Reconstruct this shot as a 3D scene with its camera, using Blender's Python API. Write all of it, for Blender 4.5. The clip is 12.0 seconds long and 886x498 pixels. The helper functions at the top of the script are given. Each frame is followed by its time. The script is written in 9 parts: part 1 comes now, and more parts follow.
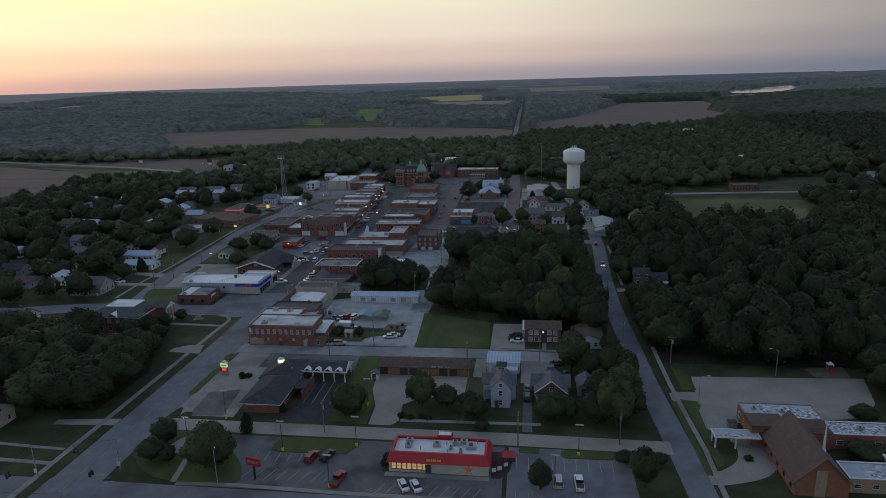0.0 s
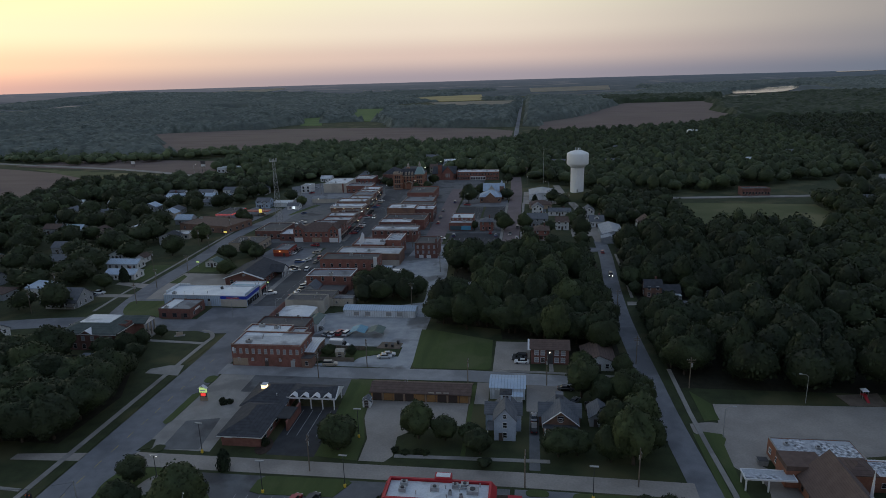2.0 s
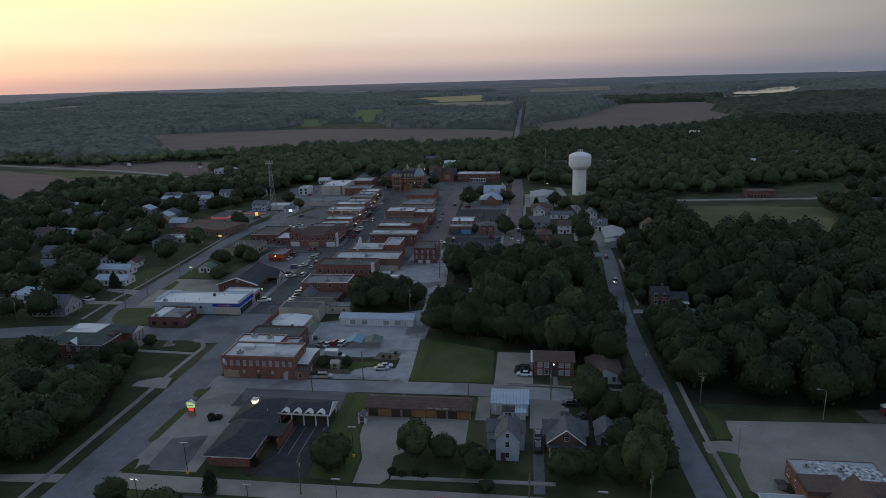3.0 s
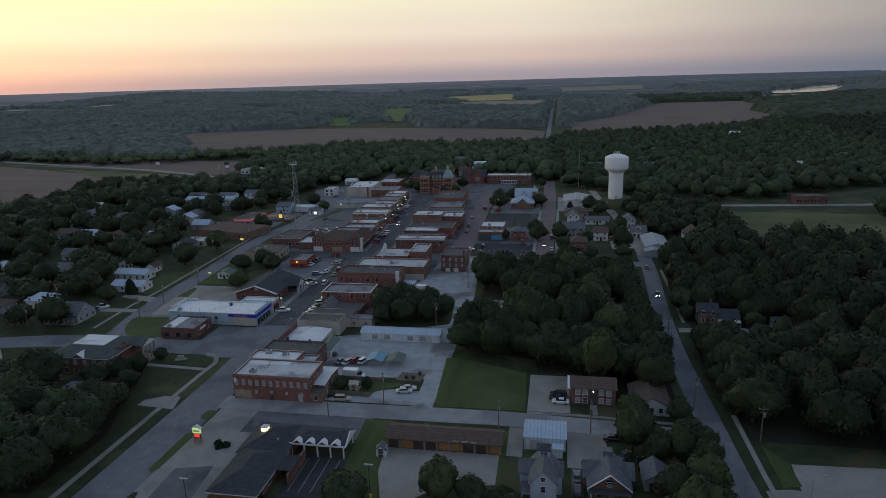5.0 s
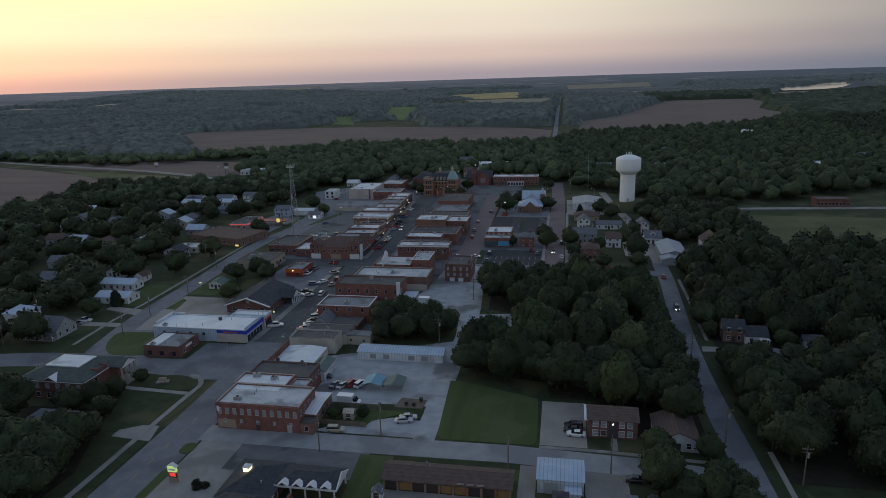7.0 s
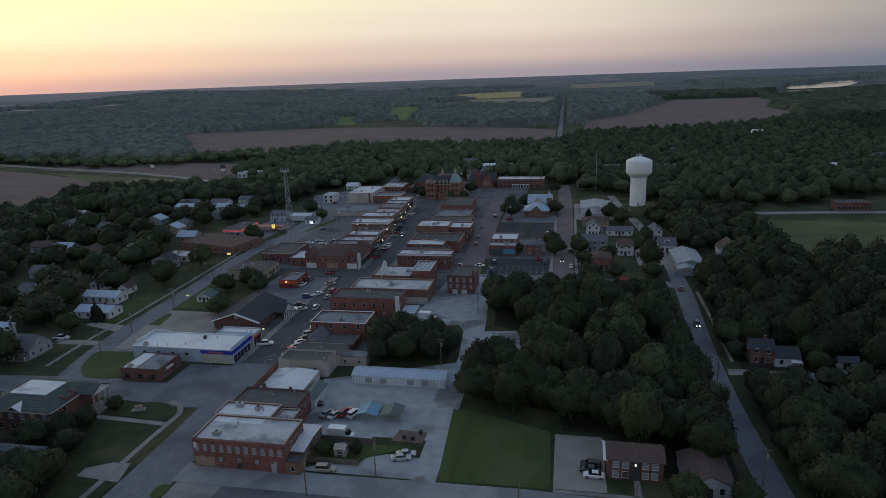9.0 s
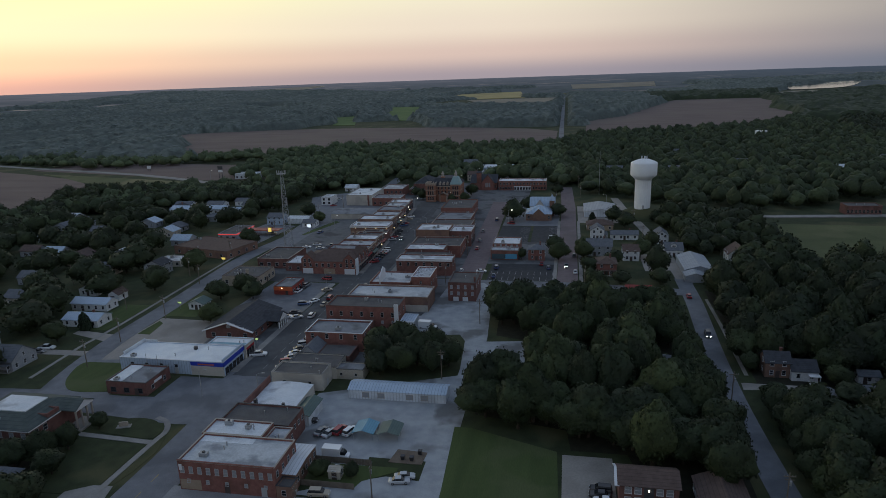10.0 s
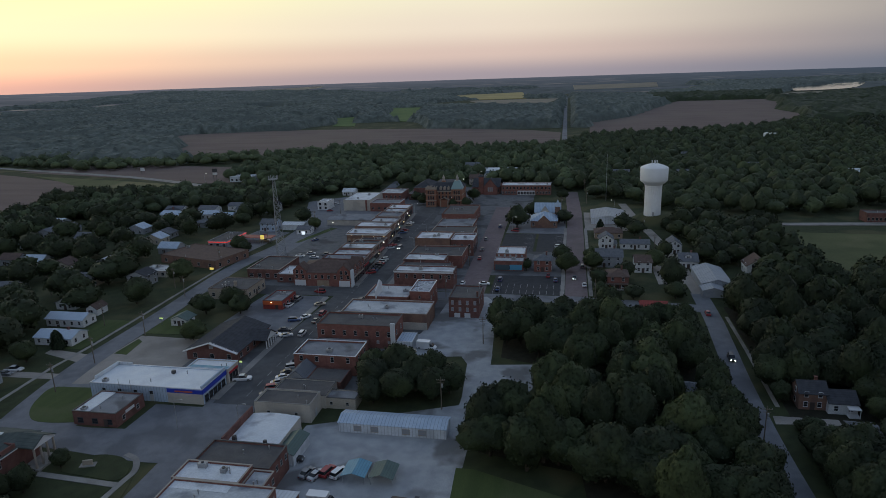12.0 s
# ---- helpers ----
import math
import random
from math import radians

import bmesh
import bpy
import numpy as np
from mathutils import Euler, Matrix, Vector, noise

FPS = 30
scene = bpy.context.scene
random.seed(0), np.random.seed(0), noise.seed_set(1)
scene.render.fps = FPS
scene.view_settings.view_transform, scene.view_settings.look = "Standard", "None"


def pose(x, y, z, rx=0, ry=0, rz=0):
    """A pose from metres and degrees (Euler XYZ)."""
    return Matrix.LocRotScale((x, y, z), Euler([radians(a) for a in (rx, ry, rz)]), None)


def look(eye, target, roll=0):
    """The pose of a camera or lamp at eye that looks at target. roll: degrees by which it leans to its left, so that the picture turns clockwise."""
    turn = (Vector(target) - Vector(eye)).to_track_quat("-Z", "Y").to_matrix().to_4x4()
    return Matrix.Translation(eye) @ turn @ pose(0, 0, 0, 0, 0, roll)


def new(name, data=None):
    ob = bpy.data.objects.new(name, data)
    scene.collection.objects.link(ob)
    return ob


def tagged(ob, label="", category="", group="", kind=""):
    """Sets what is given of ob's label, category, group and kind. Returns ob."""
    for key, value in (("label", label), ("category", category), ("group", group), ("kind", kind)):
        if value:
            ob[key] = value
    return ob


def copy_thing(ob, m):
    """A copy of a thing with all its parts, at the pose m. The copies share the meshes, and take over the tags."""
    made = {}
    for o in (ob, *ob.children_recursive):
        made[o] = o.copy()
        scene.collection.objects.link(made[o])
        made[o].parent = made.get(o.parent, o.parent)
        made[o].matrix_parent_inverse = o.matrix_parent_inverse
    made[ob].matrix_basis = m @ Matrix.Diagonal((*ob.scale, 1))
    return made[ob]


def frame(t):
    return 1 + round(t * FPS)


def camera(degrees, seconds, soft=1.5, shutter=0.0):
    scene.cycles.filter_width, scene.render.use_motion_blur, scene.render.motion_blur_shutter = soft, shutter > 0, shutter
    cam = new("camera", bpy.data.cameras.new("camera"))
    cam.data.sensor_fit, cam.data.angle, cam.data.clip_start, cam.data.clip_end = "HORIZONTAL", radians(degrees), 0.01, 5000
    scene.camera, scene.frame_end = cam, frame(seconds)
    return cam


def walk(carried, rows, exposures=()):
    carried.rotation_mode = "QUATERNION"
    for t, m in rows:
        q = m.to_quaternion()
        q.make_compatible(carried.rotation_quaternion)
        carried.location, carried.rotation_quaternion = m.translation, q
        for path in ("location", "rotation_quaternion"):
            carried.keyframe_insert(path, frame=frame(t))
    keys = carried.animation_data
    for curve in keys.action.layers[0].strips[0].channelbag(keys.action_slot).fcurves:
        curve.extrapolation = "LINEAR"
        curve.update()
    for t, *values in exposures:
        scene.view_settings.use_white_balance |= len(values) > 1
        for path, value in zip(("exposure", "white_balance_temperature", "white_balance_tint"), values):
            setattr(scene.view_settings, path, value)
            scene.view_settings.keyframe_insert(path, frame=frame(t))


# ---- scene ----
cam = camera(69.12, 12.0, soft=0.4)
PATH = [
    (0, look((-0.55, -1.48, 87.64), (-13.72, 94.27, 61.97), -1.65)),
    (0.5, look((-1.11, 2.72, 87.58), (-14.24, 98.48, 61.93), -1.60)),
    (1, look((-1.60, 6.89, 87.54), (-14.68, 102.66, 61.89), -1.60)),
    (1.5, look((-2.05, 11.10, 87.51), (-15.16, 106.85, 61.83), -1.62)),
    (2, look((-2.52, 15.35, 87.49), (-15.60, 111.11, 61.80), -1.60)),
    (2.5, look((-2.94, 19.63, 87.47), (-16.01, 115.39, 61.80), -1.60)),
    (3, look((-3.41, 23.89, 87.39), (-16.50, 119.67, 61.78), -1.60)),
    (3.5, look((-3.98, 28.20, 87.28), (-18.91, 123.72, 61.74), -1.58)),
    (3.7, look((-4.23, 29.91, 87.24), (-20.46, 125.22, 61.72), -1.55)),
    (4.25, look((-4.92, 34.56, 87.19), (-22.26, 129.66, 61.61), -1.59)),
    (5.5, look((-6.50, 45.11, 87.07), (-24.10, 140.13, 61.36), -1.67)),
    (6, look((-7.10, 49.39, 87.08), (-24.95, 144.35, 61.30), -1.70)),
    (6.5, look((-7.74, 53.68, 87.10), (-25.75, 148.59, 61.24), -1.76)),
    (7, look((-8.39, 58.06, 87.10), (-26.63, 152.91, 61.20), -1.80)),
    (9, look((-11.20, 75.41, 86.89), (-29.91, 170.16, 60.94), -1.98)),
    (9.5, look((-12.06, 79.74, 86.86), (-30.77, 174.48, 60.91), -1.97)),
    (10, look((-13.04, 84.22, 86.84), (-31.76, 178.97, 60.91), -1.94)),
    (10.5, look((-13.91, 88.62, 86.79), (-32.63, 183.36, 60.85), -1.96)),
    (11, look((-14.66, 93.04, 86.78), (-33.48, 187.77, 60.85), -1.92)),
    (11.5, look((-15.42, 97.41, 86.77), (-34.31, 192.13, 60.85), -1.85)),
    (12, look((-16.22, 101.76, 86.76), (-35.08, 196.50, 60.90), -1.83)),
]

walk(cam, PATH)
scene.view_settings.exposure = 0.0


# ---- sky after sunset: warm to the north-west, grey-blue to the east ----
def dusk_world():
    w = bpy.data.worlds.new("dusk")
    scene.world = w
    w.use_nodes = True
    nt = w.node_tree
    nt.nodes.clear()
    link = nt.links.new
    node = nt.nodes.new
    tc = node("ShaderNodeTexCoord")
    sep = node("ShaderNodeSeparateXYZ")
    link(tc.outputs["Generated"], sep.inputs[0])
    az = node("ShaderNodeMath")
    az.operation = "ARCTAN2"
    link(sep.outputs["X"], az.inputs[0])
    link(sep.outputs["Y"], az.inputs[1])

    def ramp(stops):
        r = node("ShaderNodeValToRGB")
        r.color_ramp.interpolation = "EASE"
        el = r.color_ramp.elements
        el[0].position, el[0].color = stops[0][0], (*stops[0][1], 1)
        el[1].position, el[1].color = stops[-1][0], (*stops[-1][1], 1)
        for p, c in stops[1:-1]:
            e = el.new(p)
            e.color = (*c, 1)
        link(sep.outputs["Z"], r.inputs[0])
        return r

    def blend(a0, a1, first, second):
        f = node("ShaderNodeMapRange")
        f.interpolation_type = "SMOOTHSTEP"
        f.inputs["From Min"].default_value, f.inputs["From Max"].default_value = radians(a0), radians(a1)
        link(az.outputs[0], f.inputs["Value"])
        m = node("ShaderNodeMix")
        m.data_type = "RGBA"
        link(f.outputs[0], m.inputs["Factor"])
        link(first, m.inputs["A"])
        link(second, m.inputs["B"])
        return m.outputs["Result"]

    top = (0.165, 0.24, 0.375)
    west = ramp([(0.0, (0.44, 0.38, 0.38)), (0.03, (0.78, 0.61, 0.47)), (0.07, (0.94, 0.87, 0.60)), (0.125, (0.98, 0.98, 0.54)),
                 (0.22, (0.92, 0.90, 0.66)), (0.45, (0.38, 0.45, 0.53)), (1.0, top)])
    north = ramp([(0.0, (0.35, 0.315, 0.36)), (0.033, (0.65, 0.515, 0.47)), (0.07, (0.80, 0.70, 0.59)), (0.125, (0.87, 0.82, 0.62)),
                  (0.22, (0.64, 0.63, 0.59)), (0.45, (0.28, 0.34, 0.45)), (1.0, top)])
    east = ramp([(0.0, (0.14, 0.175, 0.235)), (0.03, (0.215, 0.23, 0.27)), (0.07, (0.29, 0.275, 0.285)), (0.125, (0.30, 0.305, 0.295)),
                 (0.22, (0.39, 0.42, 0.46)), (0.45, (0.25, 0.31, 0.42)), (1.0, top)])
    mixed = blend(-44, -8, west.outputs[0], north.outputs[0])
    mixed = blend(-8, 34, mixed, east.outputs[0])
    mixed = blend(-150, -75, east.outputs[0], mixed)
    sky = node("ShaderNodeTexSky")
    sky.sky_type = "NISHITA"
    sky.sun_disc = False
    sky.sun_elevation = radians(1.0)
    sky.sun_rotation = radians(-48)
    soft = node("ShaderNodeMix")
    soft.data_type = "RGBA"
    soft.blend_type = "ADD"
    soft.inputs["Factor"].default_value = 0.02
    link(mixed, soft.inputs["A"])
    link(sky.outputs[0], soft.inputs["B"])
    bg = node("ShaderNodeBackground")
    bg.inputs["Strength"].default_value = 1.0
    link(soft.outputs["Result"], bg.inputs["Color"])
    out = node("ShaderNodeOutputWorld")
    link(bg.outputs[0], out.inputs["Surface"])


dusk_world()

# the last afterglow from the north-west
glow = bpy.data.lights.new("afterglow", "SUN")
glow.energy, glow.angle, glow.color = 0.08, radians(40), (1.0, 0.82, 0.62)
new("afterglow", glow).matrix_world = look((0, 0, 0), (0.72, -0.66, -0.28))



# ---- materials ----
def surface(name, first, second, scale=0.5, rough=0.85, bump=0.0, fine=None, metal=0.0, third=None, blotch=0.03,
            island=0.0, stretch=None, lines=None, speck=0.35, relief=0.15):
    """Two colours mixed by noise at world size, a fine grain over it, and broad stains of a third colour."""
    m = bpy.data.materials.new(name)
    m.use_nodes = True
    nt = m.node_tree
    link, node = nt.links.new, nt.nodes.new
    b = nt.nodes["Principled BSDF"]
    b.inputs["Roughness"].default_value, b.inputs["Metallic"].default_value = rough, metal
    b.inputs["Specular IOR Level"].default_value = 0.3
    geo = node("ShaderNodeNewGeometry")
    place = geo.outputs["Position"]
    if stretch:
        vm = node("ShaderNodeVectorMath")
        vm.operation = "MULTIPLY"
        vm.inputs[1].default_value = stretch
        link(place, vm.inputs[0])
        place = vm.outputs[0]

    def noisy(s, detail=4.0, src=None):
        n = node("ShaderNodeTexNoise")
        n.inputs["Scale"].default_value, n.inputs["Detail"].default_value = s, detail
        link(src or place, n.inputs["Vector"])
        return n.outputs["Fac"]

    def spread(fac, low, high):
        r = node("ShaderNodeMapRange")
        r.inputs["From Min"].default_value, r.inputs["From Max"].default_value = low, high
        link(fac, r.inputs["Value"])
        return r.outputs[0]

    def mix(f, a, c, kind="MIX"):
        x = node("ShaderNodeMix")
        x.data_type, x.blend_type = "RGBA", kind
        for sock, val in (("Factor", f), ("A", a), ("B", c)):
            if isinstance(val, tuple):
                x.inputs[sock].default_value = (*val, 1)
            elif isinstance(val, float):
                x.inputs[sock].default_value = val
            else:
                link(val, x.inputs[sock])
        return x.outputs["Result"]

    col = mix(spread(noisy(scale), 0.35, 0.65), first, second)
    if third:
        col = mix(spread(noisy(blotch, 3.0, geo.outputs["Position"]), 0.52, 0.62), col, third)
    grain = noisy(fine or scale * 9, 2.0)
    col = mix(speck, col, mix(spread(grain, 0.3, 0.7), (0.55, 0.55, 0.55), (1.0, 1.0, 1.0)), "MULTIPLY")
    if lines:  # joints of boards or sheets, by (axis, spacing)
        sep = node("ShaderNodeSeparateXYZ")
        tc = node("ShaderNodeTexCoord")
        link(tc.outputs["Object"], sep.inputs[0])
        md = node("ShaderNodeMath")
        md.operation = "PINGPONG"
        md.inputs[1].default_value = lines[1] / 2
        link(sep.outputs[lines[0]], md.inputs[0])
        col = mix(spread(md.outputs[0], 0.0, lines[1] * 0.12), mix(0.45, col, (0.02, 0.02, 0.02)), col)
    if island:
        isl = spread(geo.outputs["Random Per Island"], 0.0, 1.0)
        info = node("ShaderNodeObjectInfo")
        col = mix(island, col, mix(isl, (0.35, 0.35, 0.35), (1.5, 1.5, 1.45)), "MULTIPLY")
        col = mix(0.5, col, mix(info.outputs["Random"], (0.62, 0.66, 0.6), (1.35, 1.28, 1.1)), "MULTIPLY")
    link(col, b.inputs["Base Color"])
    if bump:
        bp = node("ShaderNodeBump")
        bp.inputs["Strength"].default_value, bp.inputs["Distance"].default_value = bump, relief
        link(grain, bp.inputs["Height"])
        link(bp.outputs[0], b.inputs["Normal"])
    return m


def glowing(name, colour, strength):
    m = bpy.data.materials.new(name)
    m.use_nodes = True
    b = m.node_tree.nodes["Principled BSDF"]
    b.inputs["Base Color"].default_value = (*colour, 1)
    b.inputs["Emission Color"].default_value = (*colour, 1)
    b.inputs["Emission Strength"].default_value = strength
    return m


def paint(name, colour, rough=0.5, metal=0.0, coat=0.0):
    m = bpy.data.materials.new(name)
    m.use_nodes = True
    b = m.node_tree.nodes["Principled BSDF"]
    b.inputs["Base Color"].default_value = (*colour, 1)
    b.inputs["Roughness"].default_value, b.inputs["Metallic"].default_value = rough, metal
    b.inputs["Coat Weight"].default_value = coat
    return m


GRASS = surface("grass", (0.032, 0.043, 0.019), (0.050, 0.063, 0.027), 0.25, 0.95, 0.3, 6.0, third=(0.085, 0.085, 0.04), blotch=0.04)
LAWN = surface("mown_lawn", (0.058, 0.084, 0.027), (0.080, 0.108, 0.036), 0.3, 0.95, 0.2, 8.0, third=(0.09, 0.11, 0.045), blotch=0.06,
               stretch=(1.0, 0.12, 1.0))
MEADOW = surface("meadow", (0.075, 0.092, 0.038), (0.115, 0.125, 0.055), 0.04, 0.95, 0.0, 1.0, third=(0.17, 0.16, 0.08), blotch=0.015)
FIELD_GREEN = surface("green_crop", (0.10, 0.16, 0.05), (0.14, 0.20, 0.065), 0.02, 0.95, 0.0, 0.5)
FIELD_GOLD = surface("ripe_crop", (0.38, 0.31, 0.14), (0.46, 0.37, 0.17), 0.01, 0.95, 0.0, 0.2)
FIELD_BROWN = surface("ploughed_soil", (0.150, 0.110, 0.102), (0.190, 0.143, 0.128), 0.012, 0.95, 0.0, 0.4, third=(0.18, 0.14, 0.12),
                      blotch=0.006, stretch=(1.0, 4.0, 1.0))
FIELD_PALE = surface("stubble_field", (0.24, 0.21, 0.16), (0.30, 0.26, 0.20), 0.01, 0.95, 0.0, 0.2)
ASPHALT = surface("worn_asphalt", (0.175, 0.182, 0.20), (0.215, 0.222, 0.24), 0.35, 0.88, 0.1, 4.0, third=(0.14, 0.145, 0.16), blotch=0.07)
ASPHALT_NEW = surface("fresh_asphalt", (0.040, 0.042, 0.047), (0.055, 0.057, 0.062), 0.4, 0.85, 0.1, 5.0)
ASPHALT_MID = surface("lot_asphalt", (0.128, 0.132, 0.138), (0.168, 0.172, 0.178), 0.3, 0.88, 0.1, 4.0, third=(0.085, 0.086, 0.09), blotch=0.09)
ASPHALT_STREET = surface("dark_street_asphalt", (0.088, 0.090, 0.094), (0.118, 0.120, 0.125), 0.3, 0.88, 0.1, 4.0, third=(0.070, 0.071, 0.075), blotch=0.06)
BRICK_ROAD = surface("brick_paving", (0.175, 0.135, 0.14), (0.215, 0.17, 0.172), 0.4, 0.88, 0.1, 4.0, third=(0.16, 0.13, 0.13), blotch=0.05)
CONCRETE = surface("concrete", (0.27, 0.26, 0.245), (0.33, 0.315, 0.295), 0.3, 0.9, 0.05, 3.0, third=(0.22, 0.21, 0.20), blotch=0.08)
STREET_PALE = surface("bleached_asphalt", (0.27, 0.275, 0.285), (0.33, 0.335, 0.345), 0.3, 0.9, 0.1, 4.0, third=(0.22, 0.225, 0.235), blotch=0.07)
CONCRETE_LOT = surface("lot_concrete", (0.30, 0.275, 0.25), (0.36, 0.33, 0.30), 0.15, 0.9, 0.0, 2.0, third=(0.25, 0.23, 0.21), blotch=0.05)
GRAVEL = surface("gravel", (0.32, 0.335, 0.355), (0.42, 0.435, 0.45), 0.25, 0.95, 0.4, 5.0, third=(0.19, 0.19, 0.19), blotch=0.07)
LINE_WHITE = surface("road_paint", (0.30, 0.30, 0.30), (0.42, 0.42, 0.42), 1.5, 0.7)
LINE_YELLOW = surface("yellow_road_paint", (0.45, 0.33, 0.08), (0.5, 0.38, 0.1), 1.5, 0.7)
MULCH = surface("mulch", (0.05, 0.035, 0.028), (0.075, 0.05, 0.04), 1.2, 0.95)
# litter brown taken near black: the shade under crowns is in the colour
LITTER_SHADED = surface("shade_darkened_litter", (0.020, 0.020, 0.013), (0.032, 0.031, 0.019), 0.5, 0.95, 0.2, 4.0)
SOIL = surface("bare_soil", (0.15, 0.115, 0.09), (0.20, 0.16, 0.125), 0.5, 0.95)
WATER = paint("lake_water", (0.05, 0.06, 0.07), 0.12)
WATER.node_tree.nodes["Principled BSDF"].inputs["Specular IOR Level"].default_value = 1.0

BRICK_RED = surface("red_brick", (0.225, 0.100, 0.084), (0.285, 0.132, 0.108), 0.9, 0.9, 0.1, 9.0, third=(0.20, 0.095, 0.075), blotch=0.25)
BRICK_DARK = surface("dark_red_brick", (0.175, 0.086, 0.075), (0.22, 0.112, 0.096), 0.9, 0.9, 0.1, 9.0, third=(0.135, 0.07, 0.06), blotch=0.25)
BRICK_BROWN = surface("brown_brick", (0.22, 0.13, 0.10), (0.27, 0.165, 0.125), 0.9, 0.9, 0.1, 9.0, third=(0.19, 0.12, 0.1), blotch=0.25)
BRICK_TAN = surface("tan_brick", (0.34, 0.26, 0.19), (0.40, 0.31, 0.23), 0.9, 0.9, 0.1, 9.0)
BRICK_ORANGE = surface("orange_brick", (0.27, 0.125, 0.085), (0.32, 0.155, 0.105), 0.9, 0.9, 0.1, 9.0)
STONE_TAN = surface("tan_stone", (0.36, 0.31, 0.25), (0.43, 0.37, 0.30), 1.0, 0.9, 0.1, 7.0)
STUCCO_PALE = surface("pale_stucco", (0.50, 0.47, 0.42), (0.57, 0.53, 0.47), 0.3, 0.9, 0.05, 5.0, third=(0.44, 0.41, 0.37), blotch=0.12)
SIDING_WHITE = surface("white_siding", (0.70, 0.71, 0.73), (0.78, 0.79, 0.80), 0.6, 0.7, lines=("Z", 0.24))
SIDING_GREY = surface("grey_siding", (0.34, 0.36, 0.39), (0.40, 0.42, 0.45), 0.6, 0.75, lines=("Z", 0.24))
SIDING_BLUE = surface("blue_grey_siding", (0.40, 0.47, 0.58), (0.46, 0.53, 0.64), 0.6, 0.75, lines=("Z", 0.24))
SIDING_BEIGE = surface("beige_siding", (0.48, 0.43, 0.36), (0.54, 0.49, 0.41), 0.6, 0.75, lines=("Z", 0.24))
METAL_WHITE = surface("white_sheet_metal", (0.62, 0.66, 0.71), (0.70, 0.74, 0.78), 0.4, 0.5, lines=("X", 0.9), third=(0.52, 0.55, 0.58), blotch=0.15)
METAL_BLUE = surface("pale_blue_sheet_metal", (0.40, 0.50, 0.63), (0.47, 0.57, 0.69), 0.4, 0.45, lines=("X", 0.9))
METAL_GREY = surface("grey_sheet_metal", (0.30, 0.33, 0.37), (0.37, 0.40, 0.44), 0.4, 0.5, lines=("X", 0.9))
METAL_TEAL = surface("teal_sheet_metal", (0.13, 0.32, 0.44), (0.17, 0.38, 0.50), 0.4, 0.45, lines=("X", 0.6))
METAL_GREEN = surface("green_sheet_metal", (0.085, 0.135, 0.125), (0.11, 0.165, 0.15), 0.4, 0.5, lines=("X", 0.6))
METAL_RED = surface("red_sheet_metal", (0.30, 0.055, 0.045), (0.36, 0.075, 0.06), 0.4, 0.5, lines=("X", 0.6))
ROOF_BRIGHT = surface("bright_roof_membrane", (0.76, 0.80, 0.84), (0.84, 0.87, 0.89), 0.3, 0.65, 0.0, 2.5, third=(0.70, 0.73, 0.77), blotch=0.1)
ROOF_WHITE = surface("white_roof_membrane", (0.66, 0.70, 0.74), (0.76, 0.79, 0.82), 0.3, 0.7, 0.0, 2.5, third=(0.44, 0.46, 0.49), blotch=0.12)
ROOF_SILVER = surface("silver_coated_roof", (0.44, 0.47, 0.50), (0.55, 0.58, 0.61), 0.25, 0.6, 0.0, 2.0, third=(0.25, 0.27, 0.30), blotch=0.14)
ROOF_PATCHY = surface("patched_white_roof", (0.70, 0.74, 0.80), (0.10, 0.11, 0.13), 1.3, 0.75, 0.0, 3.0, third=(0.42, 0.45, 0.50), blotch=0.1)
ROOF_TAR = surface("tar_roof", (0.095, 0.092, 0.095), (0.135, 0.13, 0.13), 0.3, 0.9, 0.05, 3.0, third=(0.13, 0.12, 0.115), blotch=0.12)
ROOF_GREY = surface("gravelled_roof", (0.22, 0.23, 0.25), (0.28, 0.29, 0.31), 0.3, 0.92, 0.05, 3.0, third=(0.15, 0.15, 0.16), blotch=0.12)
SHINGLE_DARK = surface("dark_shingles", (0.050, 0.054, 0.064), (0.072, 0.076, 0.088), 0.8, 0.9, 0.1, 6.0, lines=("Z", 0.35))
SHINGLE_GREY = surface("grey_shingles", (0.135, 0.145, 0.165), (0.175, 0.185, 0.205), 0.8, 0.9, 0.1, 6.0, lines=("Z", 0.35))
SHINGLE_BROWN = surface("brown_shingles", (0.115, 0.080, 0.070), (0.15, 0.105, 0.09), 0.8, 0.9, 0.1, 6.0, lines=("Z", 0.35))
SHINGLE_MAUVE = surface("faded_brown_shingles", (0.124, 0.090, 0.084), (0.152, 0.112, 0.102), 0.6, 0.9, 0.1, 5.0, lines=("Z", 0.35))
SHINGLE_GREEN = surface("green_slate_roof", (0.075, 0.095, 0.090), (0.10, 0.12, 0.115), 0.6, 0.85, 0.1, 5.0, lines=("Z", 0.4))
TRIM_WHITE = paint("white_trim", (0.66, 0.67, 0.69), 0.6)
SASH = paint("window_sash", (0.40, 0.40, 0.40), 0.6)
TRIM_DARK = paint("dark_trim", (0.06, 0.06, 0.065), 0.6)
TRIM_TAN = paint("tan_trim", (0.34, 0.30, 0.26), 0.7)
GLASS = paint("window_glass", (0.02, 0.024, 0.03), 0.08)
GLASS_PALE = paint("curtained_glass", (0.30, 0.31, 0.33), 0.15)
GLASS_LIT = glowing("lit_window", (0.55, 0.36, 0.16), 0.55)
DOOR_DARK = paint("dark_door", (0.07, 0.05, 0.045), 0.6)
DOOR_GREY = paint("panel_door", (0.40, 0.41, 0.42), 0.6)
DOOR_TIMBER = surface("stained_timber_door", (0.36, 0.20, 0.085), (0.42, 0.24, 0.11), 1.0, 0.7)
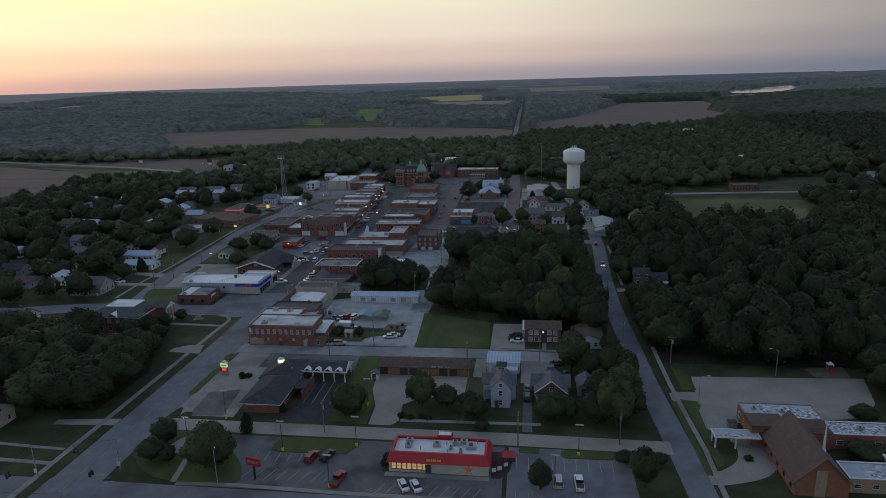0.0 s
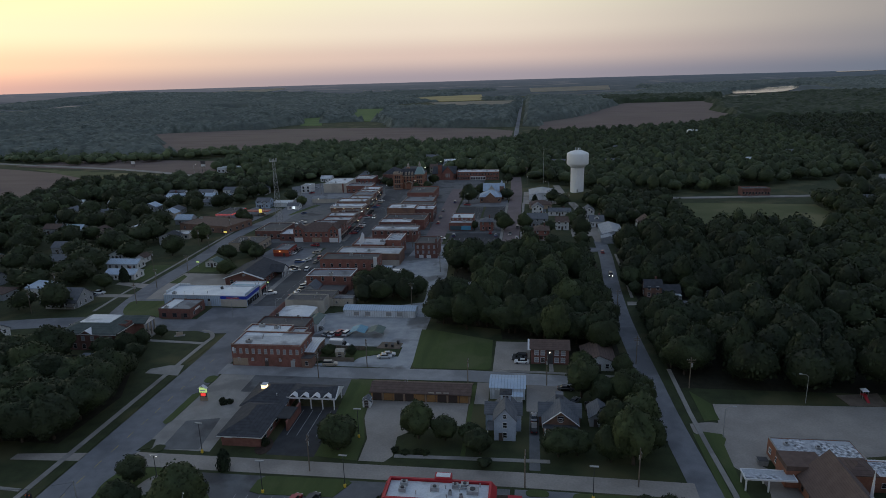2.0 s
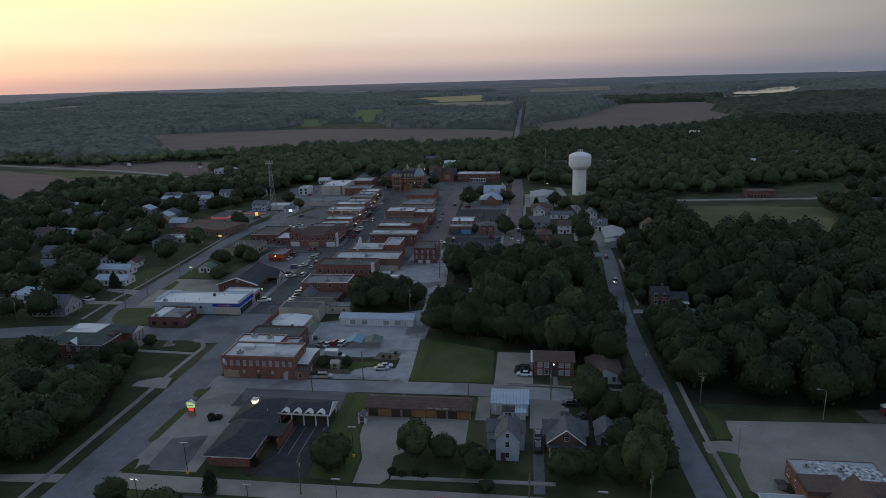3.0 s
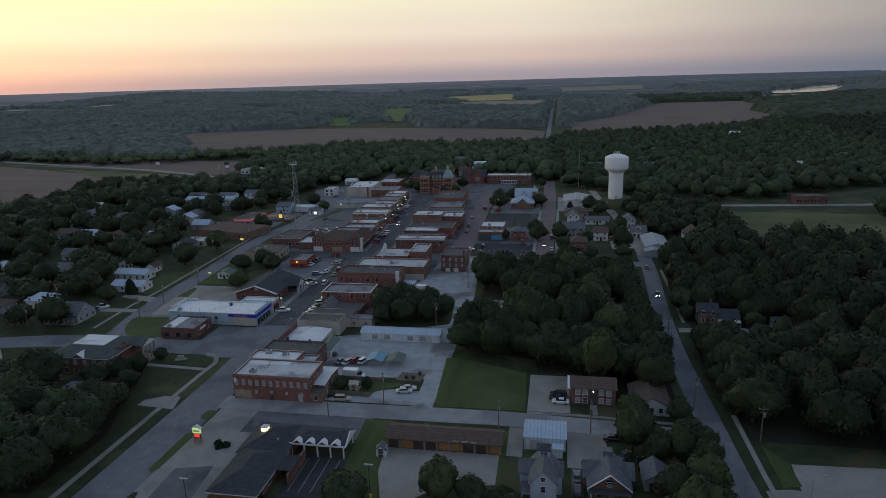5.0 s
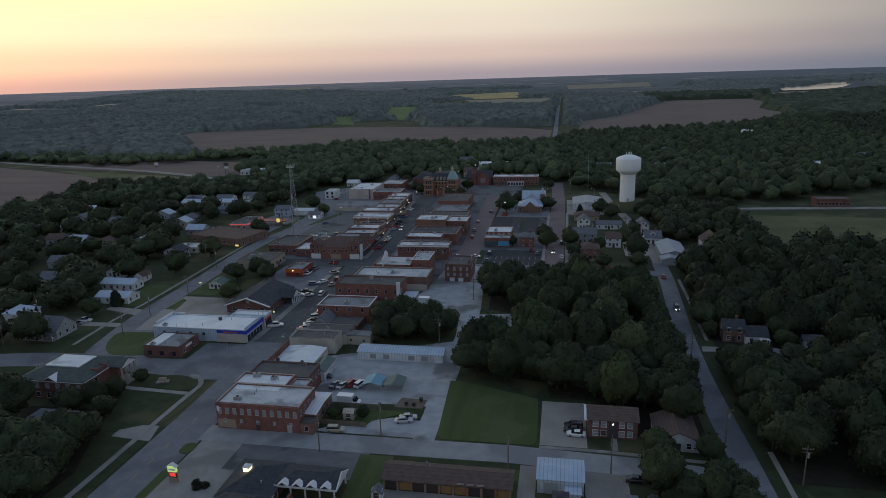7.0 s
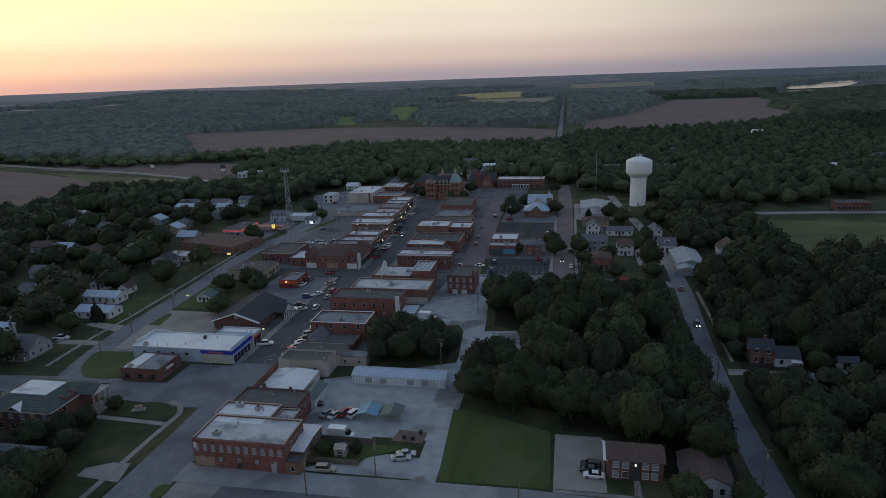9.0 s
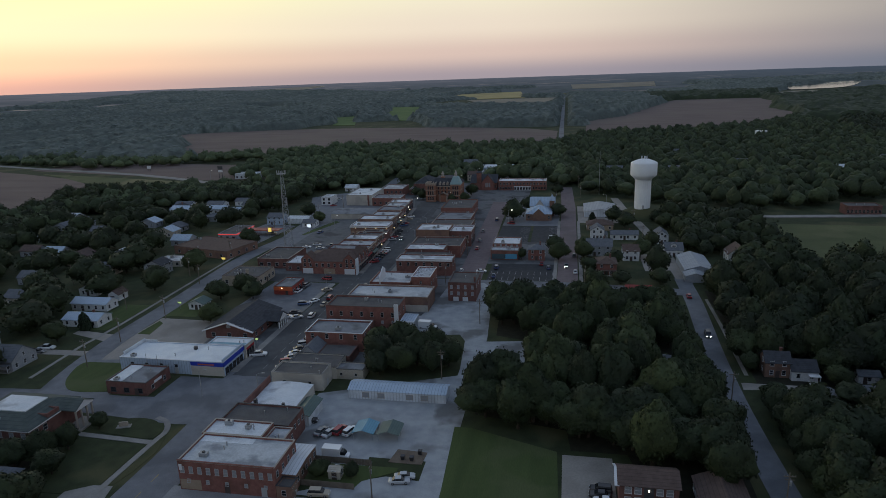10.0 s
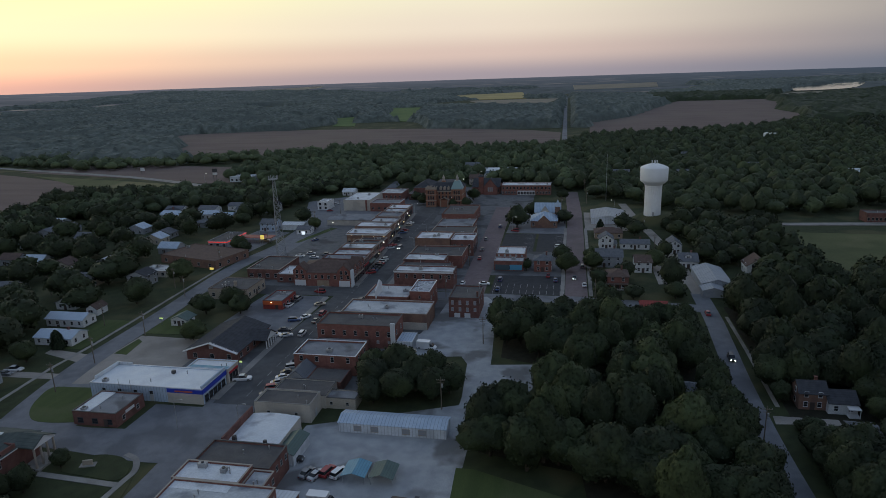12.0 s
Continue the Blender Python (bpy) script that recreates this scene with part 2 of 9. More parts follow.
STEEL = surface("galvanised_steel", (0.36, 0.37, 0.38), (0.46, 0.47, 0.48), 2.0, 0.5, metal=0.5)
STEEL_DARK = paint("dark_steel", (0.05, 0.05, 0.055), 0.5, 0.3)
WOOD_POLE = surface("weathered_pole", (0.16, 0.13, 0.105), (0.21, 0.175, 0.14), 1.0, 0.95)
TANK_WHITE = surface("white_tank_paint", (0.80, 0.82, 0.84), (0.86, 0.88, 0.89), 0.15, 0.5, third=(0.80, 0.81, 0.82), blotch=0.1, speck=0.08)
RED_PAINT = paint("red_panel", (0.42, 0.022, 0.032), 0.5)
BLUE_PAINT = paint("blue_panel", (0.02, 0.05, 0.42), 0.45)
YELLOW_PAINT = paint("yellow_panel", (0.75, 0.50, 0.05), 0.5)
ORANGE_PAINT = paint("orange_panel", (0.55, 0.12, 0.04), 0.5)
ORANGE_STAR = paint("orange_star", (0.60, 0.24, 0.05), 0.5)
LAMP_WHITE = glowing("lamp_white", (1.0, 0.93, 0.78), 5.0)
LAMP_WARM = glowing("lamp_warm", (1.0, 0.72, 0.36), 3.0)
SIGN_GREEN = glowing("sign_green", (0.45, 0.62, 0.22), 0.8)
SIGN_YELLOW = glowing("sign_yellow", (0.85, 0.62, 0.14), 0.8)
SIGN_WHITE = glowing("sign_white", (0.7, 0.8, 0.9), 1.0)
SIGN_RED = glowing("sign_red", (0.8, 0.05, 0.04), 0.9)
BARK = surface("bark", (0.055, 0.043, 0.034), (0.085, 0.068, 0.052), 1.5, 0.95)
LEAF = surface("broad_leaves", (0.022, 0.032, 0.015), (0.039, 0.055, 0.023), 0.16, 0.75, 0.5, 1.6, island=0.4, speck=0.4, relief=0.3, third=(0.026, 0.036, 0.018), blotch=0.05)
LEAF_YELLOW = surface("yellow_green_leaves", (0.034, 0.048, 0.020), (0.053, 0.071, 0.029), 0.16, 0.75, 0.5, 1.6, island=0.45, speck=0.45, relief=0.3)
LEAF_PINE = surface("conifer_needles", (0.024, 0.038, 0.024), (0.034, 0.052, 0.03), 0.2, 0.85, 0.0, 1.5, island=0.5)
# leaf greens lightened in the colour for haze; the second about halfway
LEAF_HAZED = surface("woodland_leaves", (0.068, 0.092, 0.050), (0.112, 0.146, 0.077), 0.06, 0.85, 0.7, 0.5, island=0.5, speck=0.5, relief=1.0, third=(0.082, 0.108, 0.058), blotch=0.012)
LEAF_HALF_HAZED = surface("mixed_woodland_leaves", (0.040, 0.056, 0.029), (0.068, 0.090, 0.045), 0.07, 0.82, 0.7, 0.7, island=0.5, speck=0.5, relief=0.8, third=(0.050, 0.068, 0.036), blotch=0.012)
# greyed and lightened base colour: haze painted into the far canopy
WOODS_HAZED = surface("haze_paled_woodland", (0.085, 0.102, 0.088), (0.190, 0.215, 0.190), 0.075, 0.95, 0.6, 0.2, relief=2.0, third=(0.115, 0.134, 0.120), blotch=0.006, speck=0.5)
CAR_GLASS = paint("car_glass", (0.015, 0.018, 0.022), 0.06)
TYRE = paint("tyre_rubber", (0.018, 0.018, 0.018), 0.9)
RIM = paint("wheel_rim", (0.4, 0.4, 0.42), 0.35, 0.8)
HEADLIGHT = paint("headlight", (0.75, 0.77, 0.8), 0.15)
HEADLIGHT_ON = glowing("headlight_on", (1.0, 0.95, 0.85), 10.0)
TAIL_ON = glowing("tail_light_on", (1.0, 0.04, 0.03), 1.5)
TAIL = paint("tail_light", (0.35, 0.02, 0.02), 0.2)
CAR_PAINTS = {n: paint(n + "_car_paint", c, 0.3, 0.2, 0.6) for n, c in (
    ("white", (0.75, 0.76, 0.78)), ("silver", (0.45, 0.47, 0.50)), ("black", (0.02, 0.02, 0.024)), ("red", (0.30, 0.025, 0.03)),
    ("blue", (0.05, 0.09, 0.2)), ("grey", (0.16, 0.17, 0.19)), ("tan", (0.36, 0.31, 0.24)), ("yellow", (0.6, 0.42, 0.05)))}


def hazy_distance():
    """The far rim of farmland as a glowing backdrop, evening haze painted into its colours: woods and fields melting
    into the horizon.
    """
    m = bpy.data.materials.new("hazy_distance")
    m.use_nodes = True
    nt = m.node_tree
    nt.nodes.clear()
    link, node = nt.links.new, nt.nodes.new
    geo = node("ShaderNodeNewGeometry")
    sep = node("ShaderNodeSeparateXYZ")
    link(geo.outputs["Position"], sep.inputs[0])

    def spread(fac, low, high):
        r = node("ShaderNodeMapRange")
        r.inputs["From Min"].default_value, r.inputs["From Max"].default_value = low, high
        link(fac, r.inputs["Value"])
        return r.outputs[0]

    def mix(f, a, c):
        x = node("ShaderNodeMix")
        x.data_type = "RGBA"
        link(f, x.inputs["Factor"])
        for sock, val in (("A", a), ("B", c)):
            if isinstance(val, tuple):
                x.inputs[sock].default_value = (*val, 1)
            else:
                link(val, x.inputs[sock])
        return x.outputs["Result"]

    def noisy(sx, sy, detail):
        vm = node("ShaderNodeVectorMath")
        vm.operation = "MULTIPLY"
        vm.inputs[1].default_value = (sx, sy, 0)
        link(geo.outputs["Position"], vm.inputs[0])
        n = node("ShaderNodeTexNoise")
        n.inputs["Scale"].default_value, n.inputs["Detail"].default_value = 1.0, detail
        link(vm.outputs[0], n.inputs["Vector"])
        return n.outputs["Fac"]

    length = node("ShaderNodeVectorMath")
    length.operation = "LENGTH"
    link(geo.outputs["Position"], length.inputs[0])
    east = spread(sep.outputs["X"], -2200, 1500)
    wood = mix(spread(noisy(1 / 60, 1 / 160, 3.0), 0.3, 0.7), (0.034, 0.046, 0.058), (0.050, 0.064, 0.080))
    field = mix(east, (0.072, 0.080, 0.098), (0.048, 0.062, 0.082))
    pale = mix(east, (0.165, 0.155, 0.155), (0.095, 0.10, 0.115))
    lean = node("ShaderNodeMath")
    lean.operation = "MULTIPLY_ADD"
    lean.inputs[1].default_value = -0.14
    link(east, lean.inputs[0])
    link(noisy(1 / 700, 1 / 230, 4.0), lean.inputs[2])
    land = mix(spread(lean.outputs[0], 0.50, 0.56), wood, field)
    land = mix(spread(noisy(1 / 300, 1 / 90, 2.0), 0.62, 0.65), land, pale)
    # painted haze: paler to the west, thickening with distance
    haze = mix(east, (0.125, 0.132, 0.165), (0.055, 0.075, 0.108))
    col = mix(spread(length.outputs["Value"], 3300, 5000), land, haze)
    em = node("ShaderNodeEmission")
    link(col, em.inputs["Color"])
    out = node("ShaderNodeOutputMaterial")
    link(em.outputs[0], out.inputs["Surface"])
    return m


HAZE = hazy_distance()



# ---- mesh helpers ----
TAKEN = []  # ground taken up by streets and buildings


def claim(u0, u1, v0, v1):
    TAKEN.append((u0, u1, v0, v1))


def claim_line(points, width):
    for (x0, y0), (x1, y1) in zip(points, points[1:]):
        n = max(1, int(math.hypot(x1 - x0, y1 - y0) / 8))
        for i in range(n):
            f, g = i / n, (i + 1) / n
            a, b, c, d = x0 + (x1 - x0) * f, y0 + (y1 - y0) * f, x0 + (x1 - x0) * g, y0 + (y1 - y0) * g
            claim(min(a, c) - width / 2, max(a, c) + width / 2, min(b, d) - width / 3, max(b, d) + width / 3)


def thing(name, label, category, group="", m=None, kind=""):
    ob = new(name)
    ob.empty_display_size = 0.5
    if m is not None:
        ob.matrix_basis = m
    return tagged(ob, label, category, group, kind)


def part(name, bm, material, parent, label="", m=None):
    me = bpy.data.meshes.new(name)
    bm.to_mesh(me)
    bm.free()
    me.materials.append(material)
    return attach(name, me, parent, label, m)


def attach(name, me, parent, label="", m=None):
    ob = new(name, me)
    ob.parent = parent
    if m is not None:
        ob.matrix_basis = m
    if label:
        ob["label"] = label
    return ob


def solo(name, bm, material, label, category, kind="", group="", m=None):
    me = bpy.data.meshes.new(name)
    bm.to_mesh(me)
    bm.free()
    me.materials.append(material)
    ob = new(name, me)
    if m is not None:
        ob.matrix_basis = m
    return tagged(ob, label, category, group, kind)


def box(bm, x0, x1, y0, y1, z0, z1):
    vs = [bm.verts.new(c) for c in ((x0, y0, z0), (x1, y0, z0), (x1, y1, z0), (x0, y1, z0), (x0, y0, z1), (x1, y0, z1), (x1, y1, z1), (x0, y1, z1))]
    for f in ((3, 2, 1, 0), (4, 5, 6, 7), (0, 1, 5, 4), (1, 2, 6, 5), (2, 3, 7, 6), (3, 0, 4, 7)):
        bm.faces.new([vs[i] for i in f])
    return bm


def boxes(*dims):
    bm = bmesh.new()
    for d in dims:
        box(bm, *d)
    return bm


def solid(points, faces):
    bm = bmesh.new()
    vs = [bm.verts.new(p) for p in points]
    for f in faces:
        bm.faces.new([vs[i] for i in f])
    bmesh.ops.recalc_face_normals(bm, faces=bm.faces)
    return bm


def slab(points, z0, z1):
    """A flat-topped plate over a polygon."""
    n = len(points)
    return solid([(x, y, z0) for x, y in points] + [(x, y, z1) for x, y in points],
                 [list(range(n)), list(range(n, 2 * n))] + [[i, (i + 1) % n, n + (i + 1) % n, n + i] for i in range(n)])


def rect(u0, u1, v0, v1):
    return [(u0, v0), (u1, v0), (u1, v1), (u0, v1)]


def rounded(u0, u1, v0, v1, r, n=5):
    pts = []
    for cx, cy, a in ((u1 - r, v0 + r, -90), (u1 - r, v1 - r, 0), (u0 + r, v1 - r, 90), (u0 + r, v0 + r, 180)):
        pts += [(cx + r * math.cos(radians(a + 90 * i / n)), cy + r * math.sin(radians(a + 90 * i / n))) for i in range(n + 1)]
    return pts


def strip(points, width, z0, z1):
    """A ribbon of a given width along a line."""
    left, right = [], []
    for i, (x, y) in enumerate(points):
        ax, ay = points[max(i - 1, 0)]
        bx, by = points[min(i + 1, len(points) - 1)]
        d = Vector((bx - ax, by - ay)).normalized()
        left.append((x - d.y * width / 2, y + d.x * width / 2))
        right.append((x + d.y * width / 2, y - d.x * width / 2))
    n = len(points)
    allp = left + right
    pts = [(x, y, z0) for x, y in allp] + [(x, y, z1) for x, y in allp]
    faces = []
    for i in range(n - 1):
        a, b, c, d = i, i + 1, n + i + 1, n + i
        faces += [[2 * n + a, 2 * n + b, 2 * n + c, 2 * n + d], [a, b, c, d], [a, b, 2 * n + b, 2 * n + a], [d, c, 2 * n + c, 2 * n + d]]
    faces += [[0, n, 3 * n, 2 * n], [n - 1, 2 * n - 1, 4 * n - 1, 3 * n - 1]]
    return solid(pts, faces)


def curve_line(points, steps=8):
    """A smooth line through a few points."""
    out = []
    for i in range(len(points) - 1):
        p0, p1, p2, p3 = (Vector(points[min(max(j, 0), len(points) - 1)]) for j in (i - 1, i, i + 1, i + 2))
        for s in range(steps):
            t = s / steps
            out.append(tuple(0.5 * (2 * p1 + (p2 - p0) * t + (2 * p0 - 5 * p1 + 4 * p2 - p3) * t * t + (3 * p1 - p0 - 3 * p2 + p3) * t ** 3)))
    return out + [tuple(points[-1])]


def tube(bm, a, b, r0, r1=None, n=8):
    a, b = Vector(a), Vector(b)
    r1 = r0 if r1 is None else r1
    q = (b - a).to_track_quat("Z", "Y")
    rings = []
    for p, r in ((a, r0), (b, r1)):
        rings.append([bm.verts.new(p + q @ Vector((r * math.cos(2 * math.pi * i / n), r * math.sin(2 * math.pi * i / n), 0))) for i in range(n)])
    for i in range(n):
        bm.faces.new((rings[0][i], rings[0][(i + 1) % n], rings[1][(i + 1) % n], rings[1][i]))
    bm.faces.new(rings[0][::-1])
    bm.faces.new(rings[1])
    return bm


def tubes(*rods, n=8):
    bm = bmesh.new()
    for rod in rods:
        tube(bm, *rod, n=n)
    return bm


def lathe(profile, n=24, flat=True):
    """Turned shape from (radius, height) pairs."""
    bm = bmesh.new()
    rings = [[bm.verts.new((r * math.cos(2 * math.pi * i / n), r * math.sin(2 * math.pi * i / n), z)) for i in range(n)] for r, z in profile]
    for a, b in zip(rings, rings[1:]):
        for i in range(n):
            f = bm.faces.new((a[i], a[(i + 1) % n], b[(i + 1) % n], b[i]))
            f.smooth = not flat
    bm.faces.new(rings[0][::-1])
    bm.faces.new(rings[-1])
    return bm


# ---- windows and doors: a frame with a pane in it, facing -y ----
MESHES = {}


def window_mesh(w, h, kind):
    key = (round(w, 2), round(h, 2), kind)
    if key not in MESHES:
        t = 0.07
        bm = boxes((-w / 2 - t, -w / 2, -0.07, 0.02, -t, h + t), (w / 2, w / 2 + t, -0.07, 0.02, -t, h + t), (-w / 2, w / 2, -0.07, 0.02, h, h + t * 1.4),
                   (-w / 2 - t * 1.5, w / 2 + t * 1.5, -0.14, 0.02, -t * 1.6, -0.001), (-w / 2, w / 2, -0.06, 0.02, h / 2 - 0.03, h / 2 + 0.03))
        fr = bpy.data.meshes.new("window")
        bm.to_mesh(fr)
        bm.free()
        bm = boxes((-w / 2, w / 2, -0.03, -0.005, 0, h))
        pn = bpy.data.meshes.new("pane")
        bm.to_mesh(pn)
        bm.free()
        MESHES[key] = (fr, pn)
    return MESHES[key]


def window(parent, w, h, m, frame_mat=SASH, glass=GLASS, name="window"):
    fr, pn = window_mesh(w, h, frame_mat.name + glass.name)
    if not fr.materials:
        fr.materials.append(frame_mat)
        pn.materials.append(glass)
    ob = attach(name, fr, parent, m=m)
    attach("pane", pn, ob)
    return ob


SIDES = {"S": (0, -1, 0), "E": (1, 0, 90), "N": (0, 1, 180), "W": (-1, 0, -90)}


def row(parent, box_, side, z, n, w, h, frame_mat=SASH, glass=GLASS, lo=0.0, hi=1.0, out=0.0, name="window"):
    """n windows along one side of a block (x0, x1, y0, y1)."""
    x0, x1, y0, y1 = box_
    ang = SIDES[side][2]
    for i in range(n):
        f = lo + (hi - lo) * (i + 0.5) / n
        p = {"S": (x0 + f * (x1 - x0), y0 - out), "N": (x0 + f * (x1 - x0), y1 + out), "E": (x1 + out, y0 + f * (y1 - y0)), "W": (x0 - out, y0 + f * (y1 - y0))}[side]
        window(parent, w, h, pose(p[0], p[1], z, 0, 0, ang), frame_mat, glass, name)


def door(parent, box_, side, f, w=1.0, h=2.1, mat=DOOR_DARK, z=0.0, out=0.0, name="door"):
    x0, x1, y0, y1 = box_
    p = {"S": (x0 + f * (x1 - x0), y0 - out), "N": (x0 + f * (x1 - x0), y1 + out), "E": (x1 + out, y0 + f * (y1 - y0)), "W": (x0 - out, y0 + f * (y1 - y0))}[side]
    bm = boxes((-w / 2, w / 2, -0.05, 0.02, 0, h), (-w / 2 - 0.1, -w / 2, -0.08, 0.02, 0, h + 0.1), (w / 2, w / 2 + 0.1, -0.08, 0.02, 0, h + 0.1),
               (-w / 2, w / 2, -0.08, 0.02, h, h + 0.1))
    return part(name, bm, mat, parent, m=pose(p[0], p[1], z, 0, 0, SIDES[side][2]))


# ---- building blocks ----
def wall_ring(x0, x1, y0, y1, z0, z1, t=0.3):
    return boxes((x0, x1, y0, y0 + t, z0, z1), (x0, x1, y1 - t, y1, z0, z1), (x0, x0 + t, y0 + t, y1 - t, z0, z1), (x1 - t, x1, y0 + t, y1 - t, z0, z1))


def flat_block(root, b, h, wall, roof, parapet=0.5, coping=None, z0=0.0, cap=0.12):
    """Walls with a parapet round a sunk flat roof."""
    x0, x1, y0, y1 = b
    part("wall", wall_ring(x0, x1, y0, y1, z0 - 0.3, h), wall, root)
    part("roof", boxes((x0 + 0.3, x1 - 0.3, y0 + 0.3, y1 - 0.3, h - parapet - 0.25, h - parapet)), roof, root)
    if coping:
        if coping is TRIM_WHITE and int(abs(x1) * 10) % 2:
            coping = CONCRETE
        o = 0.08
        part("coping", wall_ring(x0 - o, x1 + o, y0 - o, y1 + o, h + 0.002, h + cap, 0.36), coping, root)


def gable_walls(x0, x1, y0, y1, h, rise, along, z0=-0.3):
    if along == "x":
        ym = (y0 + y1) / 2
        return solid([(x0, y0, z0), (x1, y0, z0), (x1, y1, z0), (x0, y1, z0), (x0, y0, h), (x1, y0, h), (x1, y1, h), (x0, y1, h), (x0, ym, h + rise), (x1, ym, h + rise)],
                     [(0, 1, 2, 3), (0, 1, 5, 4), (2, 3, 7, 6), (1, 2, 6, 9, 5), (3, 0, 4, 8, 7), (4, 5, 9, 8), (6, 7, 8, 9)])
    xm = (x0 + x1) / 2
    return solid([(x0, y0, z0), (x1, y0, z0), (x1, y1, z0), (x0, y1, z0), (x0, y0, h), (x1, y0, h), (x1, y1, h), (x0, y1, h), (xm, y0, h + rise), (xm, y1, h + rise)],
                 [(0, 1, 2, 3), (1, 2, 6, 5), (3, 0, 4, 7), (0, 1, 5, 8, 4), (2, 3, 7, 9, 6), (5, 6, 9, 8), (7, 4, 8, 9)])


def gable_roof(x0, x1, y0, y1, h, rise, along, over=0.4, thick=0.16):
    """Two thick roof slopes meeting at a ridge."""
    bm = bmesh.new()
    lift = 0.03
    if along == "x":
        ym, half = (y0 + y1) / 2, (y1 - y0) / 2
        k = rise / half
        for s in (-1, 1):
            ye = ym + s * (half + over)
            ze = h - k * over + lift
            pts = [(x0 - over, ye, ze), (x1 + over, ye, ze), (x1 + over, ym, h + rise + lift), (x0 - over, ym, h + rise + lift)]
            vs = [bm.verts.new(p) for p in pts] + [bm.verts.new((p[0], p[1], p[2] + thick)) for p in pts]
            for f in ((0, 1, 2, 3), (4, 5, 6, 7), (0, 1, 5, 4), (1, 2, 6, 5), (2, 3, 7, 6), (3, 0, 4, 7)):
                bm.faces.new([vs[i] for i in f])
    else:
        xm, half = (x0 + x1) / 2, (x1 - x0) / 2
        k = rise / half
        for s in (-1, 1):
            xe = xm + s * (half + over)
            ze = h - k * over + lift
            pts = [(xe, y0 - over, ze), (xe, y1 + over, ze), (xm, y1 + over, h + rise + lift), (xm, y0 - over, h + rise + lift)]
            vs = [bm.verts.new(p) for p in pts] + [bm.verts.new((p[0], p[1], p[2] + thick)) for p in pts]
            for f in ((0, 1, 2, 3), (4, 5, 6, 7), (0, 1, 5, 4), (1, 2, 6, 5), (2, 3, 7, 6), (3, 0, 4, 7)):
                bm.faces.new([vs[i] for i in f])
    bmesh.ops.recalc_face_normals(bm, faces=bm.faces)
    return bm


def hip_roof(x0, x1, y0, y1, h, rise, over=0.5, thick=0.18, cut=None):
    """A hipped roof with a fascia; cut: the ridge inset, where it is shorter than half the lesser side."""
    x0, x1, y0, y1 = x0 - over, x1 + over, y0 - over, y1 + over
    w, d = x1 - x0, y1 - y0
    c = cut or min(w, d) / 2
    rx0, rx1, ry0, ry1 = x0 + c, x1 - c, y0 + c, y1 - c
    if cut is None:
        if w >= d:
            ry0 = ry1 = (y0 + y1) / 2
        else:
            rx0 = rx1 = (x0 + x1) / 2
    e = 0.001
    low = [(x0, y0, h), (x1, y0, h), (x1, y1, h), (x0, y1, h)]
    mid = [(x, y, h + thick) for x, y, _ in low]
    top = [(rx0, ry0, h + rise), (rx1 + e, ry0, h + rise), (rx1 + e, ry1 + e, h + rise), (rx0, ry1 + e, h + rise)]
    f = [(0, 1, 2, 3), (8, 9, 10, 11)]
    for i in range(4):
        j = (i + 1) % 4
        f += [(i, j, 4 + j, 4 + i), (4 + i, 4 + j, 8 + j, 8 + i)]
    return solid(low + mid + top, f)


def chimney(root, x, y, z0, z1, mat=BRICK_DARK, s=0.7):
    ob = part("chimney", boxes((x - s / 2, x + s / 2, y - s / 2, y + s / 2, z0, z1), (x - s / 2 - 0.08, x + s / 2 + 0.08, y - s / 2 - 0.08, y + s / 2 + 0.08, z1, z1 + 0.15)), mat, root)
    return ob


def roof_unit(root, x, y, z, w=1.6, d=1.2, h=1.0, mat=STEEL):
    """A ventilation unit on a flat roof: casing on feet with a fan collar."""
    ob = part("roof_unit", boxes((x - w / 2, x + w / 2, y - d / 2, y + d / 2, z + 0.15, z + h), (x - w / 2, x - w / 2 + 0.2, y - d / 2, y + d / 2, z - 0.02, z + 0.15),
                                 (x + w / 2 - 0.2, x + w / 2, y - d / 2, y + d / 2, z - 0.02, z + 0.15)), mat, root)
    part("fan_collar", tubes(((x, y, z + h - 0.02), (x, y, z + h + 0.18), min(w, d) * 0.32), n=12), STEEL_DARK, ob)


def roof_pipe(root, x, y, z, h=0.8, r=0.12):
    part("vent_pipe", tubes(((x, y, z - 0.05), (x, y, z + h), r), ((x, y, z + h), (x, y, z + h + 0.18), r * 1.7)), STEEL, root)


def at(u, v, turn=0.0, z=0.0):
    return pose(u, v, z, 0, 0, turn)



# ---- ground: one sheet to the horizon, rising gently far out ----
CENTRE = (-8.0, 50.0)


def ground_z(u, v):
    r = math.hypot(u - CENTRE[0], v - CENTRE[1])
    t = min(max((r - 2700) / 2130, 0), 1)
    return 62 * t * t * (3 - 2 * t)


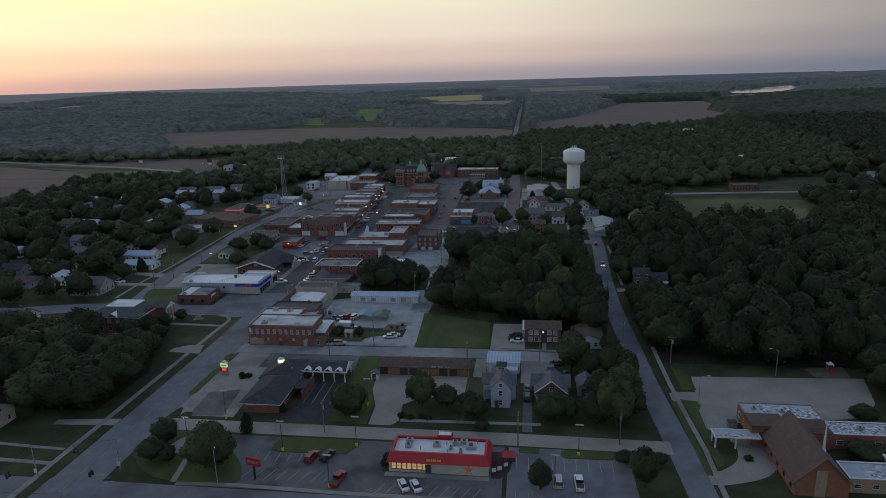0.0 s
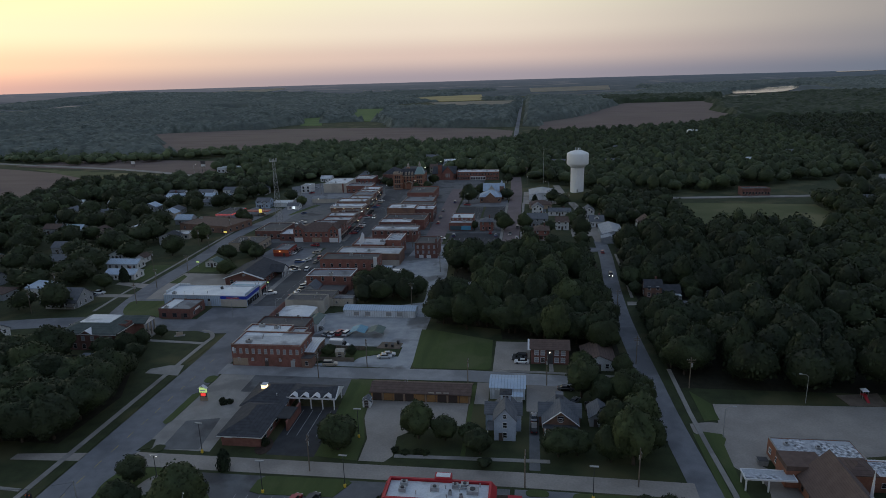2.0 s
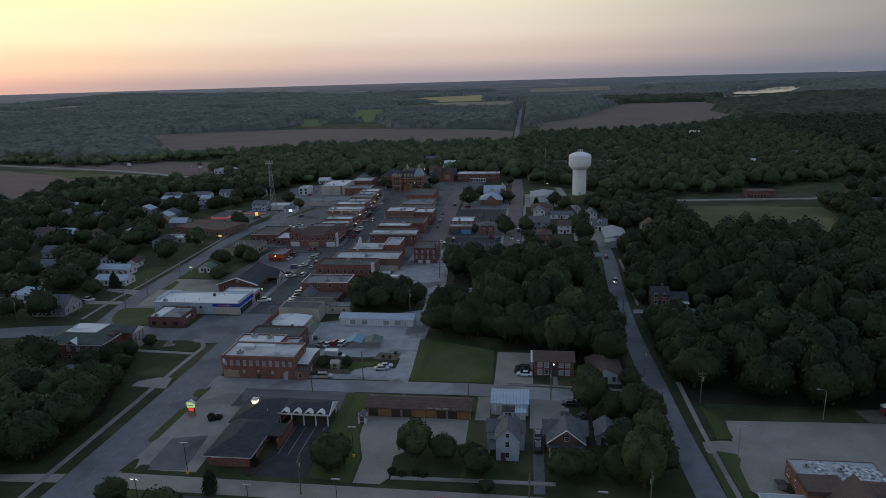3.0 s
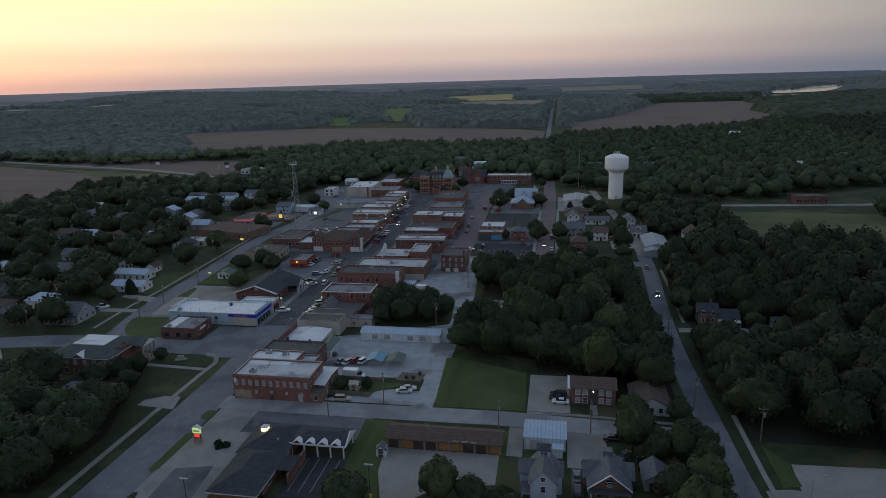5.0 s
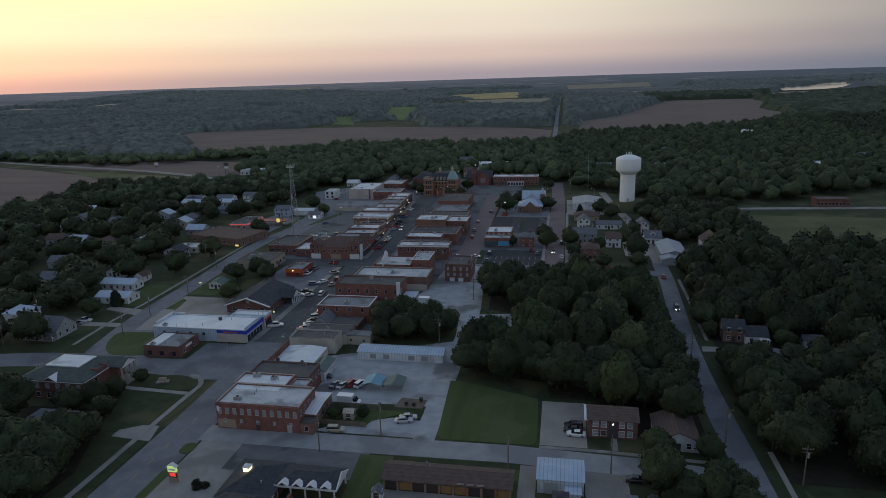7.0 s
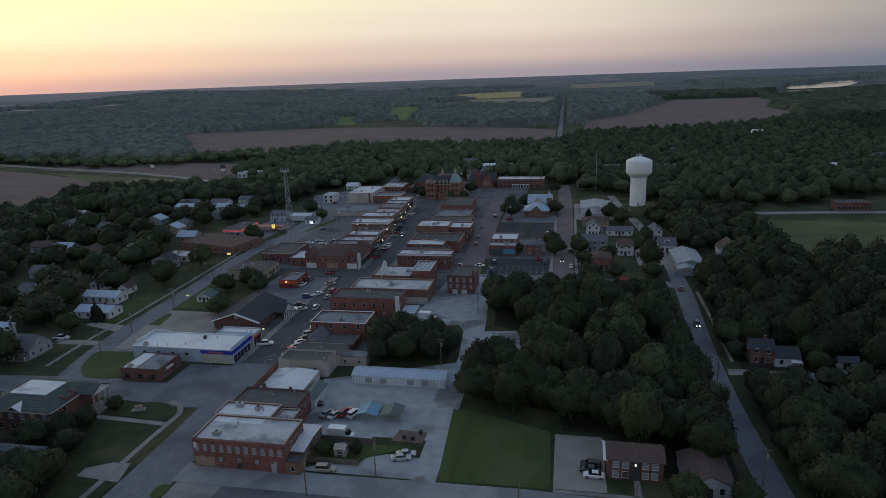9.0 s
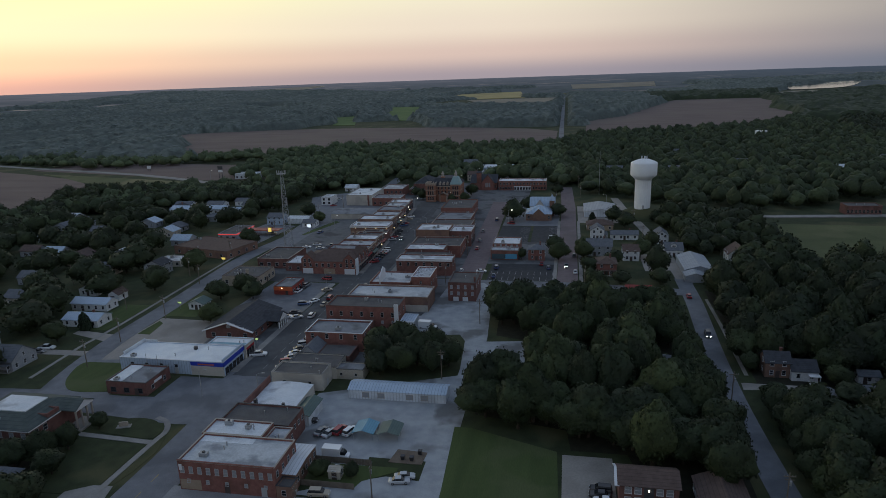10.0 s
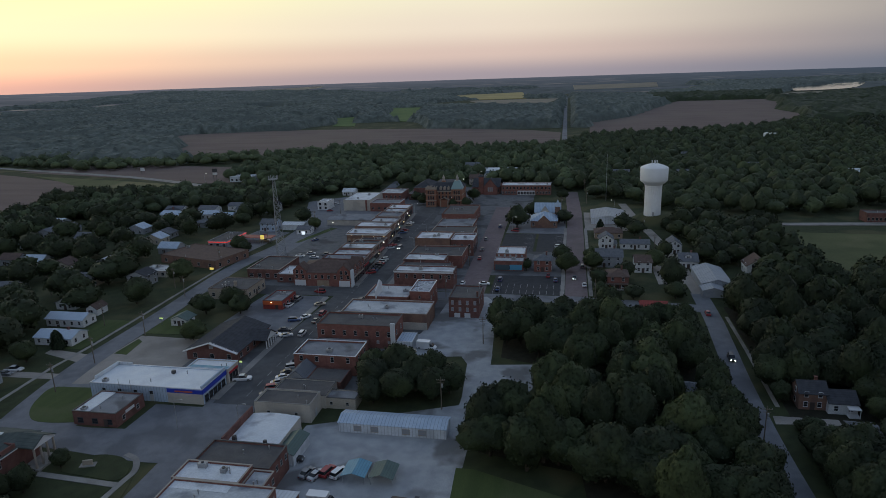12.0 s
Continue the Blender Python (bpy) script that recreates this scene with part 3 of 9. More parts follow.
def make_ground():
    radii = [0, 60, 120, 200, 300, 450, 650, 900, 1200, 1600, 2100, 2700] + [2700 + 213 * i for i in range(1, 11)]
    seg = 72
    bm = bmesh.new()
    centre = bm.verts.new((*CENTRE, 0))
    rings = []
    for r in radii[1:]:
        ring = []
        for i in range(seg):
            a = 2 * math.pi * i / seg
            u, v = CENTRE[0] + r * math.cos(a), CENTRE[1] + r * math.sin(a)
            ring.append(bm.verts.new((u, v, ground_z(u, v))))
        rings.append(ring)
    for i in range(seg):
        bm.faces.new((centre, rings[0][i], rings[0][(i + 1) % seg]))
    for a, b in zip(rings, rings[1:]):
        for i in range(seg):
            bm.faces.new((a[i], b[i], b[(i + 1) % seg], a[(i + 1) % seg])).smooth = True
    solo("ground", bm, GRASS, "flat grassy ground of a small town and its farmland", "ground", "structure")


make_ground()


def lay(name, pts, mat, label, category, z=0.03, base=-0.2):
    if name.startswith(("lot", "drive")) and "clearing" not in name:
        us, vs = [p[0] for p in pts], [p[1] for p in pts]
        claim(min(us) + 1, max(us) - 1, min(vs) + 1, max(vs) - 1)
    return solo(name, slab(pts, base, z), mat, label, category, "structure")


def road(name, pts, width, mat, label, z=0.06):
    claim_line(pts, width)
    return solo(name, strip(pts, width, -0.2, z), mat, label, "road", "structure")


def path(pts, width=1.5, label="pale concrete pavement beside the grass verge", z=0.14, mat=CONCRETE):
    return solo("pavement", strip(pts, width, -0.2, z), mat, label, "pavement", "structure")


def drape(name, pts, mat, label, category, lift=1.2):
    """A far field or lake, laid on the rising ground."""
    n = len(pts)
    top = [(u, v, ground_z(u, v) + lift) for u, v in pts]
    low = [(u, v, z - 40) for u, v, z in top]
    return solo(name, solid(low + top, [list(range(n)), list(range(n, 2 * n))] + [[i, (i + 1) % n, n + (i + 1) % n, n + i] for i in range(n)]), mat, label, category, "structure")


# streets
MAIN = [(-104.0, 40), (-104.0, 130), (-104.0, 205), (-105.5, 250), (-105.2, 300), (-103.0, 345), (-101.6, 385), (-102.6, 420), (-105.2, 470), (-108.0, 528)]
road("road", MAIN[:4], 12.5, ASPHALT, "worn grey asphalt highway through town")
road("road", MAIN[3:5], 15.5, ASPHALT_STREET, "dark asphalt main street at the corner", z=0.063)
road("road", MAIN[4:], 15.5, ASPHALT_STREET, "dark asphalt main street with angled parking", z=0.064)
road("road", curve_line([(-240, 212), (-195, 225), (-168, 228.5), (-140, 228), (-115, 226), (-104, 228)]), 10.5, ASPHALT, "worn grey asphalt side street", z=0.068)
road("road", curve_line([(-158, 216), (-164.5, 240), (-168.6, 262), (-170.2, 280), (-170.8, 300), (-171.8, 322), (-173.8, 348), (-174.8, 373), (-173.4, 396), (-170.4, 416), (-164.5, 470), (-158, 560), (-160, 640)]), 8.4, ASPHALT, "grey asphalt street past houses", z=0.072)
road("road", curve_line([(37.4, 40), (37.0, 110), (36.6, 127), (35.7, 146), (34.7, 162), (33.9, 178), (33.3, 200), (32.6, 220), (32.2, 240), (32.4, 260), (33.3, 285), (34.7, 310), (35.8, 332), (36.0, 360)], 4), 6.4, ASPHALT, "worn grey two-lane asphalt street beside woods")
road("road", curve_line([(36.0, 359), (34.8, 395), (32.6, 424), (30.0, 452), (26.6, 480), (23.0, 510), (20, 545)]), 5.2, CONCRETE_LOT, "worn grey asphalt street to the water tower", z=0.064)
road("road", [(-12.0, 345), (-11.5, 510), (-13.5, 590)], 9.0, BRICK_ROAD, "faded brick-paved street", z=0.064)
road("road", [(-54.5, 340), (-56.0, 420), (-58.0, 530)], 11.0, BRICK_ROAD, "faded brick-paved side street", z=0.064)
road("road", curve_line([(-41.5, 196), (-41.5, 250), (-41.8, 290), (-46, 335), (-50, 346)]), 5.5, GRAVEL, "pale gravel lane", z=0.075)
road("road", [(-98, 347.5), (-54, 347), (-12, 347), (33, 342)], 8.0, ASPHALT, "grey asphalt cross street", z=0.068)
road("road", [(-176, 347), (-98, 347.5)], 11.0, ASPHALT_STREET, "dark asphalt cross street", z=0.066)
road("road", [(-98.5, 192.5), (-60, 192.5), (-20, 193.2), (12, 191.5), (33, 189)], 7.4, STREET_PALE, "pale worn asphalt cross street", z=0.068)
road("road", [(-98, 142.4), (-50, 142.2), (-5, 142.2), (34, 141.4)], 5.6, CONCRETE_LOT, "pale concrete street behind the restaurant", z=0.068)
road("road", [(-260, 108), (-104, 109.5), (36, 109)], 14.4, ASPHALT, "grey asphalt street at the traffic lights", z=0.066)
road("road", curve_line([(-700, 748), (-593, 713), (-468, 675), (-408, 652), (-341, 620), (-296, 594), (-240, 556)]), 8.0, CONCRETE, "pale country highway across fields", z=0.3)
road("road", [(-21.5, 985), (-22, 1052), (-24, 1600), (-27, 2700)], 7.0, ASPHALT, "straight worn country highway to the horizon", z=0.4)
road("road", curve_line([(30, 480), (70, 484), (105, 486), (160, 490), (200, 494), (250, 520), (290, 590)]), 6.0, CONCRETE, "pale country road over a small bridge", z=0.5)

# paved areas
lay("lot_downtown", rect(-112, -60, 352, 565), ASPHALT_MID, "dark asphalt round the downtown blocks", "pavement", 0.02)
lay("lot_square", rect(-135, -40, 505, 590), ASPHALT_MID, "dark asphalt round the courthouse square", "pavement", 0.024)
lay("lot_west", rect(-160, -112, 352, 500), ASPHALT_MID, "dark asphalt car park behind the stores", "parking lot", 0.028)
lay("lot_petrol", [(-143, 302), (-114, 300), (-113, 341), (-141, 341)], ASPHALT, "grey asphalt forecourt of the small red shop", "parking lot", 0.03)
lay("lot_store", [(-129.2, 231), (-109.5, 230), (-110.0, 261), (-115.0, 261), (-115.0, 247.4), (-129.2, 247.4)], ASPHALT, "grey asphalt lot in front of the store", "parking lot", 0.03)
lay("lot_rear", [(-166, 255), (-151.5, 257), (-151.5, 262), (-136, 263), (-136, 292), (-166, 293)], CONCRETE_LOT, "bare concrete lot behind the store", "parking lot", 0.034)
lay("lot_gravel", [(-82, 206), (-58, 206), (-58, 213), (-44, 213), (-44, 258), (-82, 242)], GRAVEL, "wide pale gravel yard round the long white shed", "gravel yard", 0.036)
lay("lot_gravel_north", [(-72, 286), (-43, 290), (-43, 330), (-62, 330), (-66, 306), (-72, 300)], GRAVEL, "pale gravel yard beside the brick apartment house", "gravel yard", 0.04)
lay("lot_gravel_lane", [(-44, 260), (-37.8, 260), (-39, 292), (-46.2, 321), (-47.6, 343), (-62, 343), (-63.4, 320), (-55, 302), (-46, 284)], GRAVEL, "wide rutted gravel lane opening into a yard", "gravel yard", 0.052)
# litter sheets that also paint the tree shade onto the ground
lay("woodland_floor", [(-36, 236), (-12, 231), (-11, 222), (2, 222), (6, 205), (27, 205), (27.5, 270), (30, 320), (-10, 322), (-37, 314), (-36, 290), (-24, 286), (-24, 262), (-36, 258)], LITTER_SHADED, "dark leaf litter under the grove", "ground", 0.016)
lay("woodland_floor", [(40, 190), (98, 190), (104, 230), (100, 330), (42, 345)], LITTER_SHADED, "dark leaf litter under the eastern trees", "ground", 0.016)
lay("woodland_floor", [(-190, 148), (-121, 147), (-120, 172), (-128, 190), (-138, 200), (-190, 198)], LITTER_SHADED, "dark leaf litter under the western trees", "ground", 0.016)
claim(-44, -21, 251, 284)
lay("lot_clearing", [(-38.5, 260), (-30, 259), (-25, 270), (-25.5, 286), (-40, 284)], GRAVEL, "small gravel clearing in the grove", "gravel yard", 0.03)
lay("lot_gravel_cars", [(-72, 197), (-41, 197), (-41, 205), (-52, 206), (-66, 200)], GRAVEL, "gravel parking strip beside the lane", "gravel yard", 0.044)
lay("lot_bank", [(-98, 147), (-80, 147), (-81, 168), (-84, 189), (-97, 189)], CONCRETE, "pale concrete forecourt of the bank", "parking lot", 0.03)
lay("lot_bank_patch", [(-93, 147), (-83.2, 147.6), (-84.8, 162.8), (-93.6, 160.6)], ASPHALT_MID, "darker asphalt patch in the bank forecourt", "pavement", 0.036)
lay("lot_bank_drive", [(-65.5, 147), (-53.5, 147), (-53, 171), (-65.5, 171)], ASPHALT_NEW, "fresh black asphalt of the drive-through lanes", "pavement", 0.032)
lay("lot_bank_rear", [(-86, 178), (-54, 178), (-53, 189), (-86, 189)], ASPHALT_MID, "dark asphalt lot behind the bank", "parking lot", 0.038)
lay("lot_wash", [(-42.2, 146.4), (-36.0, 146.4), (-34.4, 149), (-35.0, 157.6), (-31, 161.4), (-18.4, 164.4), (-18.5, 176), (-46.5, 176), (-45.6, 166), (-42.4, 156)], CONCRETE_LOT, "pale concrete yard of the car wash", "parking lot", 0.03)
lay("lot_food", rect(-78, -6, 117, 138.5), ASPHALT_MID, "grey asphalt car park round the restaurant", "parking lot", 0.03)
lay("lot_food_east", [(-5.0, 117), (23.4, 117), (23.2, 136.6), (8, 138.6), (-5.0, 138.6)], ASPHALT, "pale worn asphalt car park with painted bays", "parking lot", 0.034)
lay("lot_house", [(-13, 198), (-1.6, 198), (-1.6, 220), (-13, 220)], CONCRETE_LOT, "pale concrete parking pad beside the brick house", "parking lot", 0.03)
lay("drive", rect(-17.0, -13.2, 176, 189), CONCRETE_LOT, "pale gravel drive beside the metal garage", "driveway", 0.03)
lay("drive", rect(-2.6, 6.8, 173, 189), CONCRETE_LOT, "pale gravel drive between houses", "driveway", 0.032)
lay("drive", rect(-1.8, 0.7, 146, 173), ASPHALT_MID, "narrow grey drive beside the house", "driveway", 0.03)
lay("lot_church", [(46, 168), (47.5, 181), (96, 183), (92, 168), (86, 160), (74, 157.6), (46.6, 154), (45.8, 162)], CONCRETE_LOT, "wide pale concrete church car park", "parking lot", 0.03)
lay("drive_church", curve_line([(39, 170), (46, 171), (50, 166), (51, 152), (57, 150), (58, 140), (53, 132), (44, 128), (39, 128), (39, 132), (43, 133), (48, 138), (49, 146), (44, 152), (42, 160), (39, 166)], 4),
    CONCRETE_LOT, "curved pale concrete church driveway", "driveway", 0.036)
lay("lot_striped", rect(-47, -17, 351.5, 377), ASPHALT_NEW, "dark asphalt car park with white bay lines", "parking lot", 0.03)
lay("lot_striped", rect(-50, -33, 418, 455), ASPHALT_NEW, "dark asphalt car park behind the church", "parking lot", 0.03)
lay("lot_striped", rect(-31.5, -17, 418, 456), ASPHALT_NEW, "dark asphalt church car park", "parking lot", 0.03)
lay("lot_east", [(22, 370), (33, 372), (33, 398), (22, 398)], CONCRETE_LOT, "pale concrete yard near the warehouse", "parking lot", 0.03)
lay("lot_drive_in", [(-205, 405), (-182, 405), (-178, 450), (-200, 455)], ASPHALT, "grey asphalt forecourt of the drive-in", "parking lot", 0.03)
lay("lot_mast", [(-172, 420), (-120, 430), (-122, 500), (-168, 540), (-190, 545), (-170, 470)], ASPHALT, "grey asphalt lot under the lattice mast", "parking lot", 0.025)

lay("lot_mast_west", [(-172, 395), (-136, 395), (-130, 575), (-172, 575), (-205, 545), (-178, 470)], ASPHALT, "wide grey asphalt lots west of the stores", "parking lot", 0.018)
lay("lot_north", rect(-128, -40, 588, 612), ASPHALT_MID, "dark asphalt street behind the square", "road", 0.02)
lay("lot_strip", rect(-50, -17, 376.5, 418), ASPHALT_MID, "dark asphalt round the strip of shops", "parking lot", 0.022)
lay("lot_stores_rear", [(-81, 256), (-72, 258), (-72, 304), (-62, 306), (-62, 345), (-98, 345), (-98, 256)], ASPHALT_MID, "dark asphalt between the brick stores", "pavement", 0.018)
lay("lot_parlour", [(-140, 264), (-113, 262), (-113, 301), (-140, 301)], ASPHALT_MID, "dark asphalt round the parlour", "parking lot", 0.02)

lay("drive_east", [(36.2, 258.8), (43.6, 259.6), (52, 259), (52, 263), (43.8, 263), (36.6, 263)], CONCRETE_LOT, "short pale driveway off the street", "driveway", 0.05)
lay("yard_debris", [(16, 268), (25.5, 271), (26, 279), (17.5, 280.5)], GRAVEL, "pale littered yard beside a low shed", "yard", 0.03)
claim(14, 26, 256, 281)
lay("lot_grey_church", rect(-50, -17, 456.5, 520), ASPHALT, "grey asphalt round the stone church", "parking lot", 0.026)
lay("lot_warehouse", rect(-6, 19, 466, 515), CONCRETE_LOT, "pale yard round the metal warehouse", "yard", 0.027)


def mound(u, v, r, h):
    """A low grassy rise."""
    bm = bmesh.new()
    rings = []
    for k in range(7):
        q = r * k / 6
        z = h * (0.5 + 0.5 * math.cos(math.pi * max(0.0, (k / 6 - 0.3) / 0.7))) - (0.3 if k == 6 else 0)
        rings.append([bm.verts.new((u + q * math.cos(a * math.pi / 16), v + q * math.sin(a * math.pi / 16), z)) for a in range(32)] if k else [bm.verts.new((u, v, z))] * 32)
    for a, b in zip(rings, rings[1:]):
        for i in range(32):
            j = (i + 1) % 32
            bm.faces.new((a[i], b[i], b[j], a[j]) if a[i] is not a[j] else (a[i], b[i], b[j])).smooth = True
    solo("mound", bm, GRASS, "low grassy rise under the water tower", "ground", "structure")


mound(36, 489, 21, 5.4)
claim(25.5, 36, 196, 330)
lay("lot_corner", [(-166, 221), (-150, 232), (-128.6, 231.5), (-128.6, 234), (-143.7, 233), (-143.7, 247), (-151.3, 247), (-151.3, 258), (-166, 262), (-166, 245)], ASPHALT, "grey asphalt at the street corner", "pavement", 0.022)
# lawns and verges
lay("lawn", [(-38.6, 200), (-37.4, 197.4), (-14.4, 197.6), (-13.6, 200), (-14.2, 221), (-36, 229), (-40.2, 229)], LAWN, "mown green lawn with mower stripes", "lawn", 0.08)
lay("lawn", [(-53.2, 147.4), (-42.6, 146.4), (-43.0, 156), (-46.0, 166), (-47.0, 188.4), (-55.2, 188.2), (-54.2, 172)], LAWN, "sloping strip of mown lawn beside the bank", "lawn", 0.07)
lay("lawn", rect(-18.2, -17.1, 150, 187), LAWN, "strip of lawn beside the car wash", "lawn", 0.05)
lay("lawn", [(-63.4, 132.6), (-60.8, 131.8), (-44.2, 132.2), (-41.4, 137.6), (-42.6, 138.6), (-61.8, 138.4), (-63.2, 136.6)], LAWN, "rounded grass island in the car park", "lawn", 0.16)
lay("lawn", curve_line([(-145, 235.2), (-152, 234), (-158, 234.6), (-163, 239), (-166.3, 245.5), (-167.3, 252.4), (-160, 253.4), (-152, 254)], 4), LAWN, "rounded lawn at the street corner", "lawn", 0.1)
lay("lawn", curve_line([(-117.4, 212.9), (-124, 213.6), (-131, 214.2), (-132.3, 216), (-131, 220), (-127, 222.2), (-121.5, 222), (-117.5, 219.5), (-115.4, 216), (-115.6, 213.6)], 4), GRASS, "rounded grass island in front of the brick hall", "lawn", 0.1)
lay("lawn", [(-137, 211.4), (-115.5, 210.4), (-115.6, 194.6), (-118, 190), (-137, 189)], GRASS, "lawn in front of the brick hall", "lawn", 0.09)
lay("lawn", [(-113.6, 60), (-110.6, 60), (-110.8, 186), (-113.6, 186)], GRASS, "grass verge along the highway", "lawn", 0.09)
lay("lawn", [(-99.6, 159.4), (-98.4, 158.4), (-97.4, 160), (-97.0, 175.2), (-98.0, 176.6), (-99.4, 175)], LAWN, "narrow grass island beside the bank", "lawn", 0.14)
lay("lawn", rounded(-100.4, -97.0, 182.6, 187.4, 1.5), LAWN, "small grass island at the corner", "lawn", 0.14)
lay("lawn", curve_line([(-96.4, 138.6), (-98.2, 133.5), (-97.8, 129), (-94.8, 125.3), (-88.7, 120.2), (-81, 118), (-70, 118.2), (-66.0, 119.6), (-67.4, 124.5), (-72.0, 130.4), (-77.8, 136.6), (-84.4, 139.2), (-96.4, 138.6)], 4), LAWN, "planted corner lawn with low trees", "lawn", 0.13)
lay("lawn", [(-98.6, 145.6), (-97.6, 150.8), (-96.6, 151), (-95.4, 147.2)], GRASS, "small planted bed at the bank entrance", "lawn", 0.14)
lay("lawn", rounded(-95.0, -92.2, 145.6, 148.8, 1.0), GRASS, "small planted bed at the bank entrance", "lawn", 0.14)
lay("pavement", curve_line([(-89.8, 132.0), (-88.6, 135.4), (-86.0, 137.0), (-83.2, 135.6), (-82.6, 132.4), (-84.4, 129.6), (-87.6, 129.2), (-89.8, 132.0)], 4), CONCRETE, "round pale concrete sitting place in the corner lawn", "pavement", 0.17)
lay("lawn", [(39.4, 131), (41.0, 131), (40.2, 165), (38.6, 165.2)], LAWN, "grass verge along the street", "lawn", 0.08)
lay("lawn", [(42.6, 134), (44.4, 135.2), (45.0, 137.4), (44.2, 143), (44.4, 151), (44.8, 160.4), (46.0, 163.2), (45.6, 165.4), (41.0, 166.4), (42.2, 150)], LAWN, "small lawn inside the curved drive", "lawn", 0.1)
lay("lawn", [(43, 171.5), (47, 172.5), (47, 181), (43, 188)], LAWN, "small lawn beside the street", "lawn", 0.1)
lay("lawn", rounded(7.4, 20, 135, 138.3, 1.4), LAWN, "grass strip with a lamp post", "lawn", 0.14)
lay("lawn", rounded(-2.6, 2.4, 136.4, 138.6, 1.0), LAWN, "tiny grass island", "lawn", 0.15)
lay("lawn", [(-165.4, 277.4), (-160.4, 277), (-162.2, 288), (-165.0, 290)], LAWN, "grass patch at the street edge", "lawn", 0.09)
lay("lawn", [(-166.2, 295), (-153.2, 295.4), (-152.2, 300), (-155, 310), (-166.4, 322)], LAWN, "grass round the small shelter", "lawn", 0.09)
lay("lawn", [(-166.4, 427), (-162.6, 427), (-153, 462), (-157, 464)], LAWN, "grass strip below the lattice mast", "lawn", 0.07)

# farmland
lay("field", [(-690, 1120), (-640, 1060), (-566, 962), (-540, 900), (-470, 800), (-440, 780), (-290, 860), (-28, 862), (-28, 1095), (-76, 1150), (-206, 1205), (-410, 1225), (-560, 1215), (-690, 1160)], FIELD_BROWN, "bare brown ploughed field", "field", 0.5)
lay("field", [(-900, 520), (-410, 425), (-366, 502), (-430, 584), (-458, 624), (-520, 648), (-577, 672), (-760, 735)], FIELD_BROWN, "bare brown field beside the highway", "field", 0.25)
lay("field", [(-600, 700), (-420, 655), (-340, 628), (-290, 640), (-330, 725), (-420, 745), (-560, 760)], FIELD_BROWN, "bare brown field with a sign", "field", 0.24)
lay("field", [(-520, 652), (-440, 600), (-340, 600), (-345, 616), (-420, 638), (-560, 674)], MEADOW, "grassy strip along the highway", "field", 0.29)
lay("field", [(-548, 2030), (-402, 1440), (-335, 1400), (-380, 1700), (-430, 2020)], FIELD_GREEN, "bright green crop field", "field", 0.6)
lay("field", [(-556, 1560), (-468, 1310), (-420, 1300), (-514, 1612)], FIELD_GREEN, "green crop field", "field", 0.6)
drape("field", [(-570, 2800), (-380, 2515), (-172, 2555), (-227, 3150), (-480, 3050)], FIELD_GOLD, "golden ripe crop field", "field")
lay("field", [(-374, 2450), (-293, 2170), (-85, 2100), (-47, 2470)], FIELD_PALE, "pale stubble field", "field", 0.6)
lay("field", [(12, 980), (105, 1010), (235, 1075), (353, 1225), (406, 1416), (408, 1550), (500, 1870), (515, 2060), (273, 2040), (99, 1430), (19, 1280)], FIELD_BROWN, "bare brown river-bottom field", "field", 0.5)
lay("field", [(525, 2010), (610, 2060), (970, 2520), (740, 2520), (610, 2360)], FIELD_PALE, "pale field edge", "field", 0.45)
drape("field", [(7, 3262), (388, 3310), (420, 3650), (0, 3600)], FIELD_PALE, "pale distant field", "field")
drape("field", [(-1671, 2565), (-1560, 2560), (-1600, 2830), (-1690, 2828)], FIELD_PALE, "pale distant field", "field")
drape("field", [(-1830, 3634), (-1500, 3560), (-1480, 3950), (-1559, 4043)], FIELD_PALE, "pale distant field", "field")
lay("field", [(97, 410), (112, 384), (150, 372), (180, 384), (186, 462), (102, 468)], MEADOW, "mown meadow beside the country road", "field", 0.1)
drape("lake", curve_line([(753, 2580), (964, 2700), (1170, 3090), (1120, 3110), (967, 3000), (800, 2880), (753, 2580)], 4), WATER, "smooth lake reflecting the evening sky", "lake", 2.6)
drape("lake", [(1770, 4170), (1990, 4160), (2100, 4320), (1850, 4330)], WATER, "far narrow lake reflecting the sky", "lake", 2.6)

# pavements
path(curve_line([(-114.6, 60), (-114.6, 130), (-114.6, 196), (-114.4, 212), (-114.3, 217), (-117, 221.4), (-121, 223.2)], 4))
lay("lawn", [(-113.6, 194.4), (-112.6, 194.6), (-111.4, 200), (-111.0, 208), (-112.4, 213), (-113.6, 216)], GRASS, "narrow grass verge at the corner", "lawn", 0.09)
lay("drive_hall", [(-122, 187.5), (-110.5, 186.6), (-112.4, 193.8), (-117, 193.6), (-122, 190.5)], CONCRETE, "pale concrete driveway apron", "driveway", 0.10)
path([(-140, 123.0), (-115.4, 122.2)], 1.3, z=0.125)
path([(-140, 129.6), (-116.0, 128.2)], 1.0)
lay("drive", [(-128, 139.4), (-110.4, 140.2), (-110.4, 143.6), (-115, 143.2), (-128, 141.8)], CONCRETE_LOT, "pale concrete driveway across the verge", "driveway", 0.11)
path([(-80.9, 117.8), (-82.0, 124), (-83.0, 130)], 1.4, "pale concrete path through the corner lawn", 0.165)
path([(-80, 117.3), (-66, 117.9), (-40, 117.2), (-4, 117.2)], 1.2, "pale concrete kerb strip along the street")
path([(-137, 212.8), (-115, 211.6)], 1.7, "pale concrete path to the brick hall")
path([(41.2, 60), (41.4, 128), (41.7, 141), (40.8, 160), (40.3, 176), (40.2, 202)], 1.2)
path([(39.2, 268), (39.6, 282), (40.4, 304), (40.8, 334)], 1.1)
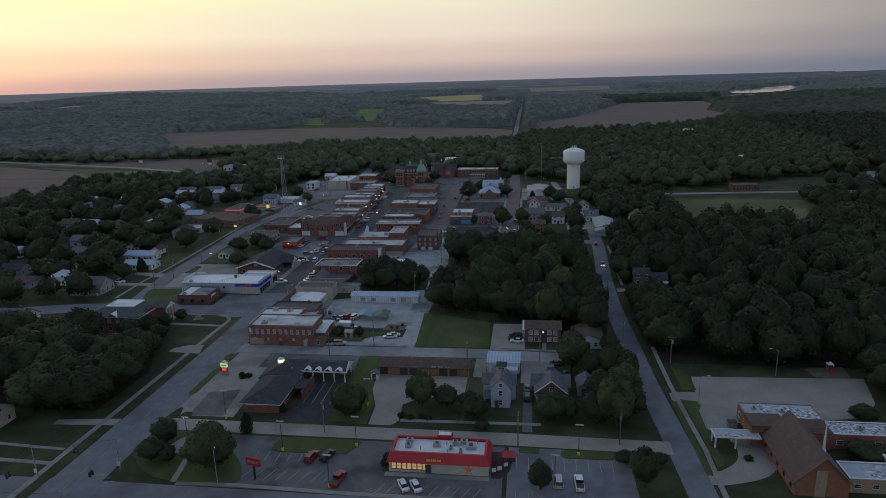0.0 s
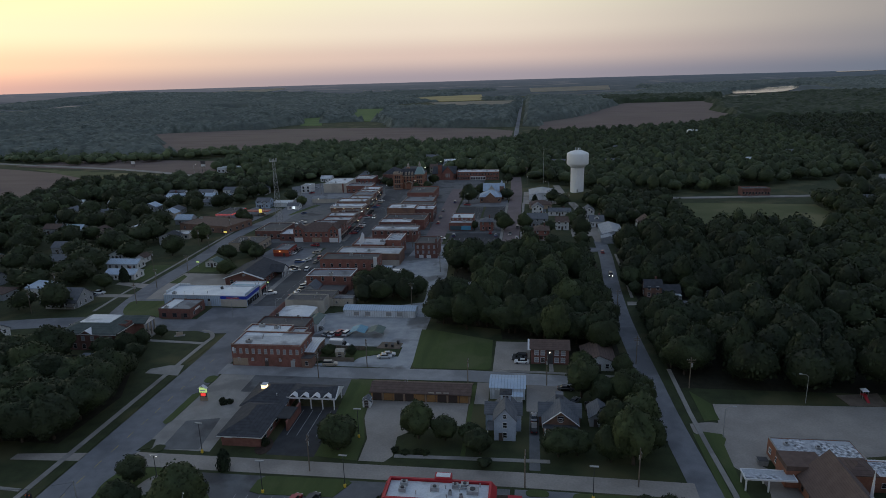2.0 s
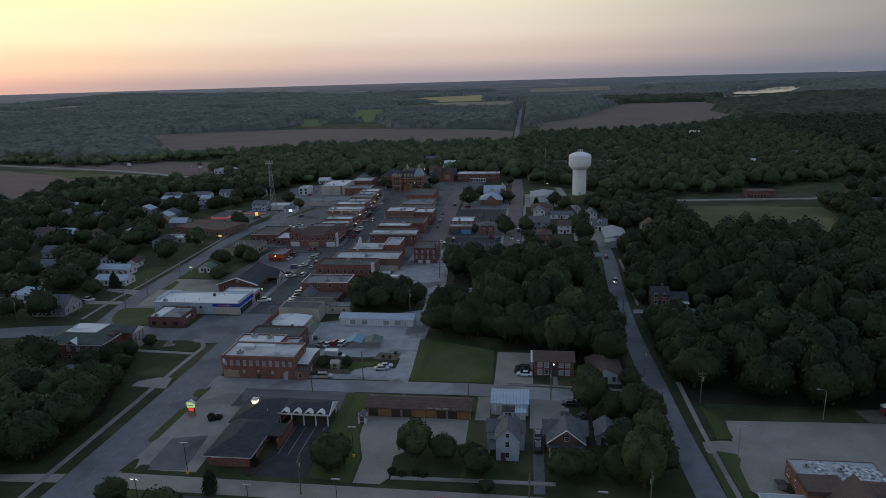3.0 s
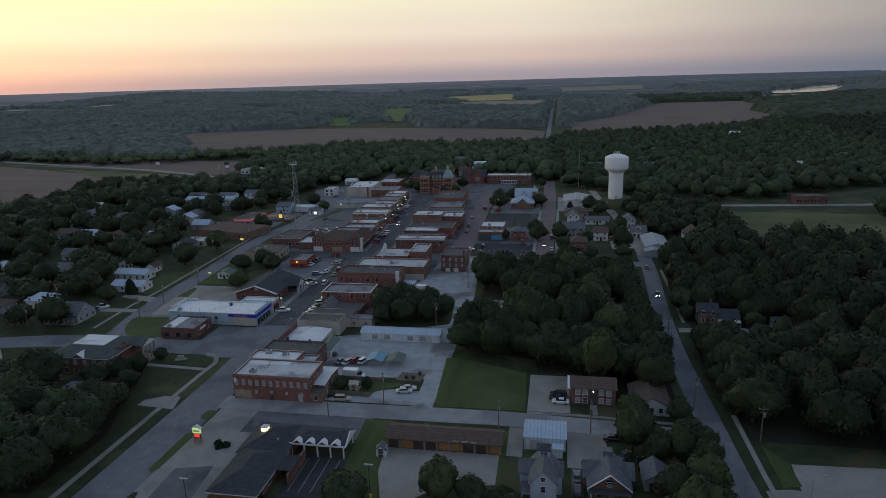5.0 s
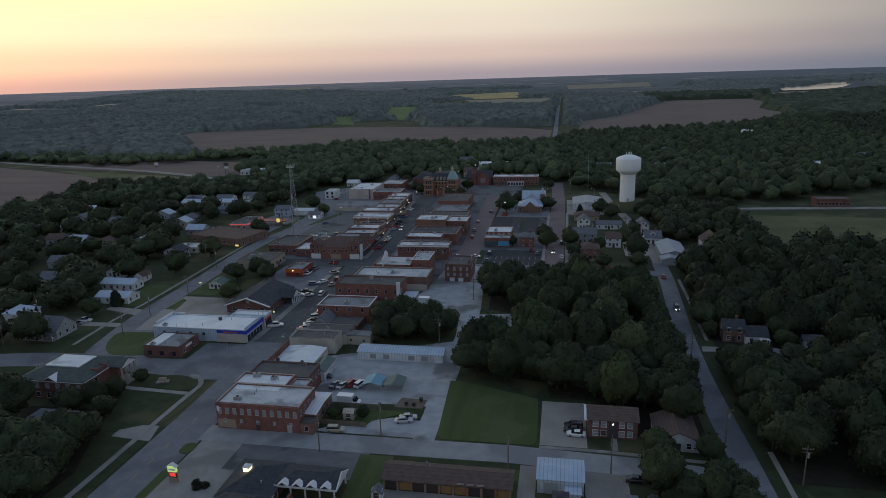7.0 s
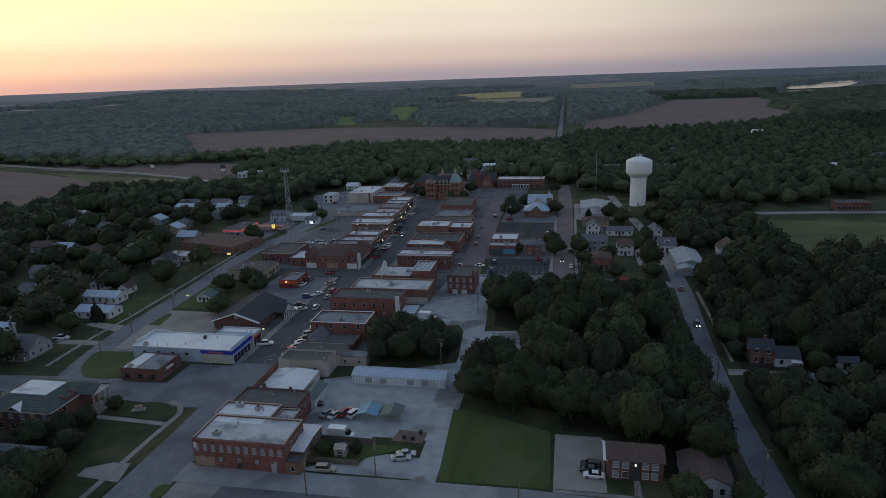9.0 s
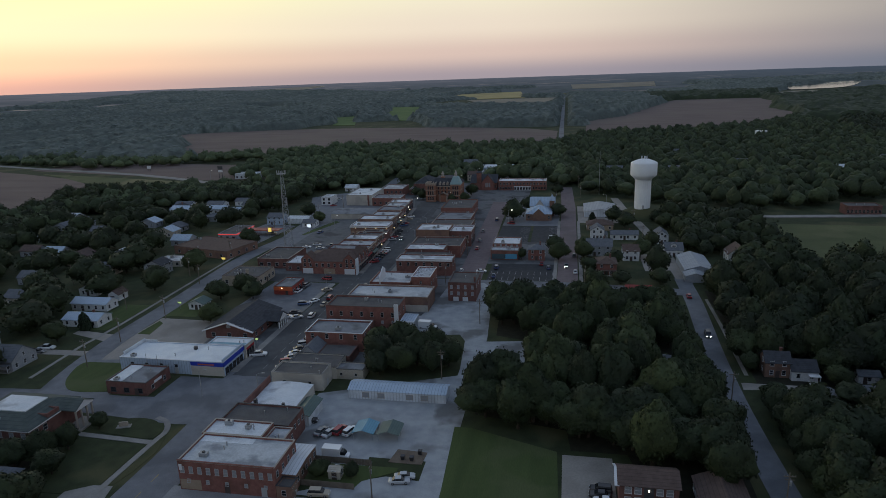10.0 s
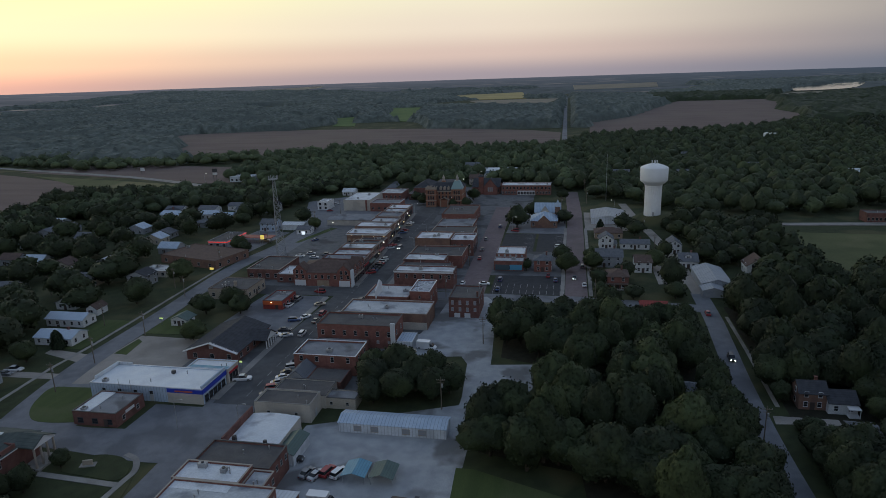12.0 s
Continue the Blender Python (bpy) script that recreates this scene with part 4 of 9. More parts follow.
path([(-13, 197.0), (2, 197.0), (26, 195.6)], 1.2)
path([(-113.8, 252), (-114.3, 300), (-113.5, 340)], 2.4, "pale concrete pavement in front of stores")
path([(-106.0, 356), (-107.2, 385), (-109.4, 415), (-111.0, 440), (-113.6, 478), (-115.2, 507)], 2.6, "pale concrete pavement in front of stores")
path([(-91.4, 355), (-91.6, 400), (-92.4, 420), (-92.2, 500)], 2.6, "pale concrete pavement in front of stores")
path([(-97.0, 200), (-97.3, 262), (-96.8, 340)], 2.0, "pale concrete pavement in front of stores")
path([(-176.6, 240), (-178.4, 264), (-178.0, 284), (-178.7, 304), (-180.4, 345), (-181.6, 380)], 1.2)
lay("drive", [(-190, 274.6), (-173.4, 269.6), (-174.2, 275.6), (-190, 278)], CONCRETE_LOT, "short pale driveway off the street", "driveway", 0.08)
lay("drive", [(-196, 256.6), (-172, 257.4), (-172.4, 261), (-196, 260.6)], CONCRETE_LOT, "pale concrete driveway with parked cars", "driveway", 0.085)
lay("lawn", rect(-192, -179.6, 279, 306), LAWN, "mown lawn in front of the low white houses", "lawn", 0.06)
path([(-34, 149), (-13, 149.5), (3, 149.8)], 1.3)
path([(-17.6, 341.5), (-17.0, 470)], 1.6)
path([(-6.2, 352), (-5.8, 470)], 1.6)


def stripes(name, u0, v0, n, du, dv, length, turn, mat=LINE_WHITE, w=0.14, z=0.045):
    """Painted bay lines as one worn set."""
    bm = bmesh.new()
    for i in range(n):
        q = pose(u0 + du * i, v0 + dv * i, 0, 0, 0, turn)
        vs = [bm.verts.new(q @ Vector(p)) for p in ((-w / 2, 0, z), (w / 2, 0, z), (w / 2, length, z), (-w / 2, length, z))]
        bm.faces.new(vs)
    solo(name, bm, mat, "worn white painted parking bay lines", "road marking", "structure")


stripes("bay_lines", -3, 130.0, 9, 2.75, 0, 4.5, 0, z=0.05)
stripes("bay_lines", -3, 116.5, 9, 2.75, 0, 4.5, 0, z=0.05)
stripes("bay_lines", -66, 120.5, 9, 2.8, 0, 4.6, -20)
stripes("bay_lines", -66, 128.0, 7, 2.8, 0, 3.4, 0)
stripes("bay_lines", -34, 117.5, 10, 2.4, 0, 4.4, -25)
stripes("bay_lines", -75, 150.3, 4, 2.5, 0, 1.6, 0)
stripes("bay_lines", -46, 352.0, 11, 2.75, 0, 5.0, 0)
stripes("bay_lines", -46, 360.0, 11, 2.75, 0, 5.0, 0)
stripes("bay_lines", -33.4, 420.0, 13, 0, 2.75, 5.0, 90)
stripes("bay_lines", -17.5, 420.0, 13, 0, 2.75, 5.0, 90)
stripes("bay_lines", -63.5, 156.0, 4, 2.6, 0, 13.0, 0, z=0.042)
stripes("bay_lines", -98.2, 256.0, 11, 0, 3.4, 4.6, 55, w=0.1, z=0.075)
stripes("road_line", -104.6, 60.0, 22, 0, 6.5, 3.0, 0, LINE_YELLOW, 0.12, 0.075)
stripes("road_line", -105.5, 255.0, 40, 0.06, 6.5, 3.5, 0, LINE_WHITE, 0.12, 0.075)



# ---- distance: woods as canopies with fields between, and the hazy rim ----
def inside(pt, poly):
    x, y = pt
    hit = False
    for i in range(len(poly)):
        (x0, y0), (x1, y1) = poly[i - 1], poly[i]
        if (y0 > y) != (y1 > y) and x < (x1 - x0) * (y - y0) / (y1 - y0) + x0:
            hit = not hit
    return hit


def field_shapes():
    return [[tuple(v.co.xy) for v in ob.data.vertices[len(ob.data.vertices) // 2:]] for ob in scene.objects if ob.name.split(".")[0] in ("field", "lake")]


OPEN_LAND = field_shapes()
# open shore in front of the lake
# low scrub in front of the golden field
OPEN_LAND.append([(-520, 2230), (-380, 1960), (-60, 1840), (-40, 2500), (-190, 2560), (-400, 2500)])
OPEN_LAND.append([(600, 2200), (760, 2240), (1220, 2740), (1260, 3150), (1100, 3200), (700, 2560)])


def wooded(u, v):
    """How wooded a far place is, above 0 inside woods."""
    if any(inside((u, v), f) for f in OPEN_LAND) or abs(u + 22) < 14:
        return -1
    n = noise.noise(Vector((u / 520, v / 900, 3.1))) + 0.45 * noise.noise(Vector((u / 170, v / 260, 7.7)))
    far = min(max((v - 2000) / 2500, 0), 1)
    east = min(max((u - 300) / 500, 0), 1)
    return n + 0.38 - 0.50 * far * (1 - east) + 0.25 * east


def canopy(name, u0, u1, v0, v1, cell, h, label, seed, mat, area=None):
    """Far woods as an uneven canopy of tree tops, falling to the ground at the edges of clearings."""
    rng = np.random.default_rng(seed)
    us, vs = np.arange(u0, u1, cell), np.arange(v0, v1, cell)
    pts, tall = [], []
    for v in vs:
        for u in us:
            border = v in (vs[0], vs[-1]) or u in (us[0], us[-1])
            a, b = u + rng.uniform(-0.35, 0.35) * cell, v + rng.uniform(-0.35, 0.35) * cell
            lift, near = rng.uniform(-0.34, 0.30), abs(a + 8) < (0.8 if a > 0 else 1.0) * (b - 50) + 220
            inner = near and not border and (wooded(a, b) > 0 if area is None else inside((a, b), area) and not any(inside((a, b), f) for f in OPEN_LAND))
            top = h * (0.86 + lift + 0.3 * noise.noise(Vector((a / 34, b / 34, 1.7)))) if inner else -0.6
            pts.append((a, b, ground_z(a, b) + top))
            tall.append(inner)
    n = len(us)
    faces = []
    for j in range(len(vs) - 1):
        for i in range(n - 1):
            q = (j * n + i, j * n + i + 1, (j + 1) * n + i + 1, (j + 1) * n + i)
            if any(tall[k] for k in q):
                faces.append(q)
    used = sorted({k for q in faces for k in q})
    index = {k: i for i, k in enumerate(used)}
    me = bpy.data.meshes.new(name)
    me.from_pydata([pts[k] for k in used], [], [[index[k] for k in q] for q in faces])
    me.materials.append(mat)
    me.polygons.foreach_set("use_smooth", [True] * len(me.polygons))
    return tagged(new(name, me), label, "woods", kind="stuff")


# nearer eastern hills keep plain leaf green; the other canopies have painted haze
canopy("far_woods", -2300, 260, 1185, 1800, 7.5, 14, "dark green woods between distant fields", 31, WOODS_HAZED)
canopy("far_woods", -2300, 260, 1775, 2500, 11, 14, "dark green woods between distant fields", 36, WOODS_HAZED)
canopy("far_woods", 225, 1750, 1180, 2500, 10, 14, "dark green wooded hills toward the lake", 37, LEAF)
canopy("far_woods", -2300, 2300, 2450, 3500, 17, 14, "dim blue-green woods toward the horizon", 32, WOODS_HAZED)
canopy("far_woods", -1900, -740, 560, 1205, 8, 12, "dark woods beyond the brown fields", 33, WOODS_HAZED)
canopy("far_woods", -1500, -360, 640, 1205, 7, 12, "dark woods at the edge of the ploughed field", 35, WOODS_HAZED,
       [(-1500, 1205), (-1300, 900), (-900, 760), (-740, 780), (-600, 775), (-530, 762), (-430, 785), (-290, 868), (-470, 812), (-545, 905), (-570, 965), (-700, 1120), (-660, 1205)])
canopy("far_woods", 740, 1700, 900, 1205, 9, 13, "dark wooded hills", 34, LEAF)


def rim():
    """The far land beyond three kilometres, as a backdrop on the rising ground."""
    bm = bmesh.new()
    rings = []
    for k in range(14):
        r = 2880 + k * 150
        rings.append([bm.verts.new((CENTRE[0] + r * math.cos(a), CENTRE[1] + r * math.sin(a), ground_z(CENTRE[0] + r, CENTRE[1]) + 0.6)) for a in [math.radians(5 * i) for i in range(72)]])
    for a, b in zip(rings, rings[1:]):
        for i in range(72):
            bm.faces.new((a[i], b[i], b[(i + 1) % 72], a[(i + 1) % 72])).smooth = True
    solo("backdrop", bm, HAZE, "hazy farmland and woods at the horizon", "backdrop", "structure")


rim()



# ---- trees ----
def leaf_cloud(rng, lobes, n, size):
    """Leaf sprays as quads over the outside of a set of lobes."""
    c = np.array([l[:3] for l in lobes])
    r = np.array([l[3] for l in lobes])
    pick = rng.choice(len(lobes), n, p=r ** 2 / (r ** 2).sum())
    d = rng.normal(size=(n, 3))
    d[:, 2] += 0.45
    d /= np.linalg.norm(d, axis=1)[:, None]
    p = c[pick] + d * (r[pick] * rng.uniform(0.8, 1.14, n))[:, None]
    nrm = d + rng.normal(size=(n, 3)) * 0.8
    nrm /= np.linalg.norm(nrm, axis=1)[:, None]
    a = np.cross(nrm, rng.normal(size=(n, 3)))
    a /= np.linalg.norm(a, axis=1)[:, None]
    b = np.cross(nrm, a)
    s = (size * rng.uniform(0.6, 1.4, n))[:, None]
    quads = np.stack([p - a * s - b * s * 0.7, p + a * s - b * s * 0.5, p + a * s * 0.8 + b * s * 0.8, p - a * s * 0.7 + b * s * 0.6], 1)
    return quads.reshape(-1, 3), np.arange(4 * n).reshape(-1, 4)


def lobe_cores(rng, lobes, sub, shrink=0.84):
    bm = bmesh.new()
    for x, y, z, r in lobes:
        m = Matrix.Translation((x, y, z)) @ Matrix.Diagonal((r * shrink, r * shrink, r * shrink * 0.9, 1))
        bmesh.ops.create_icosphere(bm, subdivisions=sub, radius=1, matrix=m)
    for v in bm.verts:
        v.co += Vector(rng.normal(size=3)) * (0.02 if sub == 1 else 0.032)
    pts = np.array([v.co for v in bm.verts])
    bm.verts.index_update()
    faces = [[v.index for v in f.verts] for f in bm.faces]
    bm.free()
    return pts, faces


def crown_mesh(name, seed, n_leaves, size, sub, mat, lobes):
    rng = np.random.default_rng(seed)
    p1, f1 = lobe_cores(rng, lobes, sub)
    p2, f2 = leaf_cloud(rng, lobes, n_leaves, size)
    pts = np.concatenate([p1, p2])
    me = bpy.data.meshes.new(name)
    me.from_pydata(pts.tolist(), [], f1 + (f2 + len(p1)).tolist())
    me.materials.append(mat)
    me.polygons.foreach_set("use_smooth", [True] * len(f1) + [False] * len(f2))
    return me


def trunk_mesh():
    bm = bmesh.new()
    tube(bm, (0, 0, -0.05), (0.01, 0.0, 0.2), 0.062, 0.046, 7)
    tube(bm, (0.01, 0, 0.19), (0.03, 0.02, 0.62), 0.044, 0.018, 7)
    for a in range(4):
        q = Vector((math.cos(a * 1.7) * 0.45, math.sin(a * 1.7) * 0.45, 0.48 + 0.06 * a))
        tube(bm, (0.01, 0, 0.2 + 0.05 * a), q, 0.026, 0.008, 5)
    me = bpy.data.meshes.new("trunk")
    bm.to_mesh(me)
    bm.free()
    me.materials.append(BARK)
    return me


def dome(rng, sub, n_leaves, size, rough=1.0):
    """A rounded crown of radius 1 from 0.3 to 2 high: a skin folded at several scales, and leaf sprays standing off it."""
    bm = bmesh.new()
    bmesh.ops.create_icosphere(bm, subdivisions=sub, radius=1)
    shift = Vector(rng.uniform(-50, 50, 3))
    lean = rng.uniform(-0.12, 0.12, 2)
    stretch = rng.uniform(0.86, 1.12, 2)
    for v in bm.verts:
        d = v.co.copy()
        q = d + shift
        k = 1 + rough * (0.34 * noise.noise(q * 1.3) + 0.30 * noise.noise(q * 2.9) + (0.14 * noise.noise(q * 6.3) if sub > 2 else 0))
        low = max(0.0, -d.z)
        k *= 0.94 - 0.22 * low
        k_top = 1 - 0.2 * max(0.0, d.z)
        v.co = Vector((d.x * k * k_top * stretch[0] + lean[0] * (d.z + 1), d.y * k * k_top * stretch[1] + lean[1] * (d.z + 1), 1.08 + d.z * k * 0.9))
    bm.normal_update()
    pts = np.array([v.co for v in bm.verts])
    nor = np.array([v.normal for v in bm.verts])
    bm.verts.index_update()
    faces = [[v.index for v in f.verts] for f in bm.faces]
    bm.free()
    tri = np.array(faces)
    pick = rng.integers(len(tri), size=n_leaves)
    w = rng.dirichlet((1, 1, 1), n_leaves)[:, :, None]
    p = (pts[tri[pick]] * w).sum(1)
    nn = (nor[tri[pick]] * w).sum(1)
    s = size * rng.uniform(0.55, 1.45, n_leaves)[:, None]
    p = p + nn * rng.uniform(-0.3, 1.9, n_leaves)[:, None] * s
    f = nn + rng.normal(size=(n_leaves, 3)) * 0.6
    f /= np.linalg.norm(f, axis=1)[:, None]
    a = np.cross(f, rng.normal(size=(n_leaves, 3)))
    a /= np.linalg.norm(a, axis=1)[:, None]
    b = np.cross(f, a)
    quads = np.stack([p - a * s, p - b * s * 0.7, p + a * s, p + b * s * 0.7], 1).reshape(-1, 3)
    leaves = (np.arange(4 * n_leaves).reshape(-1, 4) + len(pts)).tolist()
    return np.concatenate([pts, quads]), faces, leaves


def dome_mesh(name, seed, sub, n_leaves, size, mat):
    pts, f1, f2 = dome(np.random.default_rng(seed), sub, n_leaves, size)
    me = bpy.data.meshes.new(name)
    me.from_pydata(pts.tolist(), [], f1 + f2)
    me.materials.append(mat)
    me.polygons.foreach_set("use_smooth", [True] * len(f1) + [False] * len(f2))
    return me


CROWNS = [dome_mesh("crown", 10 + i, 3, 1450, 0.052, LEAF) for i in range(8)]
CROWNS_YELLOW = [dome_mesh("crown", 40 + i, 3, 1450, 0.052, LEAF_YELLOW) for i in range(4)]
CROWNS_MID = [dome_mesh("crown", 60 + i, 2, 420, 0.09, LEAF) for i in range(6)]
CONE = [(0.12 * math.cos(2.4 * i), 0.12 * math.sin(2.4 * i), 0.16 + 0.085 * i, 0.62 * (1 - i / 10.5) + 0.05) for i in range(10)]
CROWN_PINE = [crown_mesh("crown", 80 + i, 1100, 0.07, 1, LEAF_PINE, CONE) for i in range(2)]
BUSH_LOBES = [(0, 0, 0.3, 0.55), (0.45, 0.1, 0.28, 0.42), (-0.4, 0.2, 0.3, 0.45), (0.05, -0.4, 0.26, 0.42), (0.1, 0.45, 0.3, 0.4)]
CROWN_BUSH = [crown_mesh("crown", 90 + i, 420, 0.09, 1, LEAF, BUSH_LOBES) for i in range(2)]
TRUNK = trunk_mesh()
TREE_COUNT = 0


def tree(u, v, h=11.0, r=5.0, kind="", label="broadleaf tree with a dense dark green crown", group=""):
    """One tree: a tapered trunk with limbs and a leafy crown."""
    global TREE_COUNT
    TREE_COUNT += 1
    k = TREE_COUNT
    if kind == "pine":
        me, label, cat = CROWN_PINE[k % 2], "dark conical evergreen tree", "tree"
    elif kind == "bush":
        me, label, cat = CROWN_BUSH[k % 2], "low rounded dark green shrub", "shrub"
    elif kind == "yellow":
        me, label, cat = CROWNS_YELLOW[k % 4], "broadleaf tree with a lighter yellow-green crown", "tree"
    elif kind == "mid" or v > 330:
        me, cat = CROWNS_MID[k % 6], "tree"
    else:
        me, cat = CROWNS[k % 8], "tree"
    root = thing("shrub" if kind == "bush" else "tree", label, cat, group, at(u, v, (k * 67) % 360))
    crown = attach("crown", me, root)
    crown.scale = (r, r, h if kind in ("pine", "bush") else h / 2)
    if kind != "bush":
        trunk = attach("trunk", TRUNK, root)
        trunk.scale = (h * 0.55, h * 0.55, h)
    return root


def free(u, v, gap=0.0):
    return not any(a - gap < u < b + gap and c - gap < v < d + gap for a, b, c, d in TAKEN)


def grove(poly, spacing, h=(9, 14), r=(4, 6), kind="", label="broadleaf tree with a dense dark green crown", group="", seed=1, keep=1.0, gap=2.0):
    """Trees spread over a stretch of land, off the houses and streets."""
    rng = random.Random(seed)
    us, vs = [p[0] for p in poly], [p[1] for p in poly]
    v = min(vs)
    while v < max(vs):
        u = min(us)
        while u < max(us):
            a, b = u + rng.uniform(-0.4, 0.4) * spacing, v + rng.uniform(-0.4, 0.4) * spacing
            hh, rr, go = rng.uniform(*h), rng.uniform(*r), rng.random() < keep
            if go and inside((a, b), poly) and free(a, b, gap + 0.25 * rr):
                tree(a, b, hh, rr, kind if kind != "mixed" else rng.choice(("", "", "", "yellow")), label, group)
            u += spacing
        v += spacing


def woods(name, poly, spacing, h, r, sub, n_leaves, size, label, seed=1, keep=1.0, gap=2.0, mat=None):
    """A stretch of woods too dense to count, as one mesh."""
    rng = np.random.default_rng(seed)
    kinds = []
    for i in range(6):
        pts, f1, f2 = dome(rng, sub, n_leaves, size)
        kinds.append((pts, f1 + f2, len(f1)))
    pts, faces, smooth, base = [], [], [], 0
    us, vs = [p[0] for p in poly], [p[1] for p in poly]
    for v in np.arange(min(vs), max(vs), spacing):
        for u in np.arange(min(us), max(us), spacing):
            a, b = u + rng.uniform(-0.45, 0.45) * spacing, v + rng.uniform(-0.45, 0.45) * spacing
            hh, rr, turn, k, go = rng.uniform(*h), rng.uniform(*r), rng.uniform(0, 6.28), rng.integers(6), rng.random() < keep
            if not (go and inside((a, b), poly) and free(a, b, gap + 0.25 * rr)):
                continue
            p, f, n_skin = kinds[k]
            c, s = math.cos(turn), math.sin(turn)
            q = np.stack([(p[:, 0] * c - p[:, 1] * s) * rr + a, (p[:, 0] * s + p[:, 1] * c) * rr + b, p[:, 2] * hh / 2 - 0.3], 1)
            pts.append(q)
            faces += [[i + base for i in g] for g in f]
            smooth += [True] * n_skin + [False] * (len(f) - n_skin)
            base += len(p)
    me = bpy.data.meshes.new(name)
    me.from_pydata(np.concatenate(pts).tolist(), [], faces)
    me.polygons.foreach_set("use_smooth", smooth)
    me.materials.append(mat or LEAF_HAZED)
    return tagged(new(name, me), label, "woods", kind="stuff")



# ---- buildings ----
def footprint(name, label, category, u0, u1, v0, v1, group="", turn=0.0):
    """A building's base point and its block in local metres."""
    claim(u0, u1, v0, v1)
    root = thing(name, label, category, group, at((u0 + u1) / 2, (v0 + v1) / 2, turn))
    return root, (-(u1 - u0) / 2, (u1 - u0) / 2, -(v1 - v0) / 2, (v1 - v0) / 2)


def store(label, u0, u1, v0, v1, h, wall, roof, wins=(), coping=None, parapet=0.5, units=0, doors=(), name="store_building", category="store", pipes=2, group="", seed=0, turn=0.0):
    """A flat-roofed block with a parapet, rows of windows, doors and roof units."""
    root, b = footprint(name, label, category, u0, u1, v0, v1, group, turn)
    flat_block(root, b, h, wall, roof, parapet, coping)
    for w in wins:
        row(root, b, *w)
    for d in doors:
        door(root, b, *d)
    rng = random.Random(int(u0 * 7 + v0 * 3) + seed)
    for _ in range(units):
        roof_unit(root, rng.uniform(b[0] + 2, b[1] - 2), rng.uniform(b[2] + 1.5, b[3] - 1.5), h - parapet, rng.uniform(1.2, 2.0), rng.uniform(1.0, 1.4), rng.uniform(0.8, 1.2))
    for _ in range(pipes):
        roof_pipe(root, rng.uniform(b[0] + 1, b[1] - 1), rng.uniform(b[2] + 1, b[3] - 1), h - parapet)
    return root, b


def shopfront(root, b, side, lo, hi, h=2.7, sign=None, awning=None, n=4, glass=GLASS):
    """A glazed ground floor with a sign band over it."""
    row(root, b, side, 0.5, n, (hi - lo) * ((b[1] - b[0]) if side in "SN" else (b[3] - b[2])) / n * 0.8, h - 0.6, TRIM_DARK, glass, lo, hi, 0.0, "shop_window")
    x0, x1, y0, y1 = b
    s = {"W": -1, "E": 1}.get(side)
    if sign and s:
        xf = x0 if s < 0 else x1
        ya, yb = y0 + lo * (y1 - y0), y0 + hi * (y1 - y0)
        part("sign_band", boxes((min(xf, xf + s * 0.15), max(xf, xf + s * 0.15), ya, yb, h + 0.1, h + 0.8)), sign, root)
    if awning and s:
        xf = x0 if s < 0 else x1
        ya, yb = y0 + lo * (y1 - y0) + 0.2, y0 + hi * (y1 - y0) - 0.2
        part("awning", solid([(xf, ya, h + 0.1), (xf, yb, h + 0.1), (xf + s * 1.5, yb, h - 0.5), (xf + s * 1.5, ya, h - 0.5),
                              (xf, ya, h + 0.2), (xf, yb, h + 0.2), (xf + s * 1.5, yb, h - 0.4), (xf + s * 1.5, ya, h - 0.4)],
                             [(0, 1, 2, 3), (4, 5, 6, 7), (0, 1, 5, 4), (1, 2, 6, 5), (2, 3, 7, 6), (3, 0, 4, 7)]), awning, root)


